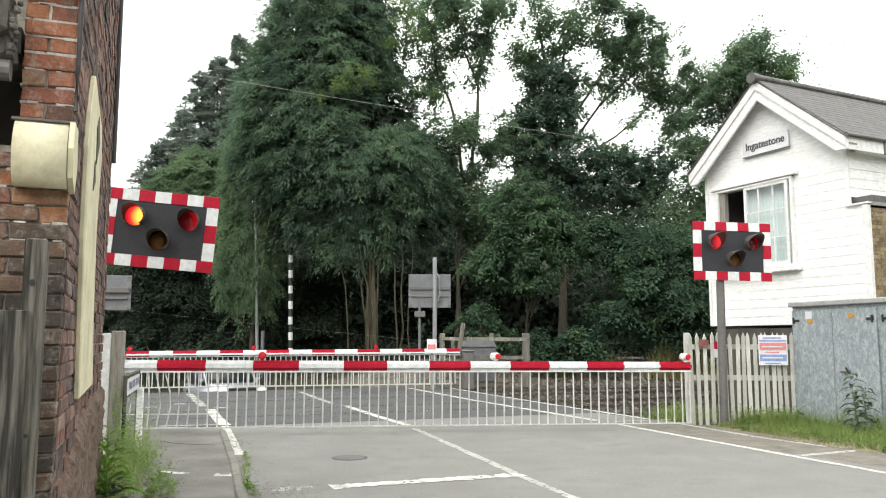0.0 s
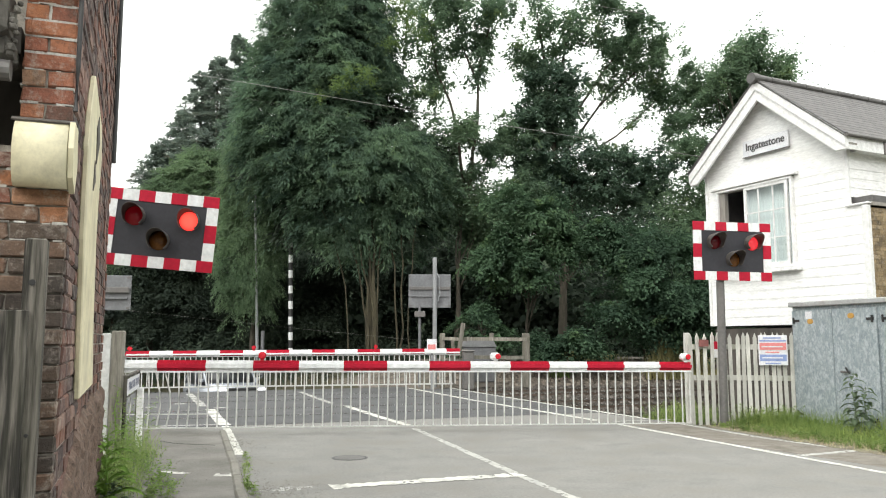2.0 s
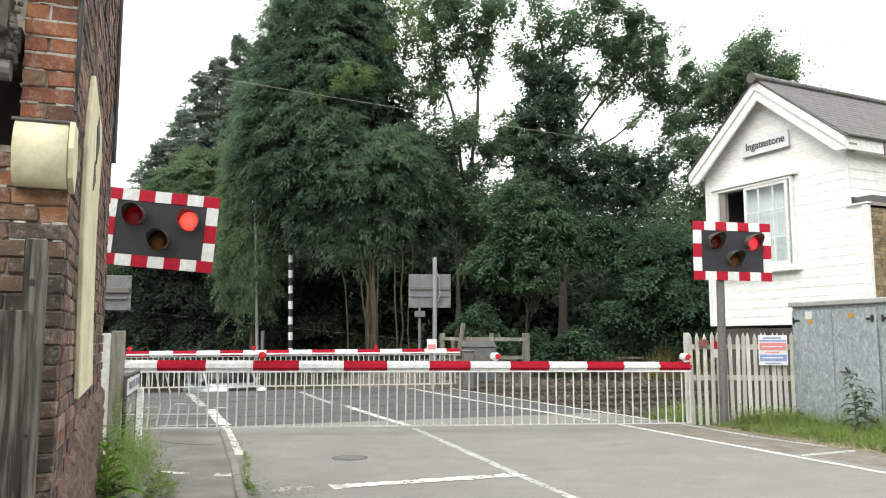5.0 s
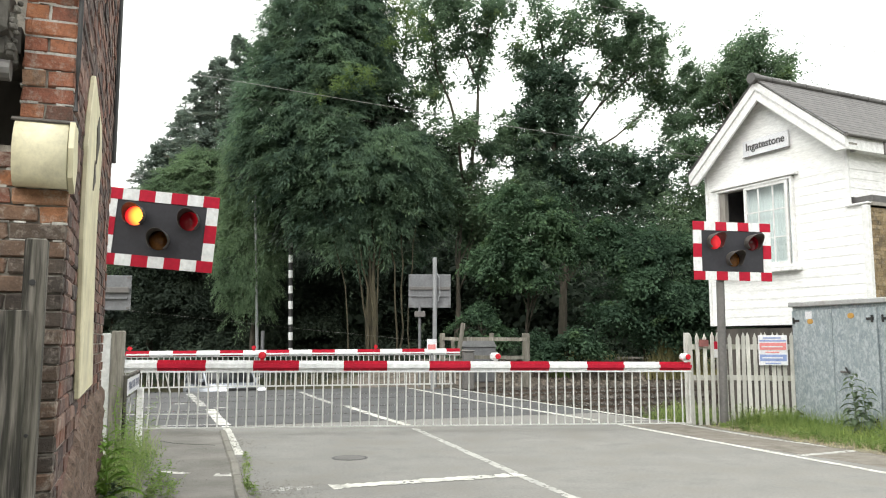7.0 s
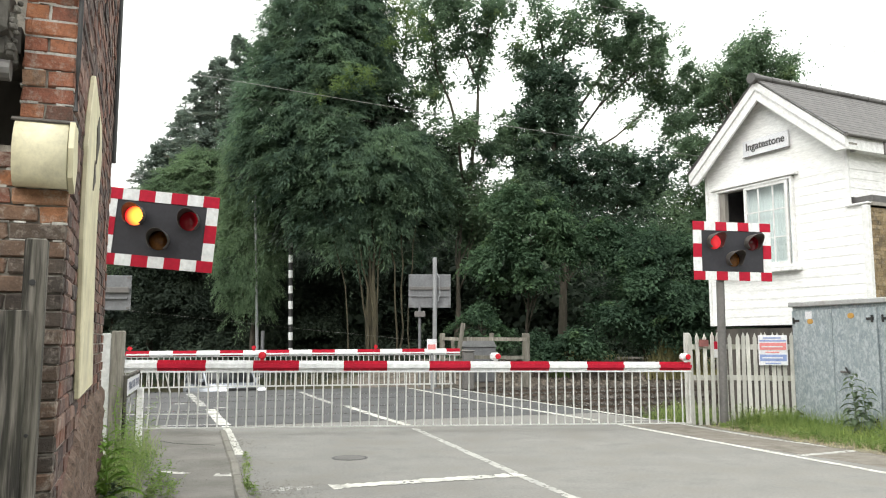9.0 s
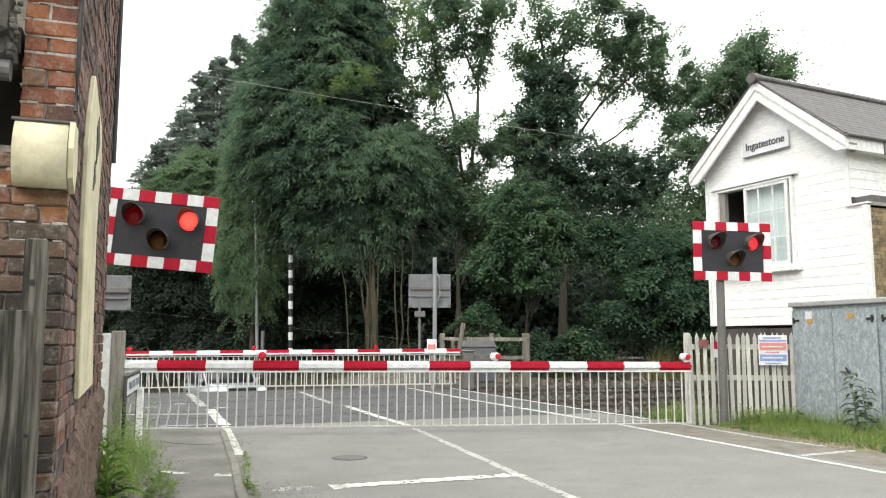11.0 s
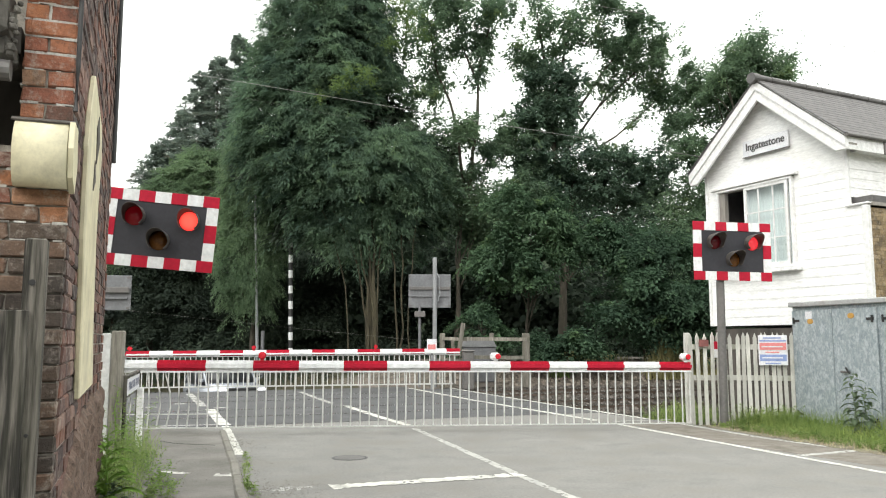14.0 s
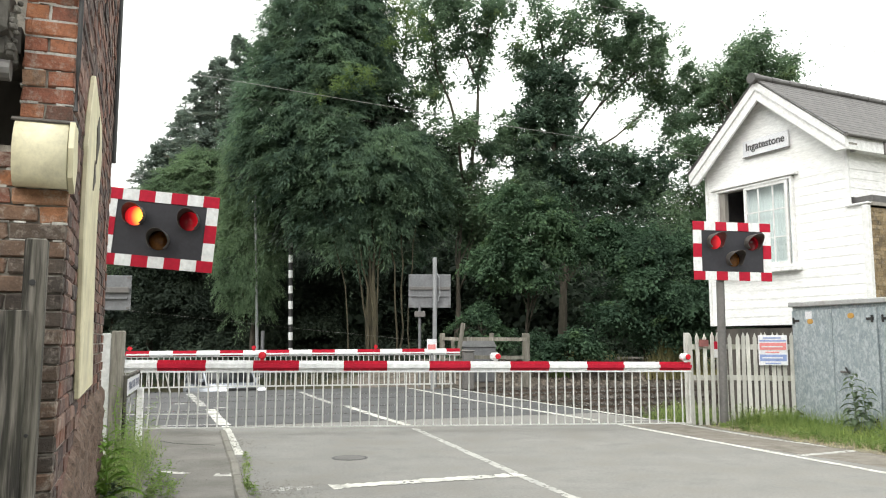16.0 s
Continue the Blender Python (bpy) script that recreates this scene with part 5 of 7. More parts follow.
picket_fence()
nt = thing("safety_notice", at(5.10, 12.327, 1.15, -14), "white safety notice with red and blue panels on picket fence", "sign")
part("panel", block(B(), (0.42, 0.012, 0.46), Matrix(), 0.004), M_SIGNWHITE, nt)
for name, mm, sz, sx, z in (("blue_bar", M_BLUE, 0.02, 0.385, 0.145), ("red_panel", M_PINKRED, 0.11, 0.385, 0.06), ("blue_panel", M_BLUE, 0.10, 0.385, -0.115)):
    part(name, block(B(), (sx, 0.006, sz), Matrix.Translation((0, -0.008, z))), mm, nt)
for z, w in ((0.19, 0.26), (0.055, 0.31), (-0.03, 0.2), (-0.115, 0.3), (-0.2, 0.22)):
    part("print_bar", block(B(), (w, 0.004, 0.018), Matrix.Translation((-0.01, -0.012, z))), M_SIGNWHITE if abs(z - 0.055) < 0.01 or abs(z + 0.115) < 0.01 else M_PINKRED if z < 0 and z > -0.1 else M_BLUE, nt)


# ---- brick building at the footway ----
CORNER = Vector((-1.63, 3.39, 0))
BW = Matrix.Translation(CORNER) @ Matrix(((RU.x, -RV.x, 0, 0), (RU.y, -RV.y, 0, 0), (0, 0, 1, 0), (0, 0, 0, 1)))
# own space: x along the flank away from the viewer, y into the building, z up
FLANK, TOP = 3.62, 5.2


def building():
    t = thing("brick_house", BW, "old red brick station building with cream boards and crumbling flank", "building")
    wb = B()
    block(wb, (FLANK - 0.016, 2.6, 2.13), Matrix.Translation((FLANK / 2 - 0.001, 1.307, 1.065)))
    block(wb, (FLANK - 0.016, 0.19, TOP - 2.13), Matrix.Translation((FLANK / 2 - 0.001, 0.103, (TOP + 2.13) / 2)))
    block(wb, (FLANK - 0.5, 2.4, TOP - 2.13), Matrix.Translation((FLANK / 2 + 0.24, 1.4, (TOP + 2.13) / 2)))
    wall = part("wall", wb, M_MORTAR, t, "old mortar bed behind the bricks")
    # cream board down the flank with slanted ends
    bm = B()
    prism(bm, [(0.77, 1.0), (1.86, 1.02), (1.62, 1.45), (1.50, 1.95), (1.56, 2.24), (1.64, 2.45), (1.5, 2.62), (0.78, 2.72), (0.62, 2.48), (0.54, 2.28), (0.56, 2.05), (0.56, 1.81), (0.67, 1.42), (0.72, 1.19)], 0.03, Matrix.Translation((0, -0.034, 0)))
    bmesh.ops.bevel(bm, geom=list(bm.edges), offset=0.006, segments=1, affect="EDGES")
    part("cream_board", bm, M_CREAM, t, "flaking cream painted board")
    split = B()
    prism(split, [(1.1, 2.3), (1.3, 2.46), (1.18, 2.6), (1.05, 2.5)], 0.006, Matrix.Translation((0, -0.039, 0)))
    prism(split, [(0.95, 2.12), (1.1, 2.2), (1.0, 2.3)], 0.006, Matrix.Translation((0, -0.039, 0)))
    part("split", split, M_DARK_SHADE, t, "dark splits in the cream board")
    part("verge_pipe", rod(B(), (FLANK - 0.06, -0.014, 2.83), (FLANK - 0.06, -0.014, TOP), 0.024, seg=10), M_BLACK, t, "dark downpipe stub")
    part("corner_cable", tube(B(), [(-0.012, -0.012, 2.3), (-0.014, -0.014, 2.5), (-0.012, -0.012, 3.2)], 0.011, 0.011, 6), M_BLACK, t, "black cable down the corner")
    # cement patch low on the flank
    rng = random.Random(8)
    bm = B()
    cols = []
    for i in range(66):
        x = 0.3 + 3.28 * i / 65
        top = 0.55 + 0.35 * math.sin(min(1, max(0, (x - 0.3) / 1.6)) * 1.57) + 0.10 * noise.noise(Vector((x * 6, 0, 5))) + rng.uniform(-0.03, 0.03)
        cols.append([bm.verts.new((x, -0.010 - 0.035 * (noise.noise(Vector((x * 17, j * 0.35, 1))) + 0.5) - rng.uniform(0, 0.010) if 0 < j < 19 else 0.0, top * j / 19)) for j in range(20)])
    for a, b in zip(cols, cols[1:]):
        for j in range(19):
            bm.faces.new((a[j], b[j], b[j + 1], a[j + 1]))
    part("cement_patch", bm, M_RENDER, t, "rough brown crumbling cement and flaked brick")
    # cream barrel corbel on the front, lead dressed over it
    prof = [(0.0, 1.95)] + [(-0.06 - 0.11 * math.sin(a), 2.085 - 0.145 * math.cos(a)) for a in np.linspace(0.2, math.pi - 0.15, 12)] + [(0.0, 2.25)]
    bm = B()
    front = Matrix(((1, 0, 0, 0), (0, 1, 0, 0), (0, 0, 1, 0), (0, 0, 0, 1)))
    prism(bm, [(x, z) for x, z in prof], 0.205, front @ Matrix.Translation((0, 0.0, 0)))
    part("corbel", bm, M_CREAM, t, "rounded cream painted corbel", True)
    bm = B()
    prism(bm, [(-0.02, 1.93), (-0.13, 1.98), (-0.165, 2.1), (-0.13, 2.22), (0.02, 2.22), (0.06, 2.05)], 0.022, Matrix.Translation((0, -0.026, 0)))
    part("corbel_cheek", bm, M_CREAM, t)
    bm = B()
    arc = [(-0.06 - 0.11 * k * math.sin(a), 2.085 - 0.145 * k * math.cos(a)) for k, span in ((1.02, (2.6, 3.1)), (1.07, (3.1, 2.6))) for a in np.linspace(*span, 8)]
    arc[8:8] = [(0.02, arc[7][1]), (0.02, arc[8][1])]
    prism(bm, arc, 0.245, Matrix.Translation((0, -0.025, 0)))
    part("lead_flashing", bm, M_DARK_SHADE, t, "dull dark lead flashing")
    # dark eaves stonework and gutter at the front
    bm = B()
    block(bm, (0.3, 0.5, 0.26), Matrix.Translation((-0.05, 0.50, 2.68)), 0.04)
    block(bm, (0.22, 0.5, 0.12), Matrix.Translation((-0.02, 0.48, 2.52)), 0.03)
    for k in range(14):
        bmesh.ops.create_icosphere(bm, subdivisions=1, radius=rng.uniform(0.012, 0.026), matrix=Matrix.Translation((-0.12 + rng.uniform(-0.03, 0.03), 0.225 + rng.uniform(-0.01, 0.02), 2.46 + k * 0.024)))
    part("eaves_stone", bm, M_SOOT, t, "dark mossy eaves stones")
    part("gutter", rod(B(), (-0.1, 0.235, 2.425), (-0.1, 1.4, 2.425), 0.045, seg=12), M_POLE, t, "grey gutter end")
    part("eaves_beam", block(B(), (0.42, 0.9, 0.12), Matrix.Translation((0.22, 0.67, 2.60))), M_DARK_SHADE, t)
    # dark board added at the back to paint the shade of the recess
    part("recess_shade_board", block(B(), (0.04, 0.9, 0.5), Matrix.Translation((0.46, 0.67, 2.38))), M_DARK_SHADE, t)
    part("lintel", block(B(), (0.1, 0.26, 0.3), Matrix.Translation((-0.02, 0.1, 2.98)), 0.01), M_OLDWOOD, t)
    return t, wall


house, house_wall = building()

fence = thing("board_fence", Matrix.Translation((-1.545, 3.2, 0)) @ Matrix.Rotation(math.atan2(RV.y, RV.x), 4, "Z"), "old weathered brown board fence against the brick building", "fence")
for i in range(6):
    w = 0.115
    part("board", block(B(), (w - 0.013, 0.022, 1.40 + 0.01 * math.sin(i * 2.1)), Matrix.Translation((-0.16 - i * w, -0.03 + 0.010 * (i % 2), 0.72)), 0.004), M_OLDWOOD, fence)
part("gate_post", block(B(), (0.082, 0.09, 1.70), Matrix.Translation((-0.10, 0.03, 0.86)), 0.008), M_OLDWOOD, fence, "grey timber post with a knot hole")
part("knot_hole", rod(B(), (-0.105, -0.018, 1.53), (-0.105, -0.01, 1.53), 0.013, seg=12), M_BLACK, fence)
part("knot_hole", rod(B(), (-0.095, -0.018, 0.93), (-0.095, -0.01, 0.93), 0.008, seg=10), M_BLACK, fence)

gate = thing("gate_post", at(-3.72, 9.0, 0.02, 14), "white edged weathered timber post at the footway", "post")
part("timber", block(B(), (0.13, 0.16, 1.4), Matrix.Translation((0.05, 0, 0.69)), 0.01), M_PALEWOOD, gate)
part("white_face", block(B(), (0.10, 0.03, 1.36), Matrix.Translation((-0.07, -0.06, 0.68)), 0.006), M_TRIM, gate, "white painted board")
nm = thing("low_nameplate", at(-3.31, 8.35, 0.04, 106.6), "low street nameplate in a dark frame on two timber legs", "sign")
for x in (0.0, 1.646):
    part("leg", block(B(), (0.05, 0.036, 0.92), Matrix.Translation((x, 0.0, 0.44)), 0.005), M_OLDWOOD, nm)
part("plate", block(B(), (1.58, 0.012, 0.175), Matrix.Translation((0.823, -0.012, 0.768)), 0.003), M_SIGNWHITE, nm, "pale white enamelled plate")
part("frame", block(B(), (1.70, 0.045, 0.028), Matrix.Translation((0.823, 0.0, 0.885)), 0.005), M_OLDWOOD, nm)
part("frame", block(B(), (1.60, 0.03, 0.022), Matrix.Translation((0.823, 0.0, 0.668)), 0.004), M_OLDWOOD, nm)
for i in range(8):
    part("print_bar", block(B(), (0.075 if i % 3 else 0.05, 0.004, 0.085), Matrix.Translation((0.22 + 0.16 * i + (0.07 if i > 4 else 0), -0.021, 0.775)), 0.001), M_NAVYPRINT, nm)
stake = thing("white_stake", at(-3.62, 9.6, 0.02), "white painted stake beside the footway", "post")
part("stake", block(B(), (0.07, 0.05, 0.72), Matrix.Translation((0, 0, 0.36)), 0.006), M_TRIM, stake)


# ---- car waiting beyond the far barrier ----
def car():
    t = thing("parked_car", Matrix.Translation((-7.38, 26.95, -0.985)) @ Matrix.Rotation(radians(32), 4, "Z"), "silver blue hatchback waiting beyond the far barrier", "car")
    turn = Matrix.Rotation(radians(-90), 4, "Z")
    body = B()
    prism(body, [(-2.0, 0.3), (2.0, 0.3), (2.05, 0.62), (1.9, 0.80), (0.95, 0.92), (0.7, 0.84), (-1.8, 0.82), (-2.03, 0.7)], 1.68, turn @ Matrix.Translation((0, -0.84, 0)))
    bmesh.ops.bevel(body, geom=list(body.edges), offset=0.06, segments=2, affect="EDGES")
    part("body", body, M_CARPAINT, t, "pale silver blue bodywork", True)
    glass = B()
    prism(glass, [(0.98, 0.80), (0.30, 1.37), (-1.25, 1.38), (-1.9, 0.78)], 1.64, turn @ Matrix.Translation((0, -0.82, 0)))
    bmesh.ops.bevel(glass, geom=list(glass.edges), offset=0.05, segments=2, affect="EDGES")
    part("glasshouse", glass, M_CARGLASS, t, "dark glazing", True)
    part("roof", block(B(), (1.34, 1.4, 0.05), Matrix.Translation((0, 0.42, 1.385)), 0.02), M_CARPAINT, t)
    for x in (-1, 1):
        for y0, z0, y1, z1 in ((-0.92, 0.86, -0.32, 1.37), (0.35, 0.84, 0.35, 1.37), (1.8, 0.84, 1.2, 1.37)):
            part("pillar", between(B(), (x * 0.825, y0, z0), (x * 0.80, y1, z1), 0.05, 0.05), M_CARPAINT, t)
    for x in (-1, 1):
        part("headlight", block(B(), (0.3, 0.1, 0.17), Matrix.Translation((x * 0.64, -2.0, 0.70)), 0.03), M_HEADLAMP, t, "lit white headlamp")
        part("mirror", block(B(), (0.16, 0.1, 0.11), Matrix.Translation((x * 0.93, -0.62, 1.0)), 0.02), M_CARPAINT, t)
        for y in (-1.25, 1.25):
            wheel = part("wheel", rod(B(), (x * 0.68, y, 0.31), (x * 0.86, y, 0.31), 0.31, seg=20), M_TYRE, t)
            part("rim", rod(B(), (x * 0.86, y, 0.31), (x * 0.875, y, 0.31), 0.19, seg=14), M_BACK, wheel)
    part("grille", block(B(), (0.98, 0.14, 0.22), Matrix.Translation((0, -1.99, 0.70)), 0.02), M_BLACK, t)
    part("bumper_intake", block(B(), (1.4, 0.05, 0.2), Matrix.Translation((0, -2.04, 0.43)), 0.01), M_BLACK, t)
    part("plate", block(B(), (0.5, 0.02, 0.11), Matrix.Translation((0, -2.06, 0.42)), 0.004), M_SIGNWHITE, t, "blank pale number plate")


car()


# ---- overhead wires ----
def wire(a, b, sag, r, label):
    a, b = Vector(a), Vector(b)
    pts = [a.lerp(b, i / 16) - Vector((0, 0, sag * 4 * (i / 16) * (1 - i / 16))) for i in range(17)]
    tagged(link("overhead_wire", tube(B(), pts, r, r, 5), M_WIRE), label, "wire", "overhead wires")


wire((-14, 19.5, 9.40), (7.0, 20.5, 6.1), 0.05, 0.007, "thin dark overhead wire crossing before the trees")
wire((1.8, 20, 10.5), (14.0, 20, 8.4), 0.05, 0.006, "thin dark overhead wire against the sky")
wire((-13, 24, 2.6), (1.5, 25.5, 1.1), 0.05, 0.0018, "thin slack wire low before the trees")
wire((-8.2, 20.4, 8.3), (7.2, 21.5, 5.9), 0.15, 0.0014, "thin dark overhead wire crossing before the trees")


# ---- trees ----
def limbs_to(bm, base, tips, r0, seed, fork=0.45):
    """A trunk from base that forks into limbs reaching towards the tips."""
    rng = random.Random(seed)
    base = Vector(base)
    top = Vector((sum(t[0] for t in tips) / len(tips), sum(t[1] for t in tips) / len(tips), max(t[2] for t in tips)))
    mid = base.lerp(top, fork)
    mid.x = base.x + (mid.x - base.x) * 0.5
    tube(bm, [base, base.lerp(mid, 0.35) + Vector((rng.uniform(-0.1, 0.1), 0, 0)), base.lerp(mid, 0.7) + Vector((rng.uniform(-0.12, 0.12), 0, 0)), mid, mid.lerp(top, 0.55)], r0, r0 * 0.3, 9)
    for t in tips:
        t = Vector(t)
        s = base.lerp(mid, rng.uniform(0.6, 1.0))
        q = s.lerp(t, 0.5) + Vector((rng.uniform(-0.5, 0.5), rng.uniform(-0.3, 0.3), rng.uniform(-0.2, 0.5))) * min(1.0, top.z / 9)
        way = [s]
        for f in (0.15, 0.3, 0.45, 0.6, 0.75, 0.9):
            p = s.lerp(q, f * 2) if f < 0.5 else q.lerp(t, f * 2 - 1)
            way.append(p + Vector((rng.uniform(-0.14, 0.14), 0, rng.uniform(-0.1, 0.1))) * min(1.0, top.z / 9))
        tube(bm, way + [t], r0 * 0.26, 0.015, 6)
        for k in range(3):
            a, grown = q.lerp(t, rng.uniform(0.0, 0.8)), min(1.0, top.z / 9)
            tube(bm, [a, a + Vector((rng.uniform(-0.6, 0.6), rng.uniform(-0.4, 0.4), rng.uniform(0.3, 0.8))) * grown, a + Vector((rng.uniform(-1.0, 1.0), rng.uniform(-0.5, 0.5), rng.uniform(0.7, 1.6))) * grown], 0.035 * grown, 0.008 * grown, 5)
    return bm


def spread_lobes(flat_lobes, y, deep, seed, copies=5, squash=0.75):
    """Turns (x, z, r) outlines into lobes at several depths round y."""
    rng = random.Random(seed)
    out = []
    for x, z, r in flat_lobes:
        for k in range(copies):
            s = r * rng.uniform(0.4, 0.85)
            out.append((x + rng.uniform(-0.6, 0.6) * r, y + rng.uniform(-1, 1) * deep, z + rng.uniform(-0.6, 0.6) * r, s, s, s * squash))
    return out


def thin_out(pts, low, size, limit):
    """Which leaves stay, so that gaps of some size open in the crown above a height."""
    gaps = np.array([noise.noise(Vector((x / size, y * 0.25 / size, z * 1.2 / size))) for x, y, z in pts])
    return (pts[:, 2] < low) | (gaps < limit)


def open_gaps(pts, gaps, seed):
    """Which leaves stay where the crown has openings (x, z, half width, half height), ragged at their edges."""
    rng = np.random.default_rng(seed)
    keep = np.ones(len(pts), bool)
    if gaps:
        rag = np.array([noise.noise(Vector((x * 2.2, y * 0.4, z * 2.2))) for x, y, z in pts])
        for gx, gz, rx, rz in gaps:
            q = ((pts[:, 0] - gx) / rx) ** 2 + ((pts[:, 2] - gz) / rz) ** 2
            keep &= (q > 1.0 + 1.1 * rag) | (rng.uniform(0, 1, len(pts)) < 0.05)
    return keep


def bough_lines(t, y, base, lines, bark):
    """Bare forked boughs of a tree: each line runs through (x, z) places, with its foot's thickness."""
    rng, tufts = random.Random(len(lines)), []
    for r, way in lines:
        pts = []
        for (x0, z0), (x1, z1) in zip(way, way[1:]):
            for f in (0.0, 0.33, 0.67):
                pts.append((x0 + (x1 - x0) * f + rng.uniform(-0.05, 0.05) - base[0], y - base[1] + rng.uniform(-0.15, 0.15), z0 + (z1 - z0) * f))
        pts.append((way[-1][0] - base[0], y - base[1], way[-1][1]))
        part("bough", tube(B(), pts, r, r * 0.3, 7), bark, t, smooth=True)
        tufts += [(*p, 0.5, 0.5, 0.35) for p in pts[len(pts) * 2 // 5:]]
    p, o = twigs(tufts, len(tufts) * 13, 10, 61 + len(lines), 0.3, 0.05)
    cloud_mesh("bough_leaves", p, o, 0.17, 0.09, M_LEAF_BROAD, 0.2, 0.9, 62).parent = t


def tree(name, base, lobes, sprays, leaves, reach, length, width, leaf, bark, label, seed, trunk=0.28, droop=0.0, spread=0.8, tips=None, shell=0.45, category="tree", flat=0.7, hang=0.25, twiggy=False, sparse=(), airy=None, foliage=None, gaps=()):
    """Trunk and limbs, and a crown of separate leaves."""
    t = thing(name, Matrix.Translation(base), label, category)
    off = np.array(base)
    pts, out = foliage if foliage else twigs(lobes, sprays, leaves, seed) if twiggy else boughs(lobes, sprays, leaves, reach, seed, shell, flat, hang)
    for lobes_, count_ in sparse:
        p2, o2 = twigs(lobes_, count_, leaves, seed + 1, scatter=0.06)
        k2 = thin_out(p2, 0.0, 0.7, 0.17) & open_gaps(p2, gaps, seed)
        p2, o2 = p2[k2], o2[k2]
        cloud_mesh("upper_crown", p2 - off, o2, length, width, M_LEAF_BROAD, droop, spread, seed + 1).parent = t
    keep = pts[:, 2] > 0.05
    if airy:
        keep &= thin_out(pts, *airy)
    if gaps:
        keep &= open_gaps(pts, gaps, seed)
    crown = cloud_mesh("crown", pts[keep] - off, out[keep], length, width, leaf, droop, spread, seed)
    crown.parent = t
    rng = random.Random(seed)
    if tips is None:
        tips = [rng.choice(lobes)[:3] for _ in range(9)]
    part("trunk", limbs_to(B(), (0, 0, 0), [(a - base[0], b - base[1], c - base[2]) for a, b, c in tips], trunk, seed), bark, t, smooth=True)
    return t, crown


def plumes(profile, cy, count, leaves, length, width, droop, seed, deep=0.75, lift=0.25, hollow=1.0):
    """Leaf points and growth directions: drooping feathery fans set round an upright crown; profile: (z, x_low, x_high)."""
    rng = np.random.default_rng(seed)
    zs = [p[0] for p in profile]
    z = rng.uniform(zs[0], zs[-1], count * 3)
    lo, hi = np.interp(z, zs, [p[1] for p in profile]), np.interp(z, zs, [p[2] for p in profile])
    keep = rng.uniform(0, 1, count * 3) < (hi - lo) / (hi - lo).max()
    z, lo, hi = z[keep][:count], lo[keep][:count], hi[keep][:count]
    n = len(z)
    half, ang = (hi - lo) / 2, np.where(rng.uniform(0, 1, n) < 0.6, rng.uniform(-np.pi, 0, n), rng.uniform(0, 2 * np.pi, n))
    lump = np.array([noise.noise(Vector((math.cos(a) * 2.2, math.sin(a) * 2.2, q * 0.55))) for a, q in zip(ang, z)])
    rad = np.maximum(half - 0.35 * length, 0.1) * (0.35 + 0.65 * rng.uniform(0, 1, n) ** 0.4) * (1 + 0.3 * lump)
    c = np.column_stack([(lo + hi) / 2 + np.cos(ang) * rad, cy + np.sin(ang) * rad * deep, z])
    solid = np.array([noise.noise(Vector((p[0] * 0.75, p[1] * 0.5, p[2] * 0.33 + 9))) for p in c]) < hollow
    c, ang, n = c[solid], ang[solid], int(solid.sum())
    d = np.column_stack([np.cos(ang), np.sin(ang), rng.normal(lift, 0.22, n)]) + rng.normal(0, 0.28, (n, 3))
    d /= np.linalg.norm(d, axis=1)[:, None]
    side = np.cross(d, np.array([0, 0, 1.0]))
    side /= np.linalg.norm(side, axis=1)[:, None] + 1e-6
    ln = (length * rng.uniform(0.55, 1.35, n))[:, None]
    k = rng.uniform(0, 1, (n, leaves)) ** 0.8
    across = rng.normal(0, 0.5, (n, leaves))
    fan = width * ln * (0.15 + np.sin(np.pi * k ** 0.75)) * across
    pts = c[:, None] + d[:, None] * (ln * (k - 0.25))[:, :, None] + side[:, None] * fan[:, :, None]
    pts[:, :, 2] -= droop * ln * (k ** 2 + 0.5 * np.abs(across) * k) + rng.normal(0, 0.035, (n, leaves))
    out = d[:, None] + side[:, None] * across[:, :, None] * 0.9 - np.array([0, 0, 1.0]) * (droop * k)[:, :, None]
    return pts.reshape(-1, 3), out.reshape(-1, 3)


def joined(*sets):
    return np.concatenate([p for p, o in sets]), np.concatenate([o for p, o in sets])


# tall dark cypress with bare stems at its foot
cyp = [(4.6, -4.6, -1.0), (6.0, -6.1, -0.2), (7.5, -7.3, 0.5), (8.4, -7.9, 0.7), (9.8, -8.5, -0.5), (11.2, -8.6, -1.7), (13.5, -7.6, -2.0), (15.5, -7.1, -2.2), (18.5, -5.6, -2.9)]
cyp_core = [(-4.4 + 0.5 * math.sin(i * 2.4), 32.0, 5.4 + 0.55 * i, 2.6 - 0.045 * i, 1.8, 1.3) for i in range(15)]
cyp_core += [(-1.6, 32.2, 7.0, 1.5, 1.0, 1.2), (-1.2, 32.2, 8.7, 1.4, 1.0, 1.2), (-2.3, 32.2, 10.2, 1.3, 1.0, 1.2), (-6.8, 32.2, 10.0, 1.3, 1.0, 1.2), (-7.0, 32.0, 8.6, 1.2, 1.0, 1.2), (-6.9, 32.0, 11.6, 1.1, 1.0, 1.2), (-1.9, 32.2, 6.1, 1.3, 1.0, 1.0)]
cypress, _ = tree("cypress_tree", (-2.75, 30.8, 0), cyp_core, 0, 0, 0, 0.2, 0.043, M_LEAF_CYPRESS, M_BARKPALE, "tall dense dark green cypress tree beyond the crossing", 21, 0.2, 0.35, 0.35, airy=(9.6, 0.42, 0.36),
                  foliage=joined(plumes(cyp, 31.6, 3000, 105, 1.2, 0.40, 0.45, 21, hollow=0.2), boughs(cyp_core, 700, 40, 0.4, 22)))
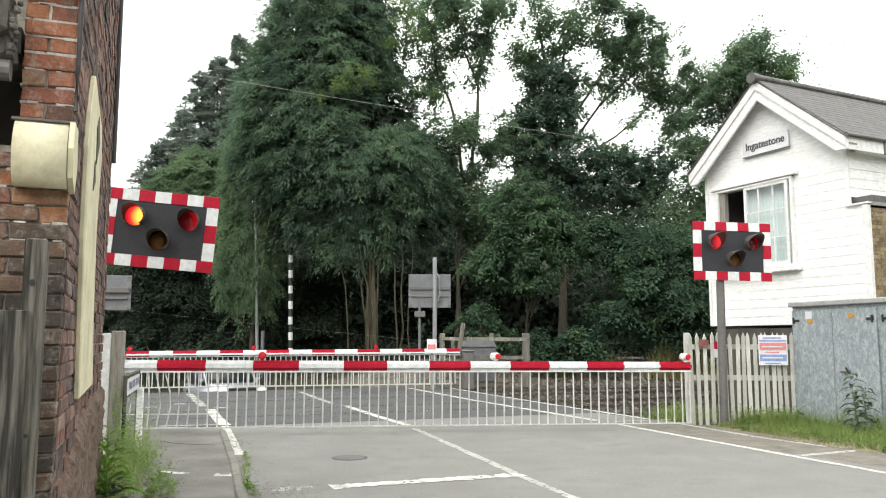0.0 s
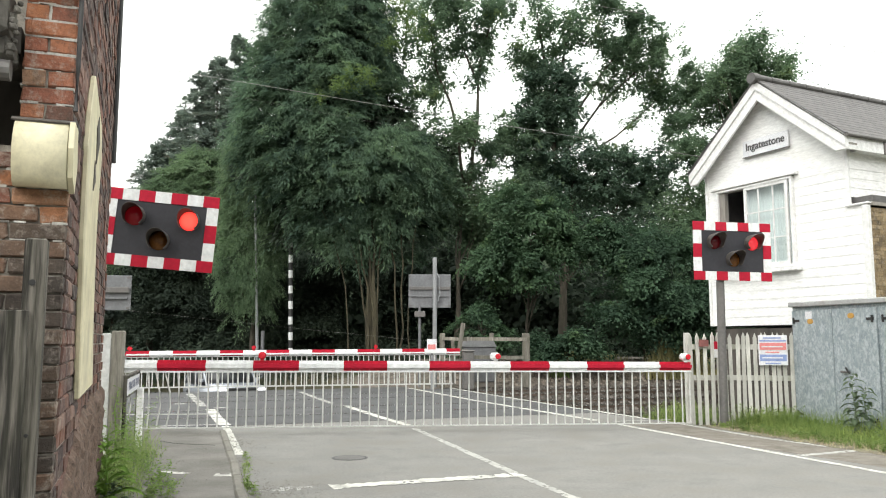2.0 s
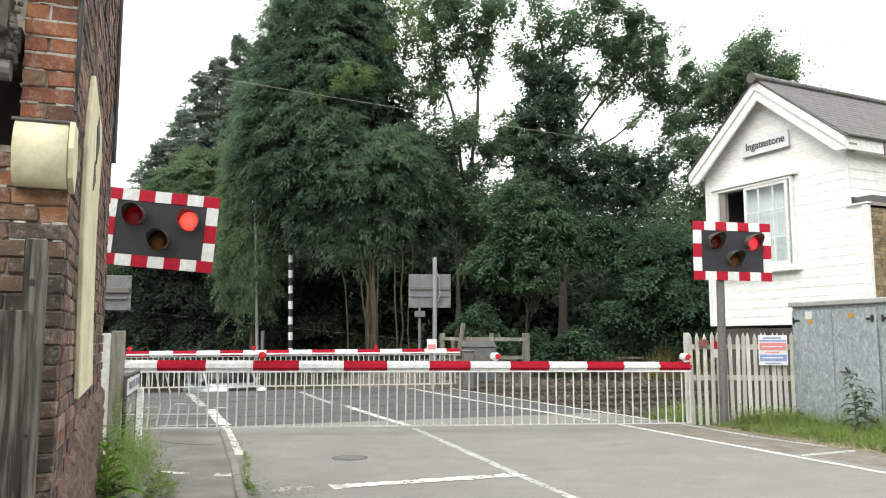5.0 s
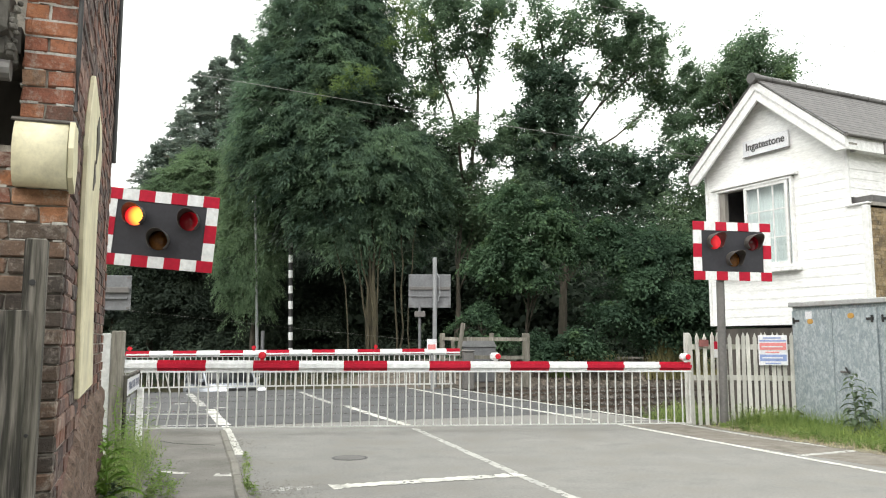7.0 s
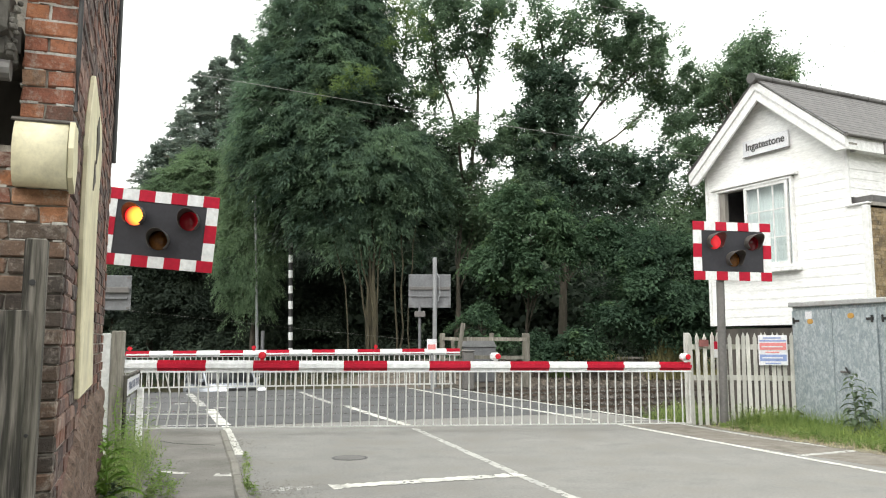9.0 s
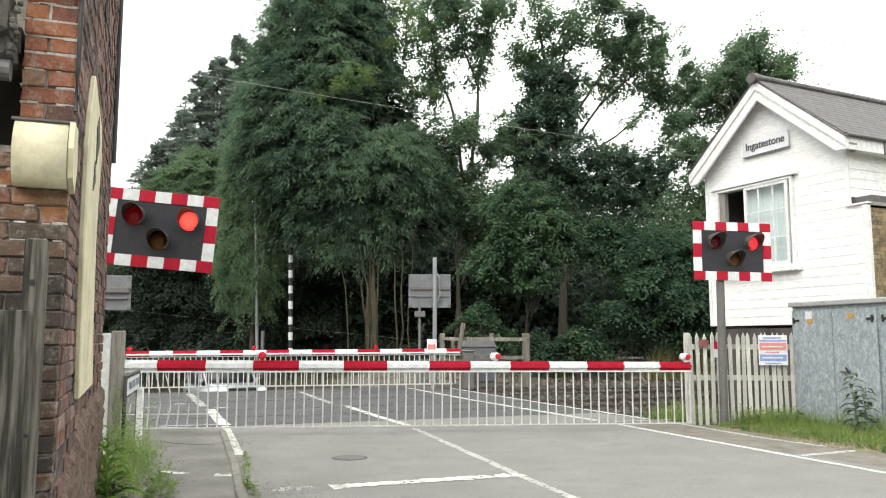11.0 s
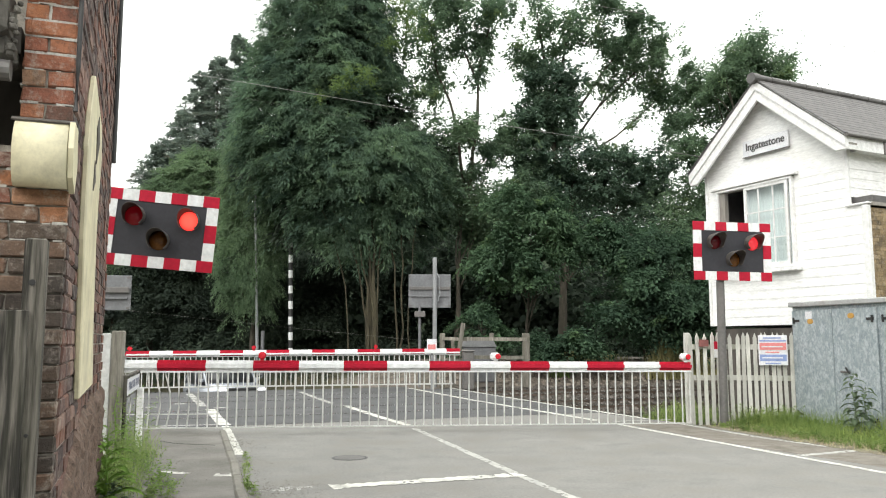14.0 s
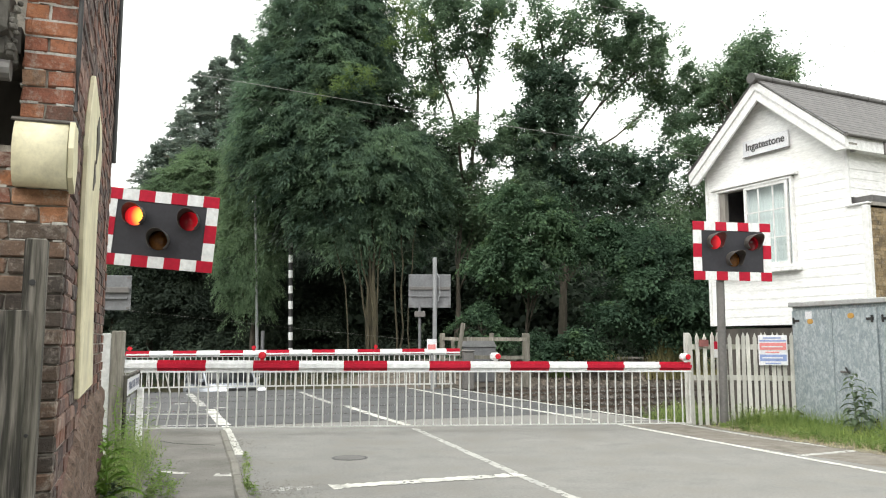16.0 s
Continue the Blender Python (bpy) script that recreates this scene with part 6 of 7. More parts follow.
# inner leaves in a darker colour, painting shade into the crown's hollows
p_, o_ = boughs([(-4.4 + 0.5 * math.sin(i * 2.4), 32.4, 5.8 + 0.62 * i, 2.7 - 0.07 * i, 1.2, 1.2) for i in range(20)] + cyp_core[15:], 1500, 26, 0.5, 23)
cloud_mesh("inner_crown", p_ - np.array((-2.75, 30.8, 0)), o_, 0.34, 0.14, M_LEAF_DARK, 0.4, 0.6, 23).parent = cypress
# yellow-green broadleaf boughs hanging into the cypress
p_, o_ = twigs([(-3.49, 28.3, 10.94, 0.50, 0.5, 0.28), (-4.04, 28.3, 10.64, 0.40, 0.5, 0.22), (-2.80, 28.3, 11.16, 0.50, 0.5, 0.28), (-4.43, 28.4, 10.37, 0.30, 0.5, 0.17), (-1.36, 29.5, 13.80, 0.60, 0.5, 0.33), (-0.75, 29.8, 13.19, 0.50, 0.5, 0.28), (-2.04, 29.3, 12.58, 0.40, 0.5, 0.22), (-1.74, 29.5, 14.30, 0.50, 0.5, 0.28)], 120, 14, 77, 0.25, 0.05)
cloud_mesh("yellow_bough", p_ - np.array((-2.75, 30.8, 0)), o_, 0.13, 0.06, M_LEAF_YELLOW, 0.2, 0.8, 77).parent = cypress


def stems():
    rng = random.Random(12)
    t = thing("bare_stems", Matrix.Translation((-2.6, 29.6, 0)), "cluster of pale bare stems at the foot of a cypress", "tree stems")
    for x0, x1, r in ((-0.15, -1.5, 0.05), (-0.1, -0.9, 0.06), (0.0, -0.4, 0.06), (0.05, -0.1, 0.11), (0.15, 0.3, 0.05), (0.9, 0.35, 0.05), (1.05, 0.9, 0.045), (1.3, 1.45, 0.035), (-0.9, -1.9, 0.03)):
        way = [Vector((x0, 0, 0))]
        for k in range(1, 9):
            f = k / 8
            way.append(Vector((x0 + (x1 * 1.15 - x0) * f ** 2.4 + rng.uniform(-0.07, 0.07), 0.4 * f + rng.uniform(-0.05, 0.05), 6.6 * f)))
        part("stem", tube(B(), way, r, r * 0.4, 7), M_BARKPALE, t, smooth=True)


stems()

# open ash with sky showing through, and an ivy-clad tree
ash_low = spread_lobes([(-0.5, 9.4, 1.2), (0.2, 7.5, 1.6), (1.6, 6.4, 1.6), (3.0, 7.0, 1.5), (1.5, 8.5, 0.9), (-0.8, 7.0, 1.2), (2.5, 10.1, 0.6), (1.8, 9.5, 0.9), (0.8, 9.7, 0.8), (3.2, 9.4, 0.7)], 32, 1.5, 4)
ash_top = spread_lobes([(-1.1, 13.4, 1.6), (-0.3, 11.6, 1.3), (-0.6, 15.6, 1.6), (1.0, 15.3, 1.2), (2.5, 15.6, 1.2), (2.7, 9.1, 0.7), (0.35, 13.6, 0.5), (3.2, 14.8, 0.8), (0.9, 9.8, 0.5), (1.7, 14.0, 0.5), (-1.6, 10.6, 1.2), (1.5, 12.9, 0.35)], 32, 1.5, 24, 7)
ash_gaps = [(1.2, 11.79, 1.23, 1.02), (2.02, 11.06, 0.66, 0.78), (0.49, 11.3, 0.61, 0.73), (1.34, 15.36, 0.67, 0.32), (3.47, 14.49, 0.67, 0.55), (3.22, 13.5, 0.43, 0.34), (2.58, 8.31, 0.42, 0.45), (0.84, 8.66, 0.28, 0.29), (1.97, 10.02, 0.61, 0.34), (0.02, 13.25, 0.38, 0.25), (-0.92, 10.89, 0.23, 0.22), (-0.91, 10.1, 0.33, 0.19)]
ash, _ = tree("ash_tree", (0.5, 32, 0), ash_low, 2700, 15, 0.26, 0.168, 0.088, M_LEAF_BROAD, M_BARK, "tall open ash tree with sky showing between its boughs", 5, 0.15, 0.1, 0.9, twiggy=True, airy=(7.6, 0.7, 0.27), sparse=[(ash_top, 1850)], gaps=ash_gaps, tips=
     [(0.9, 32, 8.2), (0.0, 32, 8.6), (1.9, 32, 7.8)])
ivy_low = spread_lobes([(4.6, 12.3, 1.0), (4.7, 11.0, 1.1), (4.6, 9.3, 1.25), (4.8, 7.6, 1.5), (3.7, 8.6, 0.7), (6.2, 8.3, 1.1), (7.3, 7.4, 1.4), (9.0, 7.9, 1.2), (4.5, 10.2, 1.0), (4.8, 8.6, 1.2), (5.3, 11.8, 0.8), (5.4, 10.2, 0.8), (3.8, 10.7, 0.7), (3.9, 12.2, 0.7), (7.0, 8.5, 0.7), (8.0, 8.3, 0.8), (9.0, 8.3, 0.7), (9.7, 9.0, 0.6), (8.6, 9.0, 0.6)], 33, 1.4, 9, 5)
ivy_top = spread_lobes([(4.5, 14.4, 1.5), (6.0, 14.7, 1.3), (7.3, 14.1, 1.1), (8.5, 13.4, 1.0), (9.3, 12.6, 0.8), (9.5, 11.5, 0.6), (9.6, 10.4, 0.6), (8.3, 12.2, 0.3), (7.2, 12.8, 0.75), (6.1, 12.7, 0.5), (7.8, 9.4, 0.3), (8.5, 10.7, 0.3), (6.2, 10.2, 0.45), (3.6, 13.4, 0.8), (5.6, 11.3, 0.6), (7.2, 11.4, 0.35), (6.6, 9.0, 0.5), (7.0, 15.6, 0.8), (8.4, 14.7, 0.8), (9.4, 13.9, 0.8), (10.1, 12.9, 0.7), (10.3, 11.9, 0.5)], 33, 1.4, 29, 7)
ivy_gaps = [(3.58, 14.9, 0.69, 0.56), (4.3, 13.88, 0.44, 0.56), (7.09, 12.87, 0.73, 0.71), (7.16, 10.87, 1.11, 0.85), (8.86, 10.99, 0.87, 0.85), (9.7, 13.0, 0.49, 0.76), (7.96, 11.62, 0.63, 0.55), (6.18, 10.12, 0.63, 0.45), (8.96, 14.13, 0.34, 0.2), (7.14, 15.03, 0.29, 0.2), (6.5, 13.88, 0.39, 0.23), (5.79, 12.37, 0.34, 0.23), (2.08, 11.37, 0.68, 0.8), (2.67, 8.53, 0.43, 0.47)]
ivy_tree, _ = tree("ivy_clad_tree", (4.9, 33, 0), ivy_low, 4700, 15, 0.25, 0.168, 0.09, M_LEAF_IVY, M_BARK, "tall ivy-clad broadleaf tree with thin spreading upper boughs", 9, 0.24, 0.15, 0.9, twiggy=True, airy=(6.6, 0.5, 0.17), sparse=[(ivy_top, 2700)], gaps=ivy_gaps, tips=
     [(4.7, 33, 9.6), (6.6, 33, 8.6), (3.8, 33, 10.4), (8.4, 33, 8.4)])

bough_lines(ash, 32, (0.5, 32), [(0.085, [(1.1, 7.4), (1.36, 9.9), (1.49, 11.9), (1.56, 13.1), (1.85, 14.1), (2.1, 15.1)]), (0.05, [(1.46, 11.9), (0.9, 13.25), (0.66, 14.0), (0.52, 14.9)]),
                                (0.045, [(1.54, 13.0), (1.28, 13.75), (1.38, 14.6)]), (0.07, [(0.88, 7.6), (0.45, 10.7), (-0.19, 12.4), (-0.38, 13.4), (-0.57, 14.6)])], M_BARK)
bough_lines(ivy_tree, 33, (4.9, 33), [(0.12, [(4.8, 7.8), (4.62, 11.0), (4.35, 13.75), (4.08, 15.5)]), (0.07, [(4.75, 11.5), (5.28, 13.75), (5.56, 15.5)]), (0.07, [(5.1, 10.0), (6.2, 11.75), (7.1, 13.1), (8.0, 14.1)]),
                                     (0.06, [(5.2, 9.3), (6.7, 11.25), (8.2, 12.75), (9.3, 13.5)]), (0.05, [(5.3, 8.5), (7.4, 10.0), (8.9, 11.25), (9.75, 12.25)]), (0.04, [(6.7, 11.25), (7.3, 12.3), (7.5, 13.4)]), (0.035, [(8.2, 12.75), (8.9, 12.2), (9.4, 11.0)])], M_BARK)

# rounded tree behind the signal cabin
rt = spread_lobes([(10.3, 10.6, 1.0), (11.3, 12.0, 1.1), (12.4, 13.0, 0.95), (13.0, 12.9, 0.9), (13.6, 11.9, 0.7), (12.6, 11.0, 1.8), (10.4, 8.5, 1.6), (12.8, 8.6, 2.0), (9.9, 5.8, 1.5), (10.8, 11.4, 0.6), (14.0, 10.2, 1.0), (10.0, 9.6, 0.8)], 31, 1.2, 14, 5)
round_tree, round_crown = tree("round_tree", (11.5, 31, 0), rt, 4600, 15, 0.26, 0.145, 0.08, M_LEAF_BROAD, M_BARK, "rounded green tree behind the signal cabin", 14, 0.2, 0.1, 0.8, twiggy=True, airy=(6.0, 0.8, 0.3))


# far conifers with pointed tops
def conifer(x, y, top, width, seed, label):
    """A pointed tree: boughs in whorls, longer towards the ground, each set with drooping sprays."""
    rng = np.random.default_rng(seed)
    t = thing("conifer", Matrix.Translation((x, y, 0)), label, "tree")
    pts, out = [], []
    n = 300
    trunk = tube(B(), [(0, 0, 0), (0.05, 0, top * 0.5), (0, 0, top - 0.1)], 0.2, 0.015, 7)
    for i in range(n):
        f = (i + rng.uniform(0, 1)) / n
        z = top - 0.15 - f * (top - 2.0)
        a = rng.uniform(0, 2 * np.pi)
        ln = (0.2 + width * f ** 0.7) * rng.uniform(0.45, 1.1)
        d = np.array([np.cos(a), np.sin(a), 0.0])
        m = int(55 + 120 * f)
        k = rng.uniform(0.05, 1, m) ** 0.7
        w = 0.04 + 0.15 * ln * np.sin(np.pi * k ** 0.8) * 0.6
        bend = 0.30 * ln * k - 0.22 * ln * k * k
        across = np.array([-d[1], d[0], 0.0])
        q = d[None] * (ln * k)[:, None] + across[None] * (rng.normal(0, 1, m) * w)[:, None]
        q[:, 2] += z + bend + rng.normal(0, 0.05, m)
        pts.append(q)
        out.append(np.tile(d + np.array([0, 0, 0.35]), (m, 1)))
        if i % 4 == 0:
            tube(trunk, [(0, 0, z), (d[0] * ln * 0.5, d[1] * ln * 0.5, z + 0.1 * ln), (d[0] * ln * 0.95, d[1] * ln * 0.95, z + 0.08 * ln)], 0.03, 0.008, 5)
    lead = rng.normal(0, 0.05, (60, 3)) + np.column_stack([np.zeros(60), np.zeros(60), rng.uniform(top - 1.0, top, 60)])
    pts.append(lead)
    out.append(np.tile(np.array([0, 0, 1.0]), (60, 1)))
    crown = cloud_mesh("crown", np.concatenate(pts), np.concatenate(out), 0.26, 0.07, M_LEAF_FAR, 0.0, 0.4, seed)
    crown.parent = t
    part("trunk", trunk, M_BARK, t, smooth=True)


conifer(-11.75, 40, 16.1, 4.0, 31, "tall pointed dark conifer with ragged boughs")
conifer(-12.9, 41, 15.6, 3.8, 32, "tall pointed dark conifer with ragged boughs")
conifer(-14.2, 42, 13.8, 3.6, 33, "dark conifer with thin drooping boughs")
conifer(-16.6, 40, 8.6, 2.4, 34, "smaller dark conifer at the edge of the wood")
conifer(-15.3, 41.5, 11.8, 3.2, 36, "dark conifer with thin drooping boughs")
conifer(-10.5, 39.5, 17.1, 3.2, 35, "tall pointed dark conifer with ragged boughs")
weep = [(2.6, -8.9, -7.2), (5.0, -9.5, -6.6), (8.0, -9.3, -6.9), (10.6, -8.8, -7.8)]
tree("weeping_conifer", (-8.1, 33.6, 0), [(-8.1, 33.4, 3.0 + 0.6 * i, 0.6, 0.6, 0.6) for i in range(12)], 0, 0, 0, 0.13, 0.034, M_LEAF_LIGHT, M_BARK, "light green weeping conifer beside a slim pole", 6, 0.14, 0.6, 0.4,
     foliage=plumes(weep, 32.9, 480, 150, 0.9, 0.4, 0.75, 6))
broad = [(4.6, -17.0, -9.4), (6.6, -17.2, -9.2), (8.0, -15.6, -9.2), (9.2, -13.9, -9.3), (10.6, -12.3, -9.6)]
tree("broad_conifer", (-13.0, 38.5, 0), [(-13.6 + 0.5 * i, 38.4, 5.0 + 0.35 * i, 0.8, 0.6, 0.6) for i in range(10)], 0, 0, 0, 0.17, 0.045, M_LEAF_LIGHT, M_BARK, "spreading soft green conifer below the pointed ones", 16, 0.25, 0.2, 0.4,
     foliage=plumes(broad, 38.3, 1000, 120, 1.5, 0.38, 0.3, 16, 0.4, 0.4))

# shrubs along the far side of the railway
SWAYING = []
for kind_, flat_, y_, sd, n_, leaf_, label_ in (
        ("hazel_shrub", [(2.8, 4.4, 1.1), (2.2, 5.9, 0.7), (3.8, 5.6, 0.8), (1.85, 4.8, 0.8), (3.4, 3.7, 1.0), (4.3, 4.6, 0.8), (1.65, 3.7, 0.8), (3.1, 5.2, 0.8)], 27.0, 41, 1250, M_LEAF_HAZEL, "tall green hazel with arching sprays beside the railway"),
        ("hazel_shrub", [(6.1, 5.5, 0.8), (6.9, 4.9, 0.9), (7.7, 4.7, 0.8), (5.5, 4.7, 0.8), (8.4, 4.4, 0.9), (9.3, 4.0, 1.0), (6.2, 4.2, 0.8)], 27.9, 42, 1000, M_LEAF_SHRUB, "large dark green leafy shrub beside the railway"),
        ("elder_shrub", [(6.4, 3.6, 0.9), (6.95, 2.7, 1.0), (5.9, 2.8, 0.7), (6.2, 1.75, 0.9), (7.3, 1.9, 0.9), (7.9, 2.9, 0.9), (8.6, 2.1, 1.0), (9.4, 2.6, 1.0)], 26.6, 43, 1150, M_LEAF_SHRUB, "broad grey-green shrub reaching down to the railway bank"),
        ("low_bramble", [(1.3, 2.4, 0.55), (1.0, 1.6, 0.6), (1.7, 1.5, 0.5)], 26.0, 44, 240, M_LEAF_HAZEL, "low light green bramble behind the timber fence"),
        ("low_bramble", [(4.1, 1.4, 0.6), (3.1, 1.1, 0.5), (4.6, 1.0, 0.5)], 26.2, 45, 260, M_LEAF_SHRUB, "low green bramble on the railway bank")):
    lob_ = spread_lobes(flat_, y_, 0.9, sd, 5)
    c_ = sum(p[0] for p in flat_) / len(flat_)
    leaves_ = joined(boughs(lob_, int(n_ * 0.42), 46, 0.33, sd, 0.6, 0.4, 0.4), twigs(lob_, int(n_ * 0.9), 15, sd, 0.3, 0.07))
    SWAYING += tree(kind_, (c_, y_ + 0.4, 0), lob_, 0, 0, 0, 0.13, 0.07, leaf_, M_BARK, label_, sd, 0.06, 0.25, 0.7, category="shrub", foliage=leaves_, airy=(1.2, 0.6, 0.28))
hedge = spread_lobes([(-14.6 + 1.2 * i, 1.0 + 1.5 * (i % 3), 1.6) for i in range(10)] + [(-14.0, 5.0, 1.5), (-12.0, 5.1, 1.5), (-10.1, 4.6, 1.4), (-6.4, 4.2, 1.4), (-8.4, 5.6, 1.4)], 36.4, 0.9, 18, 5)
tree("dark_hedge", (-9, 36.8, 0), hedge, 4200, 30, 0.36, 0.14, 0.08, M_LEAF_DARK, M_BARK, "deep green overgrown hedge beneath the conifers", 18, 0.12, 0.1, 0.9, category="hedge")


def deep_wood():
    rng = random.Random(2)
    lobes = [(rng.uniform(-30, 34), rng.uniform(46, 50), rng.uniform(0.5, 9.0), 2.0, 1.6, 1.6) for _ in range(230)]
    lobes += [(rng.uniform(-9, 14), rng.uniform(37, 40), rng.uniform(0.5, 5.4), 1.8, 1.2, 1.4) for _ in range(80)]
    lobes += [(rng.uniform(-2.0, 9.5), rng.uniform(46, 48), rng.uniform(8.3, 10.2), 1.5, 1.3, 1.2) for _ in range(30)]
    # darkened leaf colour paints the shade deep between the trees
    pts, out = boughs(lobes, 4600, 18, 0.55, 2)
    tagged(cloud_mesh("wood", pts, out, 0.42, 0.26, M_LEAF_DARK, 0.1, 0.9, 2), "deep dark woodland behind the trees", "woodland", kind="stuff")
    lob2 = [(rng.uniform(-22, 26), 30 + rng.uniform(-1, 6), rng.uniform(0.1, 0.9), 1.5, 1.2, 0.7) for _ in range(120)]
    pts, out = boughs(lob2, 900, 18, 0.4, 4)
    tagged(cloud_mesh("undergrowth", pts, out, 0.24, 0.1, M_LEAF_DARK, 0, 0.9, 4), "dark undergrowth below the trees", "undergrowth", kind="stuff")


deep_wood()


def backdrop_ring():
    """The dark mass of trees that closes the view all round, far off before the viewer; the nearer part behind, unseen,
    is added to block low sky light.
    """
    bm = B()
    n, rings = 150, []
    for i in range(n):
        a = 2 * math.pi * i / n
        c, s_ = math.cos(a), math.sin(a)
        r = 58 - 24 * (1 - smooth(-0.6, 0.1, s_))
        col = []
        for j in range(9):
            f = j / 8
            k = noise.noise(Vector((c * 7, s_ * 7, f * 3))) * 2.2
            col.append(bm.verts.new((c * (r + k + 2.0 * f), 8 + s_ * (r + k + 2.0 * f), -1.6 + (12.2 + 1.6 * noise.noise(Vector((c * 19, s_ * 19, 0)))) * f)))
        rings.append(col)
    for i in range(n):
        a, b = rings[i], rings[(i + 1) % n]
        for j in range(8):
            bm.faces.new((a[j], b[j], b[j + 1], a[j + 1]))
    tagged(link("backdrop", bm, M_WOODMASS, True), "dark mass of distant woodland, its unseen rear part added to block low light", "woodland", kind="structure")


backdrop_ring()


# ---- grass and weeds ----
def blades(name, n, area, height, mat, label, seed, z=-0.09, width=0.012, lean=0.35):
    """Grass blades over the area, a function of two random numbers that gives x, y."""
    rng = np.random.default_rng(seed)
    uv = rng.uniform(0, 1, (n, 2))
    p = np.array([area(a, b) for a, b in uv])
    h = height * rng.uniform(0.45, 1.35, n) * (0.6 + 0.8 * np.array([noise.noise(Vector((x * 1.3, y * 1.3, 0.0))) * 0.5 + 0.5 for x, y in p]))
    clump = np.array([noise.noise(Vector((x * 2.3 + 7, y * 2.3, 3.0))) for x, y in p]) + rng.uniform(-0.5, 0.5, n)
    edge = np.minimum(np.minimum(uv[:, 0], 1 - uv[:, 0]) * 3.5, 1.0)
    keep = (clump > -0.35) & (rng.uniform(0, 1, n) < 0.25 + 0.75 * edge)
    h = (h * (0.45 + 0.55 * edge))[keep]
    pts = np.column_stack([p, np.full(n, z)])[keep]
    tagged(cloud_blades(name, pts, h, width, mat, lean, rng), label, "grass", kind="stuff")


def cloud_blades(name, pts, h, width, mat, lean, rng):
    n = len(pts)
    a = rng.uniform(0, 2 * np.pi, n)
    side = np.column_stack([np.cos(a), np.sin(a), np.zeros(n)]) * (width * rng.uniform(0.6, 1.4, n))[:, None]
    bend = np.column_stack([-np.sin(a), np.cos(a), np.zeros(n)]) * (h * lean * rng.uniform(0.1, 1.6, n))[:, None]
    up = np.column_stack([np.zeros(n), np.zeros(n), h])
    v = np.empty((n, 5, 3), np.float32)
    v[:, 0], v[:, 1] = pts - side, pts + side
    v[:, 2] = pts + side * 0.8 + up * 0.6 + bend * 0.35
    v[:, 3] = pts + up * 0.95 + bend
    v[:, 4] = pts - side * 0.8 + up * 0.6 + bend * 0.35
    first = np.arange(n, dtype=np.int32)[:, None] * 5
    corners = (first + np.array([0, 1, 2, 4, 4, 2, 3], np.int32)).reshape(-1)
    starts = (np.arange(n, dtype=np.int32)[:, None] * 7 + np.array([0, 4], np.int32)).reshape(-1)
    me = bpy.data.meshes.new(name)
    me.vertices.add(n * 5)
    me.vertices.foreach_set("co", v.reshape(-1))
    me.loops.add(n * 7)
    me.loops.foreach_set("vertex_index", corners)
    me.polygons.add(n * 2)
    me.polygons.foreach_set("loop_start", starts)
    me.polygons.foreach_set("loop_total", np.tile(np.array([4, 3], np.int32), n))
    me.update(calc_edges=True)
    me.materials.append(mat)
    return new(name, me)


def quad_area(a, b, c, d):
    return lambda u, v: tuple((1 - v) * ((1 - u) * a[i] + u * b[i]) + v * ((1 - u) * d[i] + u * c[i]) for i in (0, 1))


blades("verge_grass", 5200, quad_area((4.3, 12.4), (5.4, 12.2), (6.6, 8.6), (5.15, 9.3)), 0.17, M_GRASS, "rough green grass of the verge", 2, 0.0, 0.003, 0.8)
blades("verge_grass", 1500, quad_area((4.3, 12.42), (5.42, 12.2), (5.7, 11.5), (4.55, 11.75)), 0.29, M_GRASS, "tall grass along the picket fence", 9, 0.0, 0.003, 0.6)
blades("verge_grass", 1500, quad_area((5.3, 12.0), (5.5, 12.0), (6.8, 8.6), (6.3, 8.6)), 0.30, M_GRASS, "tall grass at the cabinet's foot", 12, 0.0, 0.003, 0.5)
blades("verge_grass", 1000, quad_area((3.25, 13.6), (4.2, 13.1), (5.2, 14.6), (4.0, 14.6)), 0.30, M_GRASS, "green grass tuft beyond the barrier's tip", 3, -0.09, 0.004, 0.6)
blades("dry_grass", 5200, quad_area((3.95, 12.4), (4.75, 12.2), (6.2, 8.0), (5.25, 8.2)), 0.06, M_DRYGRASS, "dead brown grass and litter along the road edge", 21, 0.005, 0.0022, 1.6)
blades("footway_grass", 1000, quad_area((-3.0, 6.4), (-2.4, 6.4), (-3.1, 9.0), (-3.7, 9.0)), 0.36, M_GRASS, "tall rough grass at the foot of the brick wall", 4, 0.03, 0.002, 0.7)
blades("footway_grass", 260, quad_area((-1.62, 6.3), (-1.5, 6.3), (-2.05, 8.6), (-2.12, 8.6)), 0.05, M_GRASS, "thin grass along the kerb", 5, 0.0, 0.0025, 0.9)


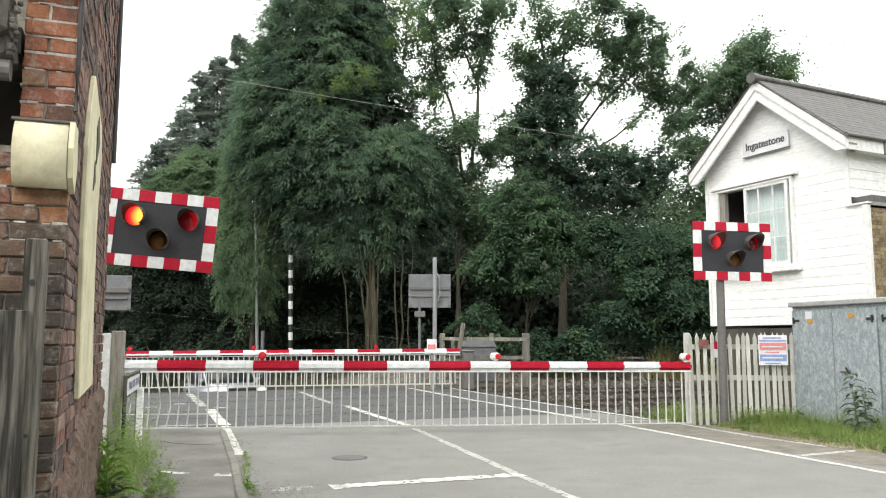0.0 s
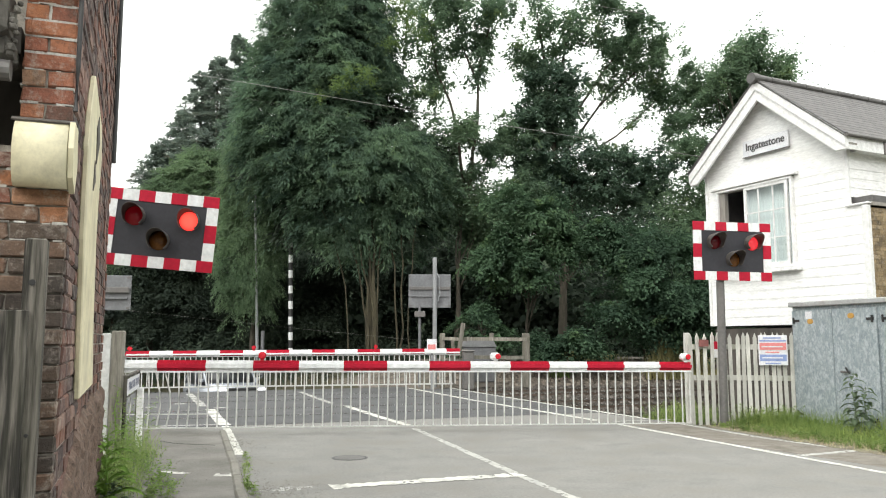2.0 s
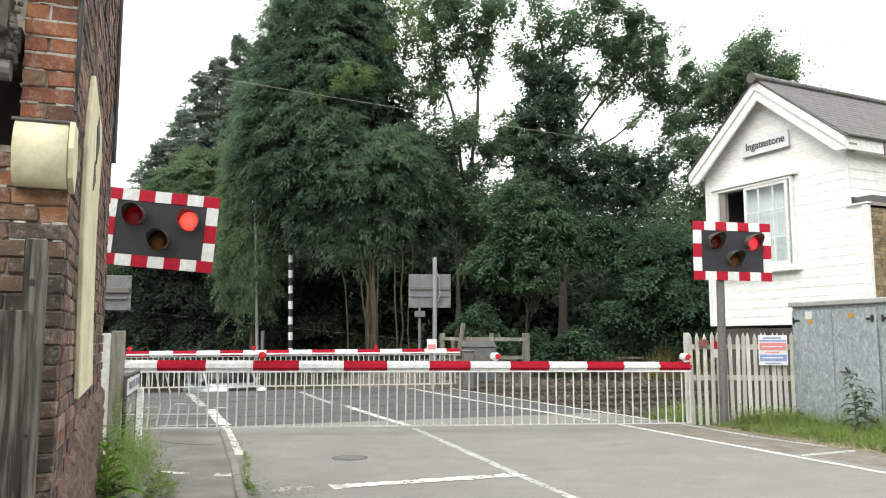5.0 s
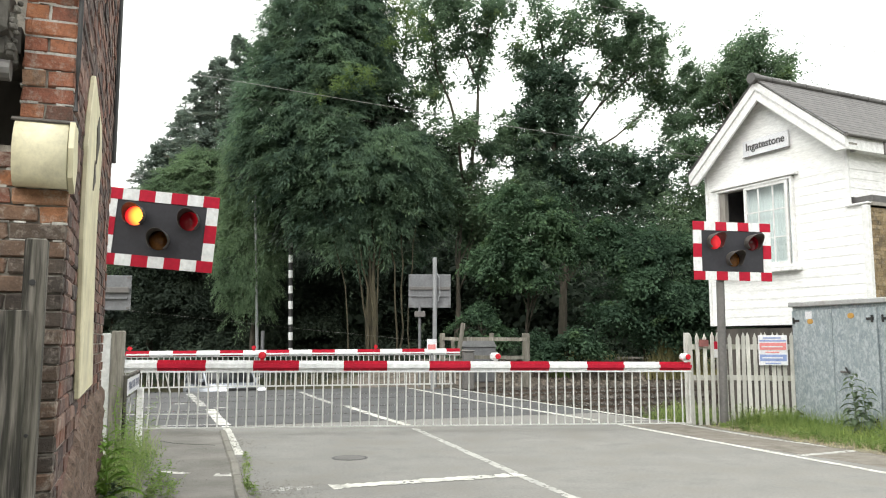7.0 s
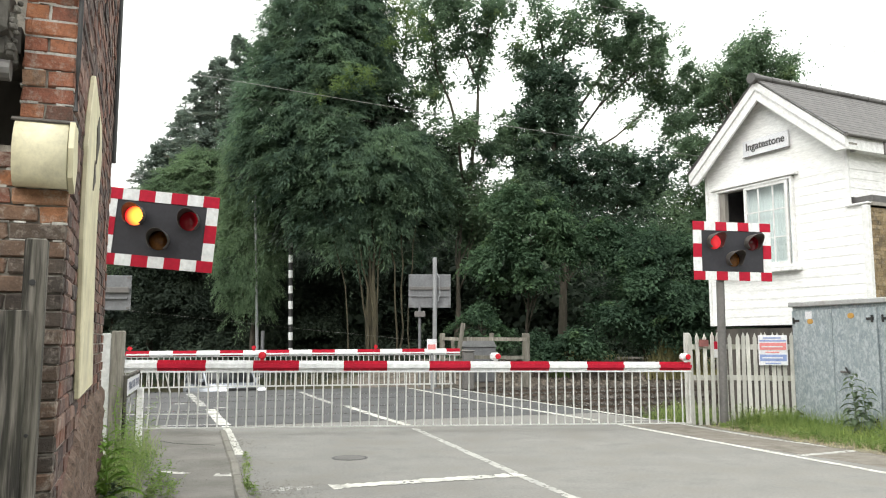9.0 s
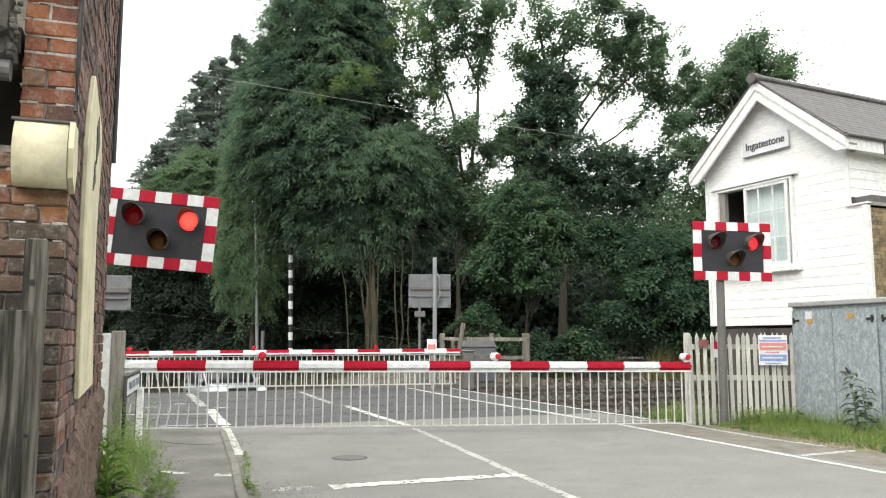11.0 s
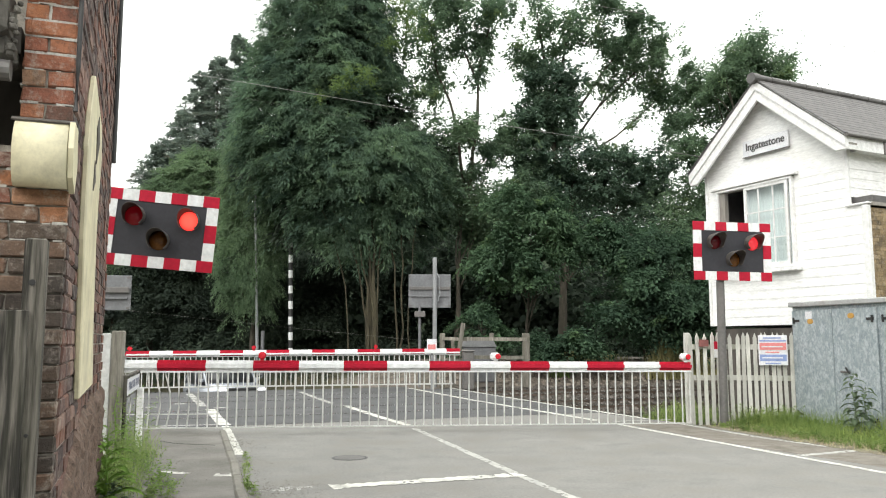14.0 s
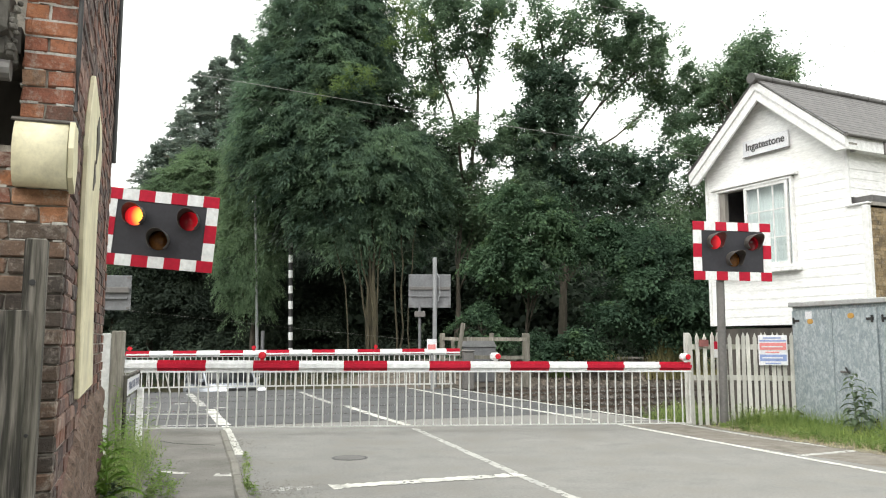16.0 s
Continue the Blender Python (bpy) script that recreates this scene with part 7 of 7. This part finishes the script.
def wild_herbs(n, area, height, seed, label, z):
    """Airy stalks set with many tiny leaves."""
    rng = np.random.default_rng(seed)
    base = np.array([area(a, b) for a, b in rng.uniform(0, 1, (n, 2))])
    lean = rng.normal(0, 0.22, (n, 2))
    h = height * rng.uniform(0.4, 1.3, n)
    k = np.linspace(0.08, 1.0, 26)[None, :, None]
    xy = base[:, None, :] + lean[:, None, :] * h[:, None, None] * k ** 1.6
    pts = np.concatenate([xy, z + h[:, None, None] * np.repeat(k, n, 0)], 2)
    pts = (pts + rng.normal(0, 0.006, pts.shape)).reshape(-1, 3)
    a = rng.uniform(0, 2 * np.pi, len(pts))
    out = np.column_stack([np.cos(a), np.sin(a), np.full(len(pts), 0.5)])
    tagged(cloud_mesh("wild_herbs", pts, out, 0.045, 0.012, M_HERB, 0.1, 0.3, seed), label, "weeds", kind="stuff")


wild_herbs(85, quad_area((-2.95, 6.3), (-2.45, 6.3), (-2.85, 8.3), (-3.35, 8.3)), 0.42, 3, "airy light green weeds crowding the foot of the wall", 0.03)
wild_herbs(15, quad_area((-2.28, 9.15), (-2.22, 9.15), (-1.54, 6.71), (-1.62, 6.71)), 0.10, 9, "light green weeds growing out of the kerb joint", -0.01)
wild_herbs(34, quad_area((-2.71, 7.41), (-2.47, 7.41), (-2.08, 6.35), (-2.35, 6.35)), 0.16, 10, "thin straggling weeds on the footway", 0.04)
wild_herbs(36, quad_area((-3.3, 7.9), (-3.1, 7.8), (-3.3, 8.9), (-3.5, 8.9)), 0.62, 4, "tall thin weeds round the low plate", 0.03)
wild_herbs(850, quad_area((4.1, 12.3), (5.35, 12.2), (6.75, 8.4), (5.4, 8.5)), 0.085, 5, "low green and yellow leaves of the grass verge", 0.0)
wild_herbs(360, quad_area((4.7, 12.3), (5.35, 12.1), (6.35, 9.0), (6.0, 9.0)), 0.19, 6, "tufted light green growth at the cabinet's foot", -0.03)
wild_herbs(130, quad_area((4.35, 12.3), (5.3, 12.1), (5.3, 11.85), (4.5, 12.0)), 0.31, 7, "tufted light green growth along the picket fence", -0.03)
wild_herbs(130, quad_area((3.3, 13.6), (4.2, 13.2), (5.2, 14.6), (4.0, 14.6)), 0.26, 8, "light green growth beyond the barrier's tip", -0.09)
blades("tall_grass", 900, quad_area((2.6, 26.9), (6.8, 28.5), (6.8, 29.3), (2.6, 27.7)), 0.5, M_STRAW, "thin straw-coloured grass on the railway bank", 8, 0.5, 0.012, 0.3)
blades("tall_grass", 2200, quad_area((6.7, 26.1), (9.3, 27.0), (9.3, 27.9), (6.7, 27.0)), 1.15, M_STRAW, "tall straw-coloured grass on the railway bank", 6, 0.02, 0.02, 0.25)
blades("tall_grass", 700, quad_area((3.3, 25.5), (4.2, 25.7), (4.2, 26.6), (3.3, 26.4)), 0.45, M_GRASS, "rough green tuft on the stony bank", 7, 0.1, 0.012, 0.4)


def ragged(line, seed, by=0.05):
    """The line through points, broken into short steps that wander."""
    rng, out = random.Random(seed), []
    for (ax, ay), (bx, by_) in zip(line, line[1:]):
        n = max(1, int(math.hypot(bx - ax, by_ - ay) / 0.12))
        out += [(ax + (bx - ax) * i / n + rng.uniform(-by, by), ay + (by_ - ay) * i / n + rng.uniform(-by, by)) for i in range(n)]
    return out + [line[-1]]


soil = [(5.4, 12.5), (7.2, 7.4), (5.75, 7.4)] + ragged([(5.55, 7.9), (5.05, 9.15), (4.66, 10.2), (4.42, 10.95), (4.12, 11.75), (3.98, 12.4)], 6)
tagged(link("verge_soil", slab(B(), soil, 0.007, 0.1), M_SOIL), "dry pale earth under the grass verge", "ground", kind="structure")


def weed(m, height, n, leaf_len, mat, label, seed, broad=0.4, rise=0.45):
    """A stem with alternate leaves."""
    rng = random.Random(seed)
    t = thing("weed", m, label, "weed")
    part("stem", tube(B(), [(0, 0, 0), (0.02, 0, height * 0.4), (-0.01, 0.01, height * 0.75), (0.02, 0, height)], 0.009, 0.004, 6), mat, t)
    for i in range(n):
        z = height * (0.12 + 0.88 * i / n)
        a = i * 2.4 + rng.uniform(-0.3, 0.3)
        ln = leaf_len * (1.15 - 0.55 * i / n) * rng.uniform(0.8, 1.2)
        bm = B()
        wd = ln * broad * 0.5
        rows = []
        for k in range(6):
            f = k / 5
            w = wd * math.sin(math.pi * min(0.98, f * 0.92 + 0.06)) ** 0.8
            zz = ln * (rise * f - 0.75 * f * f)
            rows.append([bm.verts.new((ln * f, w, zz + w * 0.3)), bm.verts.new((ln * f, 0, zz)), bm.verts.new((ln * f, -w, zz + w * 0.3))])
        for p, q in zip(rows, rows[1:]):
            bm.faces.new((p[0], p[1], q[1], q[0]))
            bm.faces.new((p[1], p[2], q[2], q[1]))
        bmesh.ops.solidify(bm, geom=list(bm.faces), thickness=0.002)
        o = part("leaf", bm, mat, t, smooth=True)
        o.matrix_local = Matrix.Translation((0, 0, z)) @ Matrix.Rotation(a, 4, "Z")


weed(at(5.50, 10.75, -0.05), 0.92, 30, 0.23, M_WEEDDULL, "tall dusty green weed growing before the cabinet", 1, 0.4)
weed(at(5.58, 10.62, -0.05), 0.74, 24, 0.22, M_WEEDDULL, "tall dusty green weed growing before the cabinet", 2, 0.4)
weed(at(5.95, 9.95, -0.05), 0.55, 14, 0.2, M_WEED, "green weed before the cabinet", 3, 0.45)
weed(at(-2.56, 6.15, 0.04), 0.50, 11, 0.24, M_WEED, "tall broad-leaved light green weed at the foot of the wall", 24, 0.42, 0.8)
weed(at(-2.78, 6.7, 0.04), 0.58, 10, 0.2, M_WEED, "tall broad-leaved light green weed at the foot of the wall", 25, 0.4, 0.8)
weed(at(-2.74, 6.35, 0.04), 0.38, 13, 0.19, M_WEED, "broad-leaved light green weed at the foot of the wall", 4, 0.42, 1.1)
weed(at(-2.62, 6.05, 0.04), 0.22, 10, 0.17, M_WEED, "broad-leaved light green weed at the foot of the wall", 5, 0.45, 1.0)
weed(at(-2.52, 6.2, 0.04), 0.2, 9, 0.13, M_WEEDDULL, "grey-green leafy weed at the foot of the wall", 14, 0.5, 0.9)
weed(at(-3.1, 7.9, 0.04), 0.55, 26, 0.07, M_WEED, "leafy green weed at the foot of the wall", 15, 0.3)
weed(at(-3.30, 8.1, 0.04), 0.75, 22, 0.09, M_WEED, "upright green weed beside the low plate", 7, 0.3)


# ---- single bricks of the house, nearest first ----
def house_bricks():
    rng = random.Random(17)
    kinds = []
    for k in range(12):
        bm = block(B(), (0.215, 0.06, 0.069), Matrix(), 0.007)
        for v in bm.verts:
            v.co += Vector((rng.uniform(-1, 1), rng.uniform(-1, 1), rng.uniform(-1, 1))) * 0.0045
        me = bpy.data.meshes.new("brick")
        bm.to_mesh(me)
        bm.free()
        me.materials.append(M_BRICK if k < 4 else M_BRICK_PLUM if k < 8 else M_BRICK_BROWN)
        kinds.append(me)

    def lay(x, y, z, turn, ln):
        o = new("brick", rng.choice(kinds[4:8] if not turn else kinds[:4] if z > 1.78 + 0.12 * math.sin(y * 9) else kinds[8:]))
        o.parent = house_wall
        o.matrix_local = Matrix.Translation((x, y, z)) @ Matrix.Rotation(radians(turn) + rng.uniform(-0.012, 0.012), 4, "Z") @ Matrix.Diagonal((ln / 0.213, 1, 1, 1))

    vs, fs = [], []
    quads = ((0, 1, 5, 4), (1, 2, 6, 5), (2, 3, 7, 6), (3, 0, 4, 7), (4, 5, 6, 7), (3, 2, 1, 0))
    row, z = 0, 0.0375
    while z < TOP:
        # front face, towards the viewer
        y = 0.0 if row % 2 else -0.11
        while y < 0.85:
            a, b = max(y, 0.0), min(y + 0.215, 0.85 if z < 2.13 else 0.205)
            if b - a > 0.04 and 0.5 < z < 3.1 and not (z > 2.13 and a > 0.19):
                lay(0.023 + rng.uniform(-0.004, 0.003), (a + b) / 2, z, 90, b - a)
            y += 0.225
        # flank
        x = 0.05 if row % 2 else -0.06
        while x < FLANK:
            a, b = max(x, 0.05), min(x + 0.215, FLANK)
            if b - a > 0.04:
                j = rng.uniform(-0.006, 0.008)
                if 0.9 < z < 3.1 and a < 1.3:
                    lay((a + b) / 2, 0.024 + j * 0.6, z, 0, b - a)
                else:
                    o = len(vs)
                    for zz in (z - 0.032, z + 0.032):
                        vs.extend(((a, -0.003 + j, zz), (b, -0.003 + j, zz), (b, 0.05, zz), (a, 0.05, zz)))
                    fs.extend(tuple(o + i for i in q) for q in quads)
            x += 0.225
        z += 0.075
        row += 1
    # pale pointing left in the joints of the front
    bm, z = B(), 0.075
    while z < 3.05:
        y, wide = 0.0, 0.84 if z < 2.06 else 0.2
        while z > 1.7 and y < wide:
            ln = rng.uniform(0.012, 0.05)
            if rng.random() < (0.85 if z > 2.55 else 0.45 if z > 2.25 else 0.25):
                block(bm, (0.03, min(ln, wide - y) + 0.004, rng.uniform(0.005, 0.014)), Matrix.Translation((0.0095 + rng.uniform(-0.002, 0.004), y + ln / 2, z + rng.uniform(-0.002, 0.002))))
            y += ln
        if 2.55 < z < 2.95 and rng.random() < 0.6:
            for k in range(4):
                block(bm, (0.03, rng.uniform(0.006, 0.013), 0.02), Matrix.Translation((0.01, 0.108 + rng.uniform(-0.003, 0.003), z + 0.01 + 0.018 * k)))
        z += 0.075
    tagged(part("pointing", bm, M_POINTING, house_wall), kind="stuff")
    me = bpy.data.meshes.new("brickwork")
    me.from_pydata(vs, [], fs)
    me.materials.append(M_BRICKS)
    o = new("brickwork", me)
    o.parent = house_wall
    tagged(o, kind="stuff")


house_bricks()


# ---- what moves: the flashing lamps turn their bright side to and fro; shrubs and the round tree sway ----
def motions():
    period, step = 0.7475, 0.7475 / 12
    count = int(math.ceil(16.0 / step))
    for side in ("left", "right"):
        for key, shift in (("a", 0.0), ("b", 0.5)):
            lens, x, y, z = LENS_AT[side, key]
            rows = []
            for i in range(count + 1):
                t = min(16.0, i * step)
                c = math.cos(2 * math.pi * ((t - 0.15) / period - shift))
                turn = 90 * (1 - c * (1.4 - 0.4 * c * c))
                rows.append((t, pose(x, y, z, 0, 0, turn)))
            walk(lens, rows)
    for k, ob in enumerate(o for o in SWAYING if o.type == "MESH"):
        walk(ob, [(0.8 * i, pose(0, 0, 0, 0.05 * math.sin(i * 1.7 + k), 0.12 * math.sin(i * 1.2 + 2.1 * k), 0)) for i in range(21)])
    walk(round_crown, [(0.8 * i, pose(0, 0, 0, 0.12 * math.sin(i * 1.9), 0.35 * math.sin(i * 1.3 + 0.4), 0)) for i in range(21)])


motions()
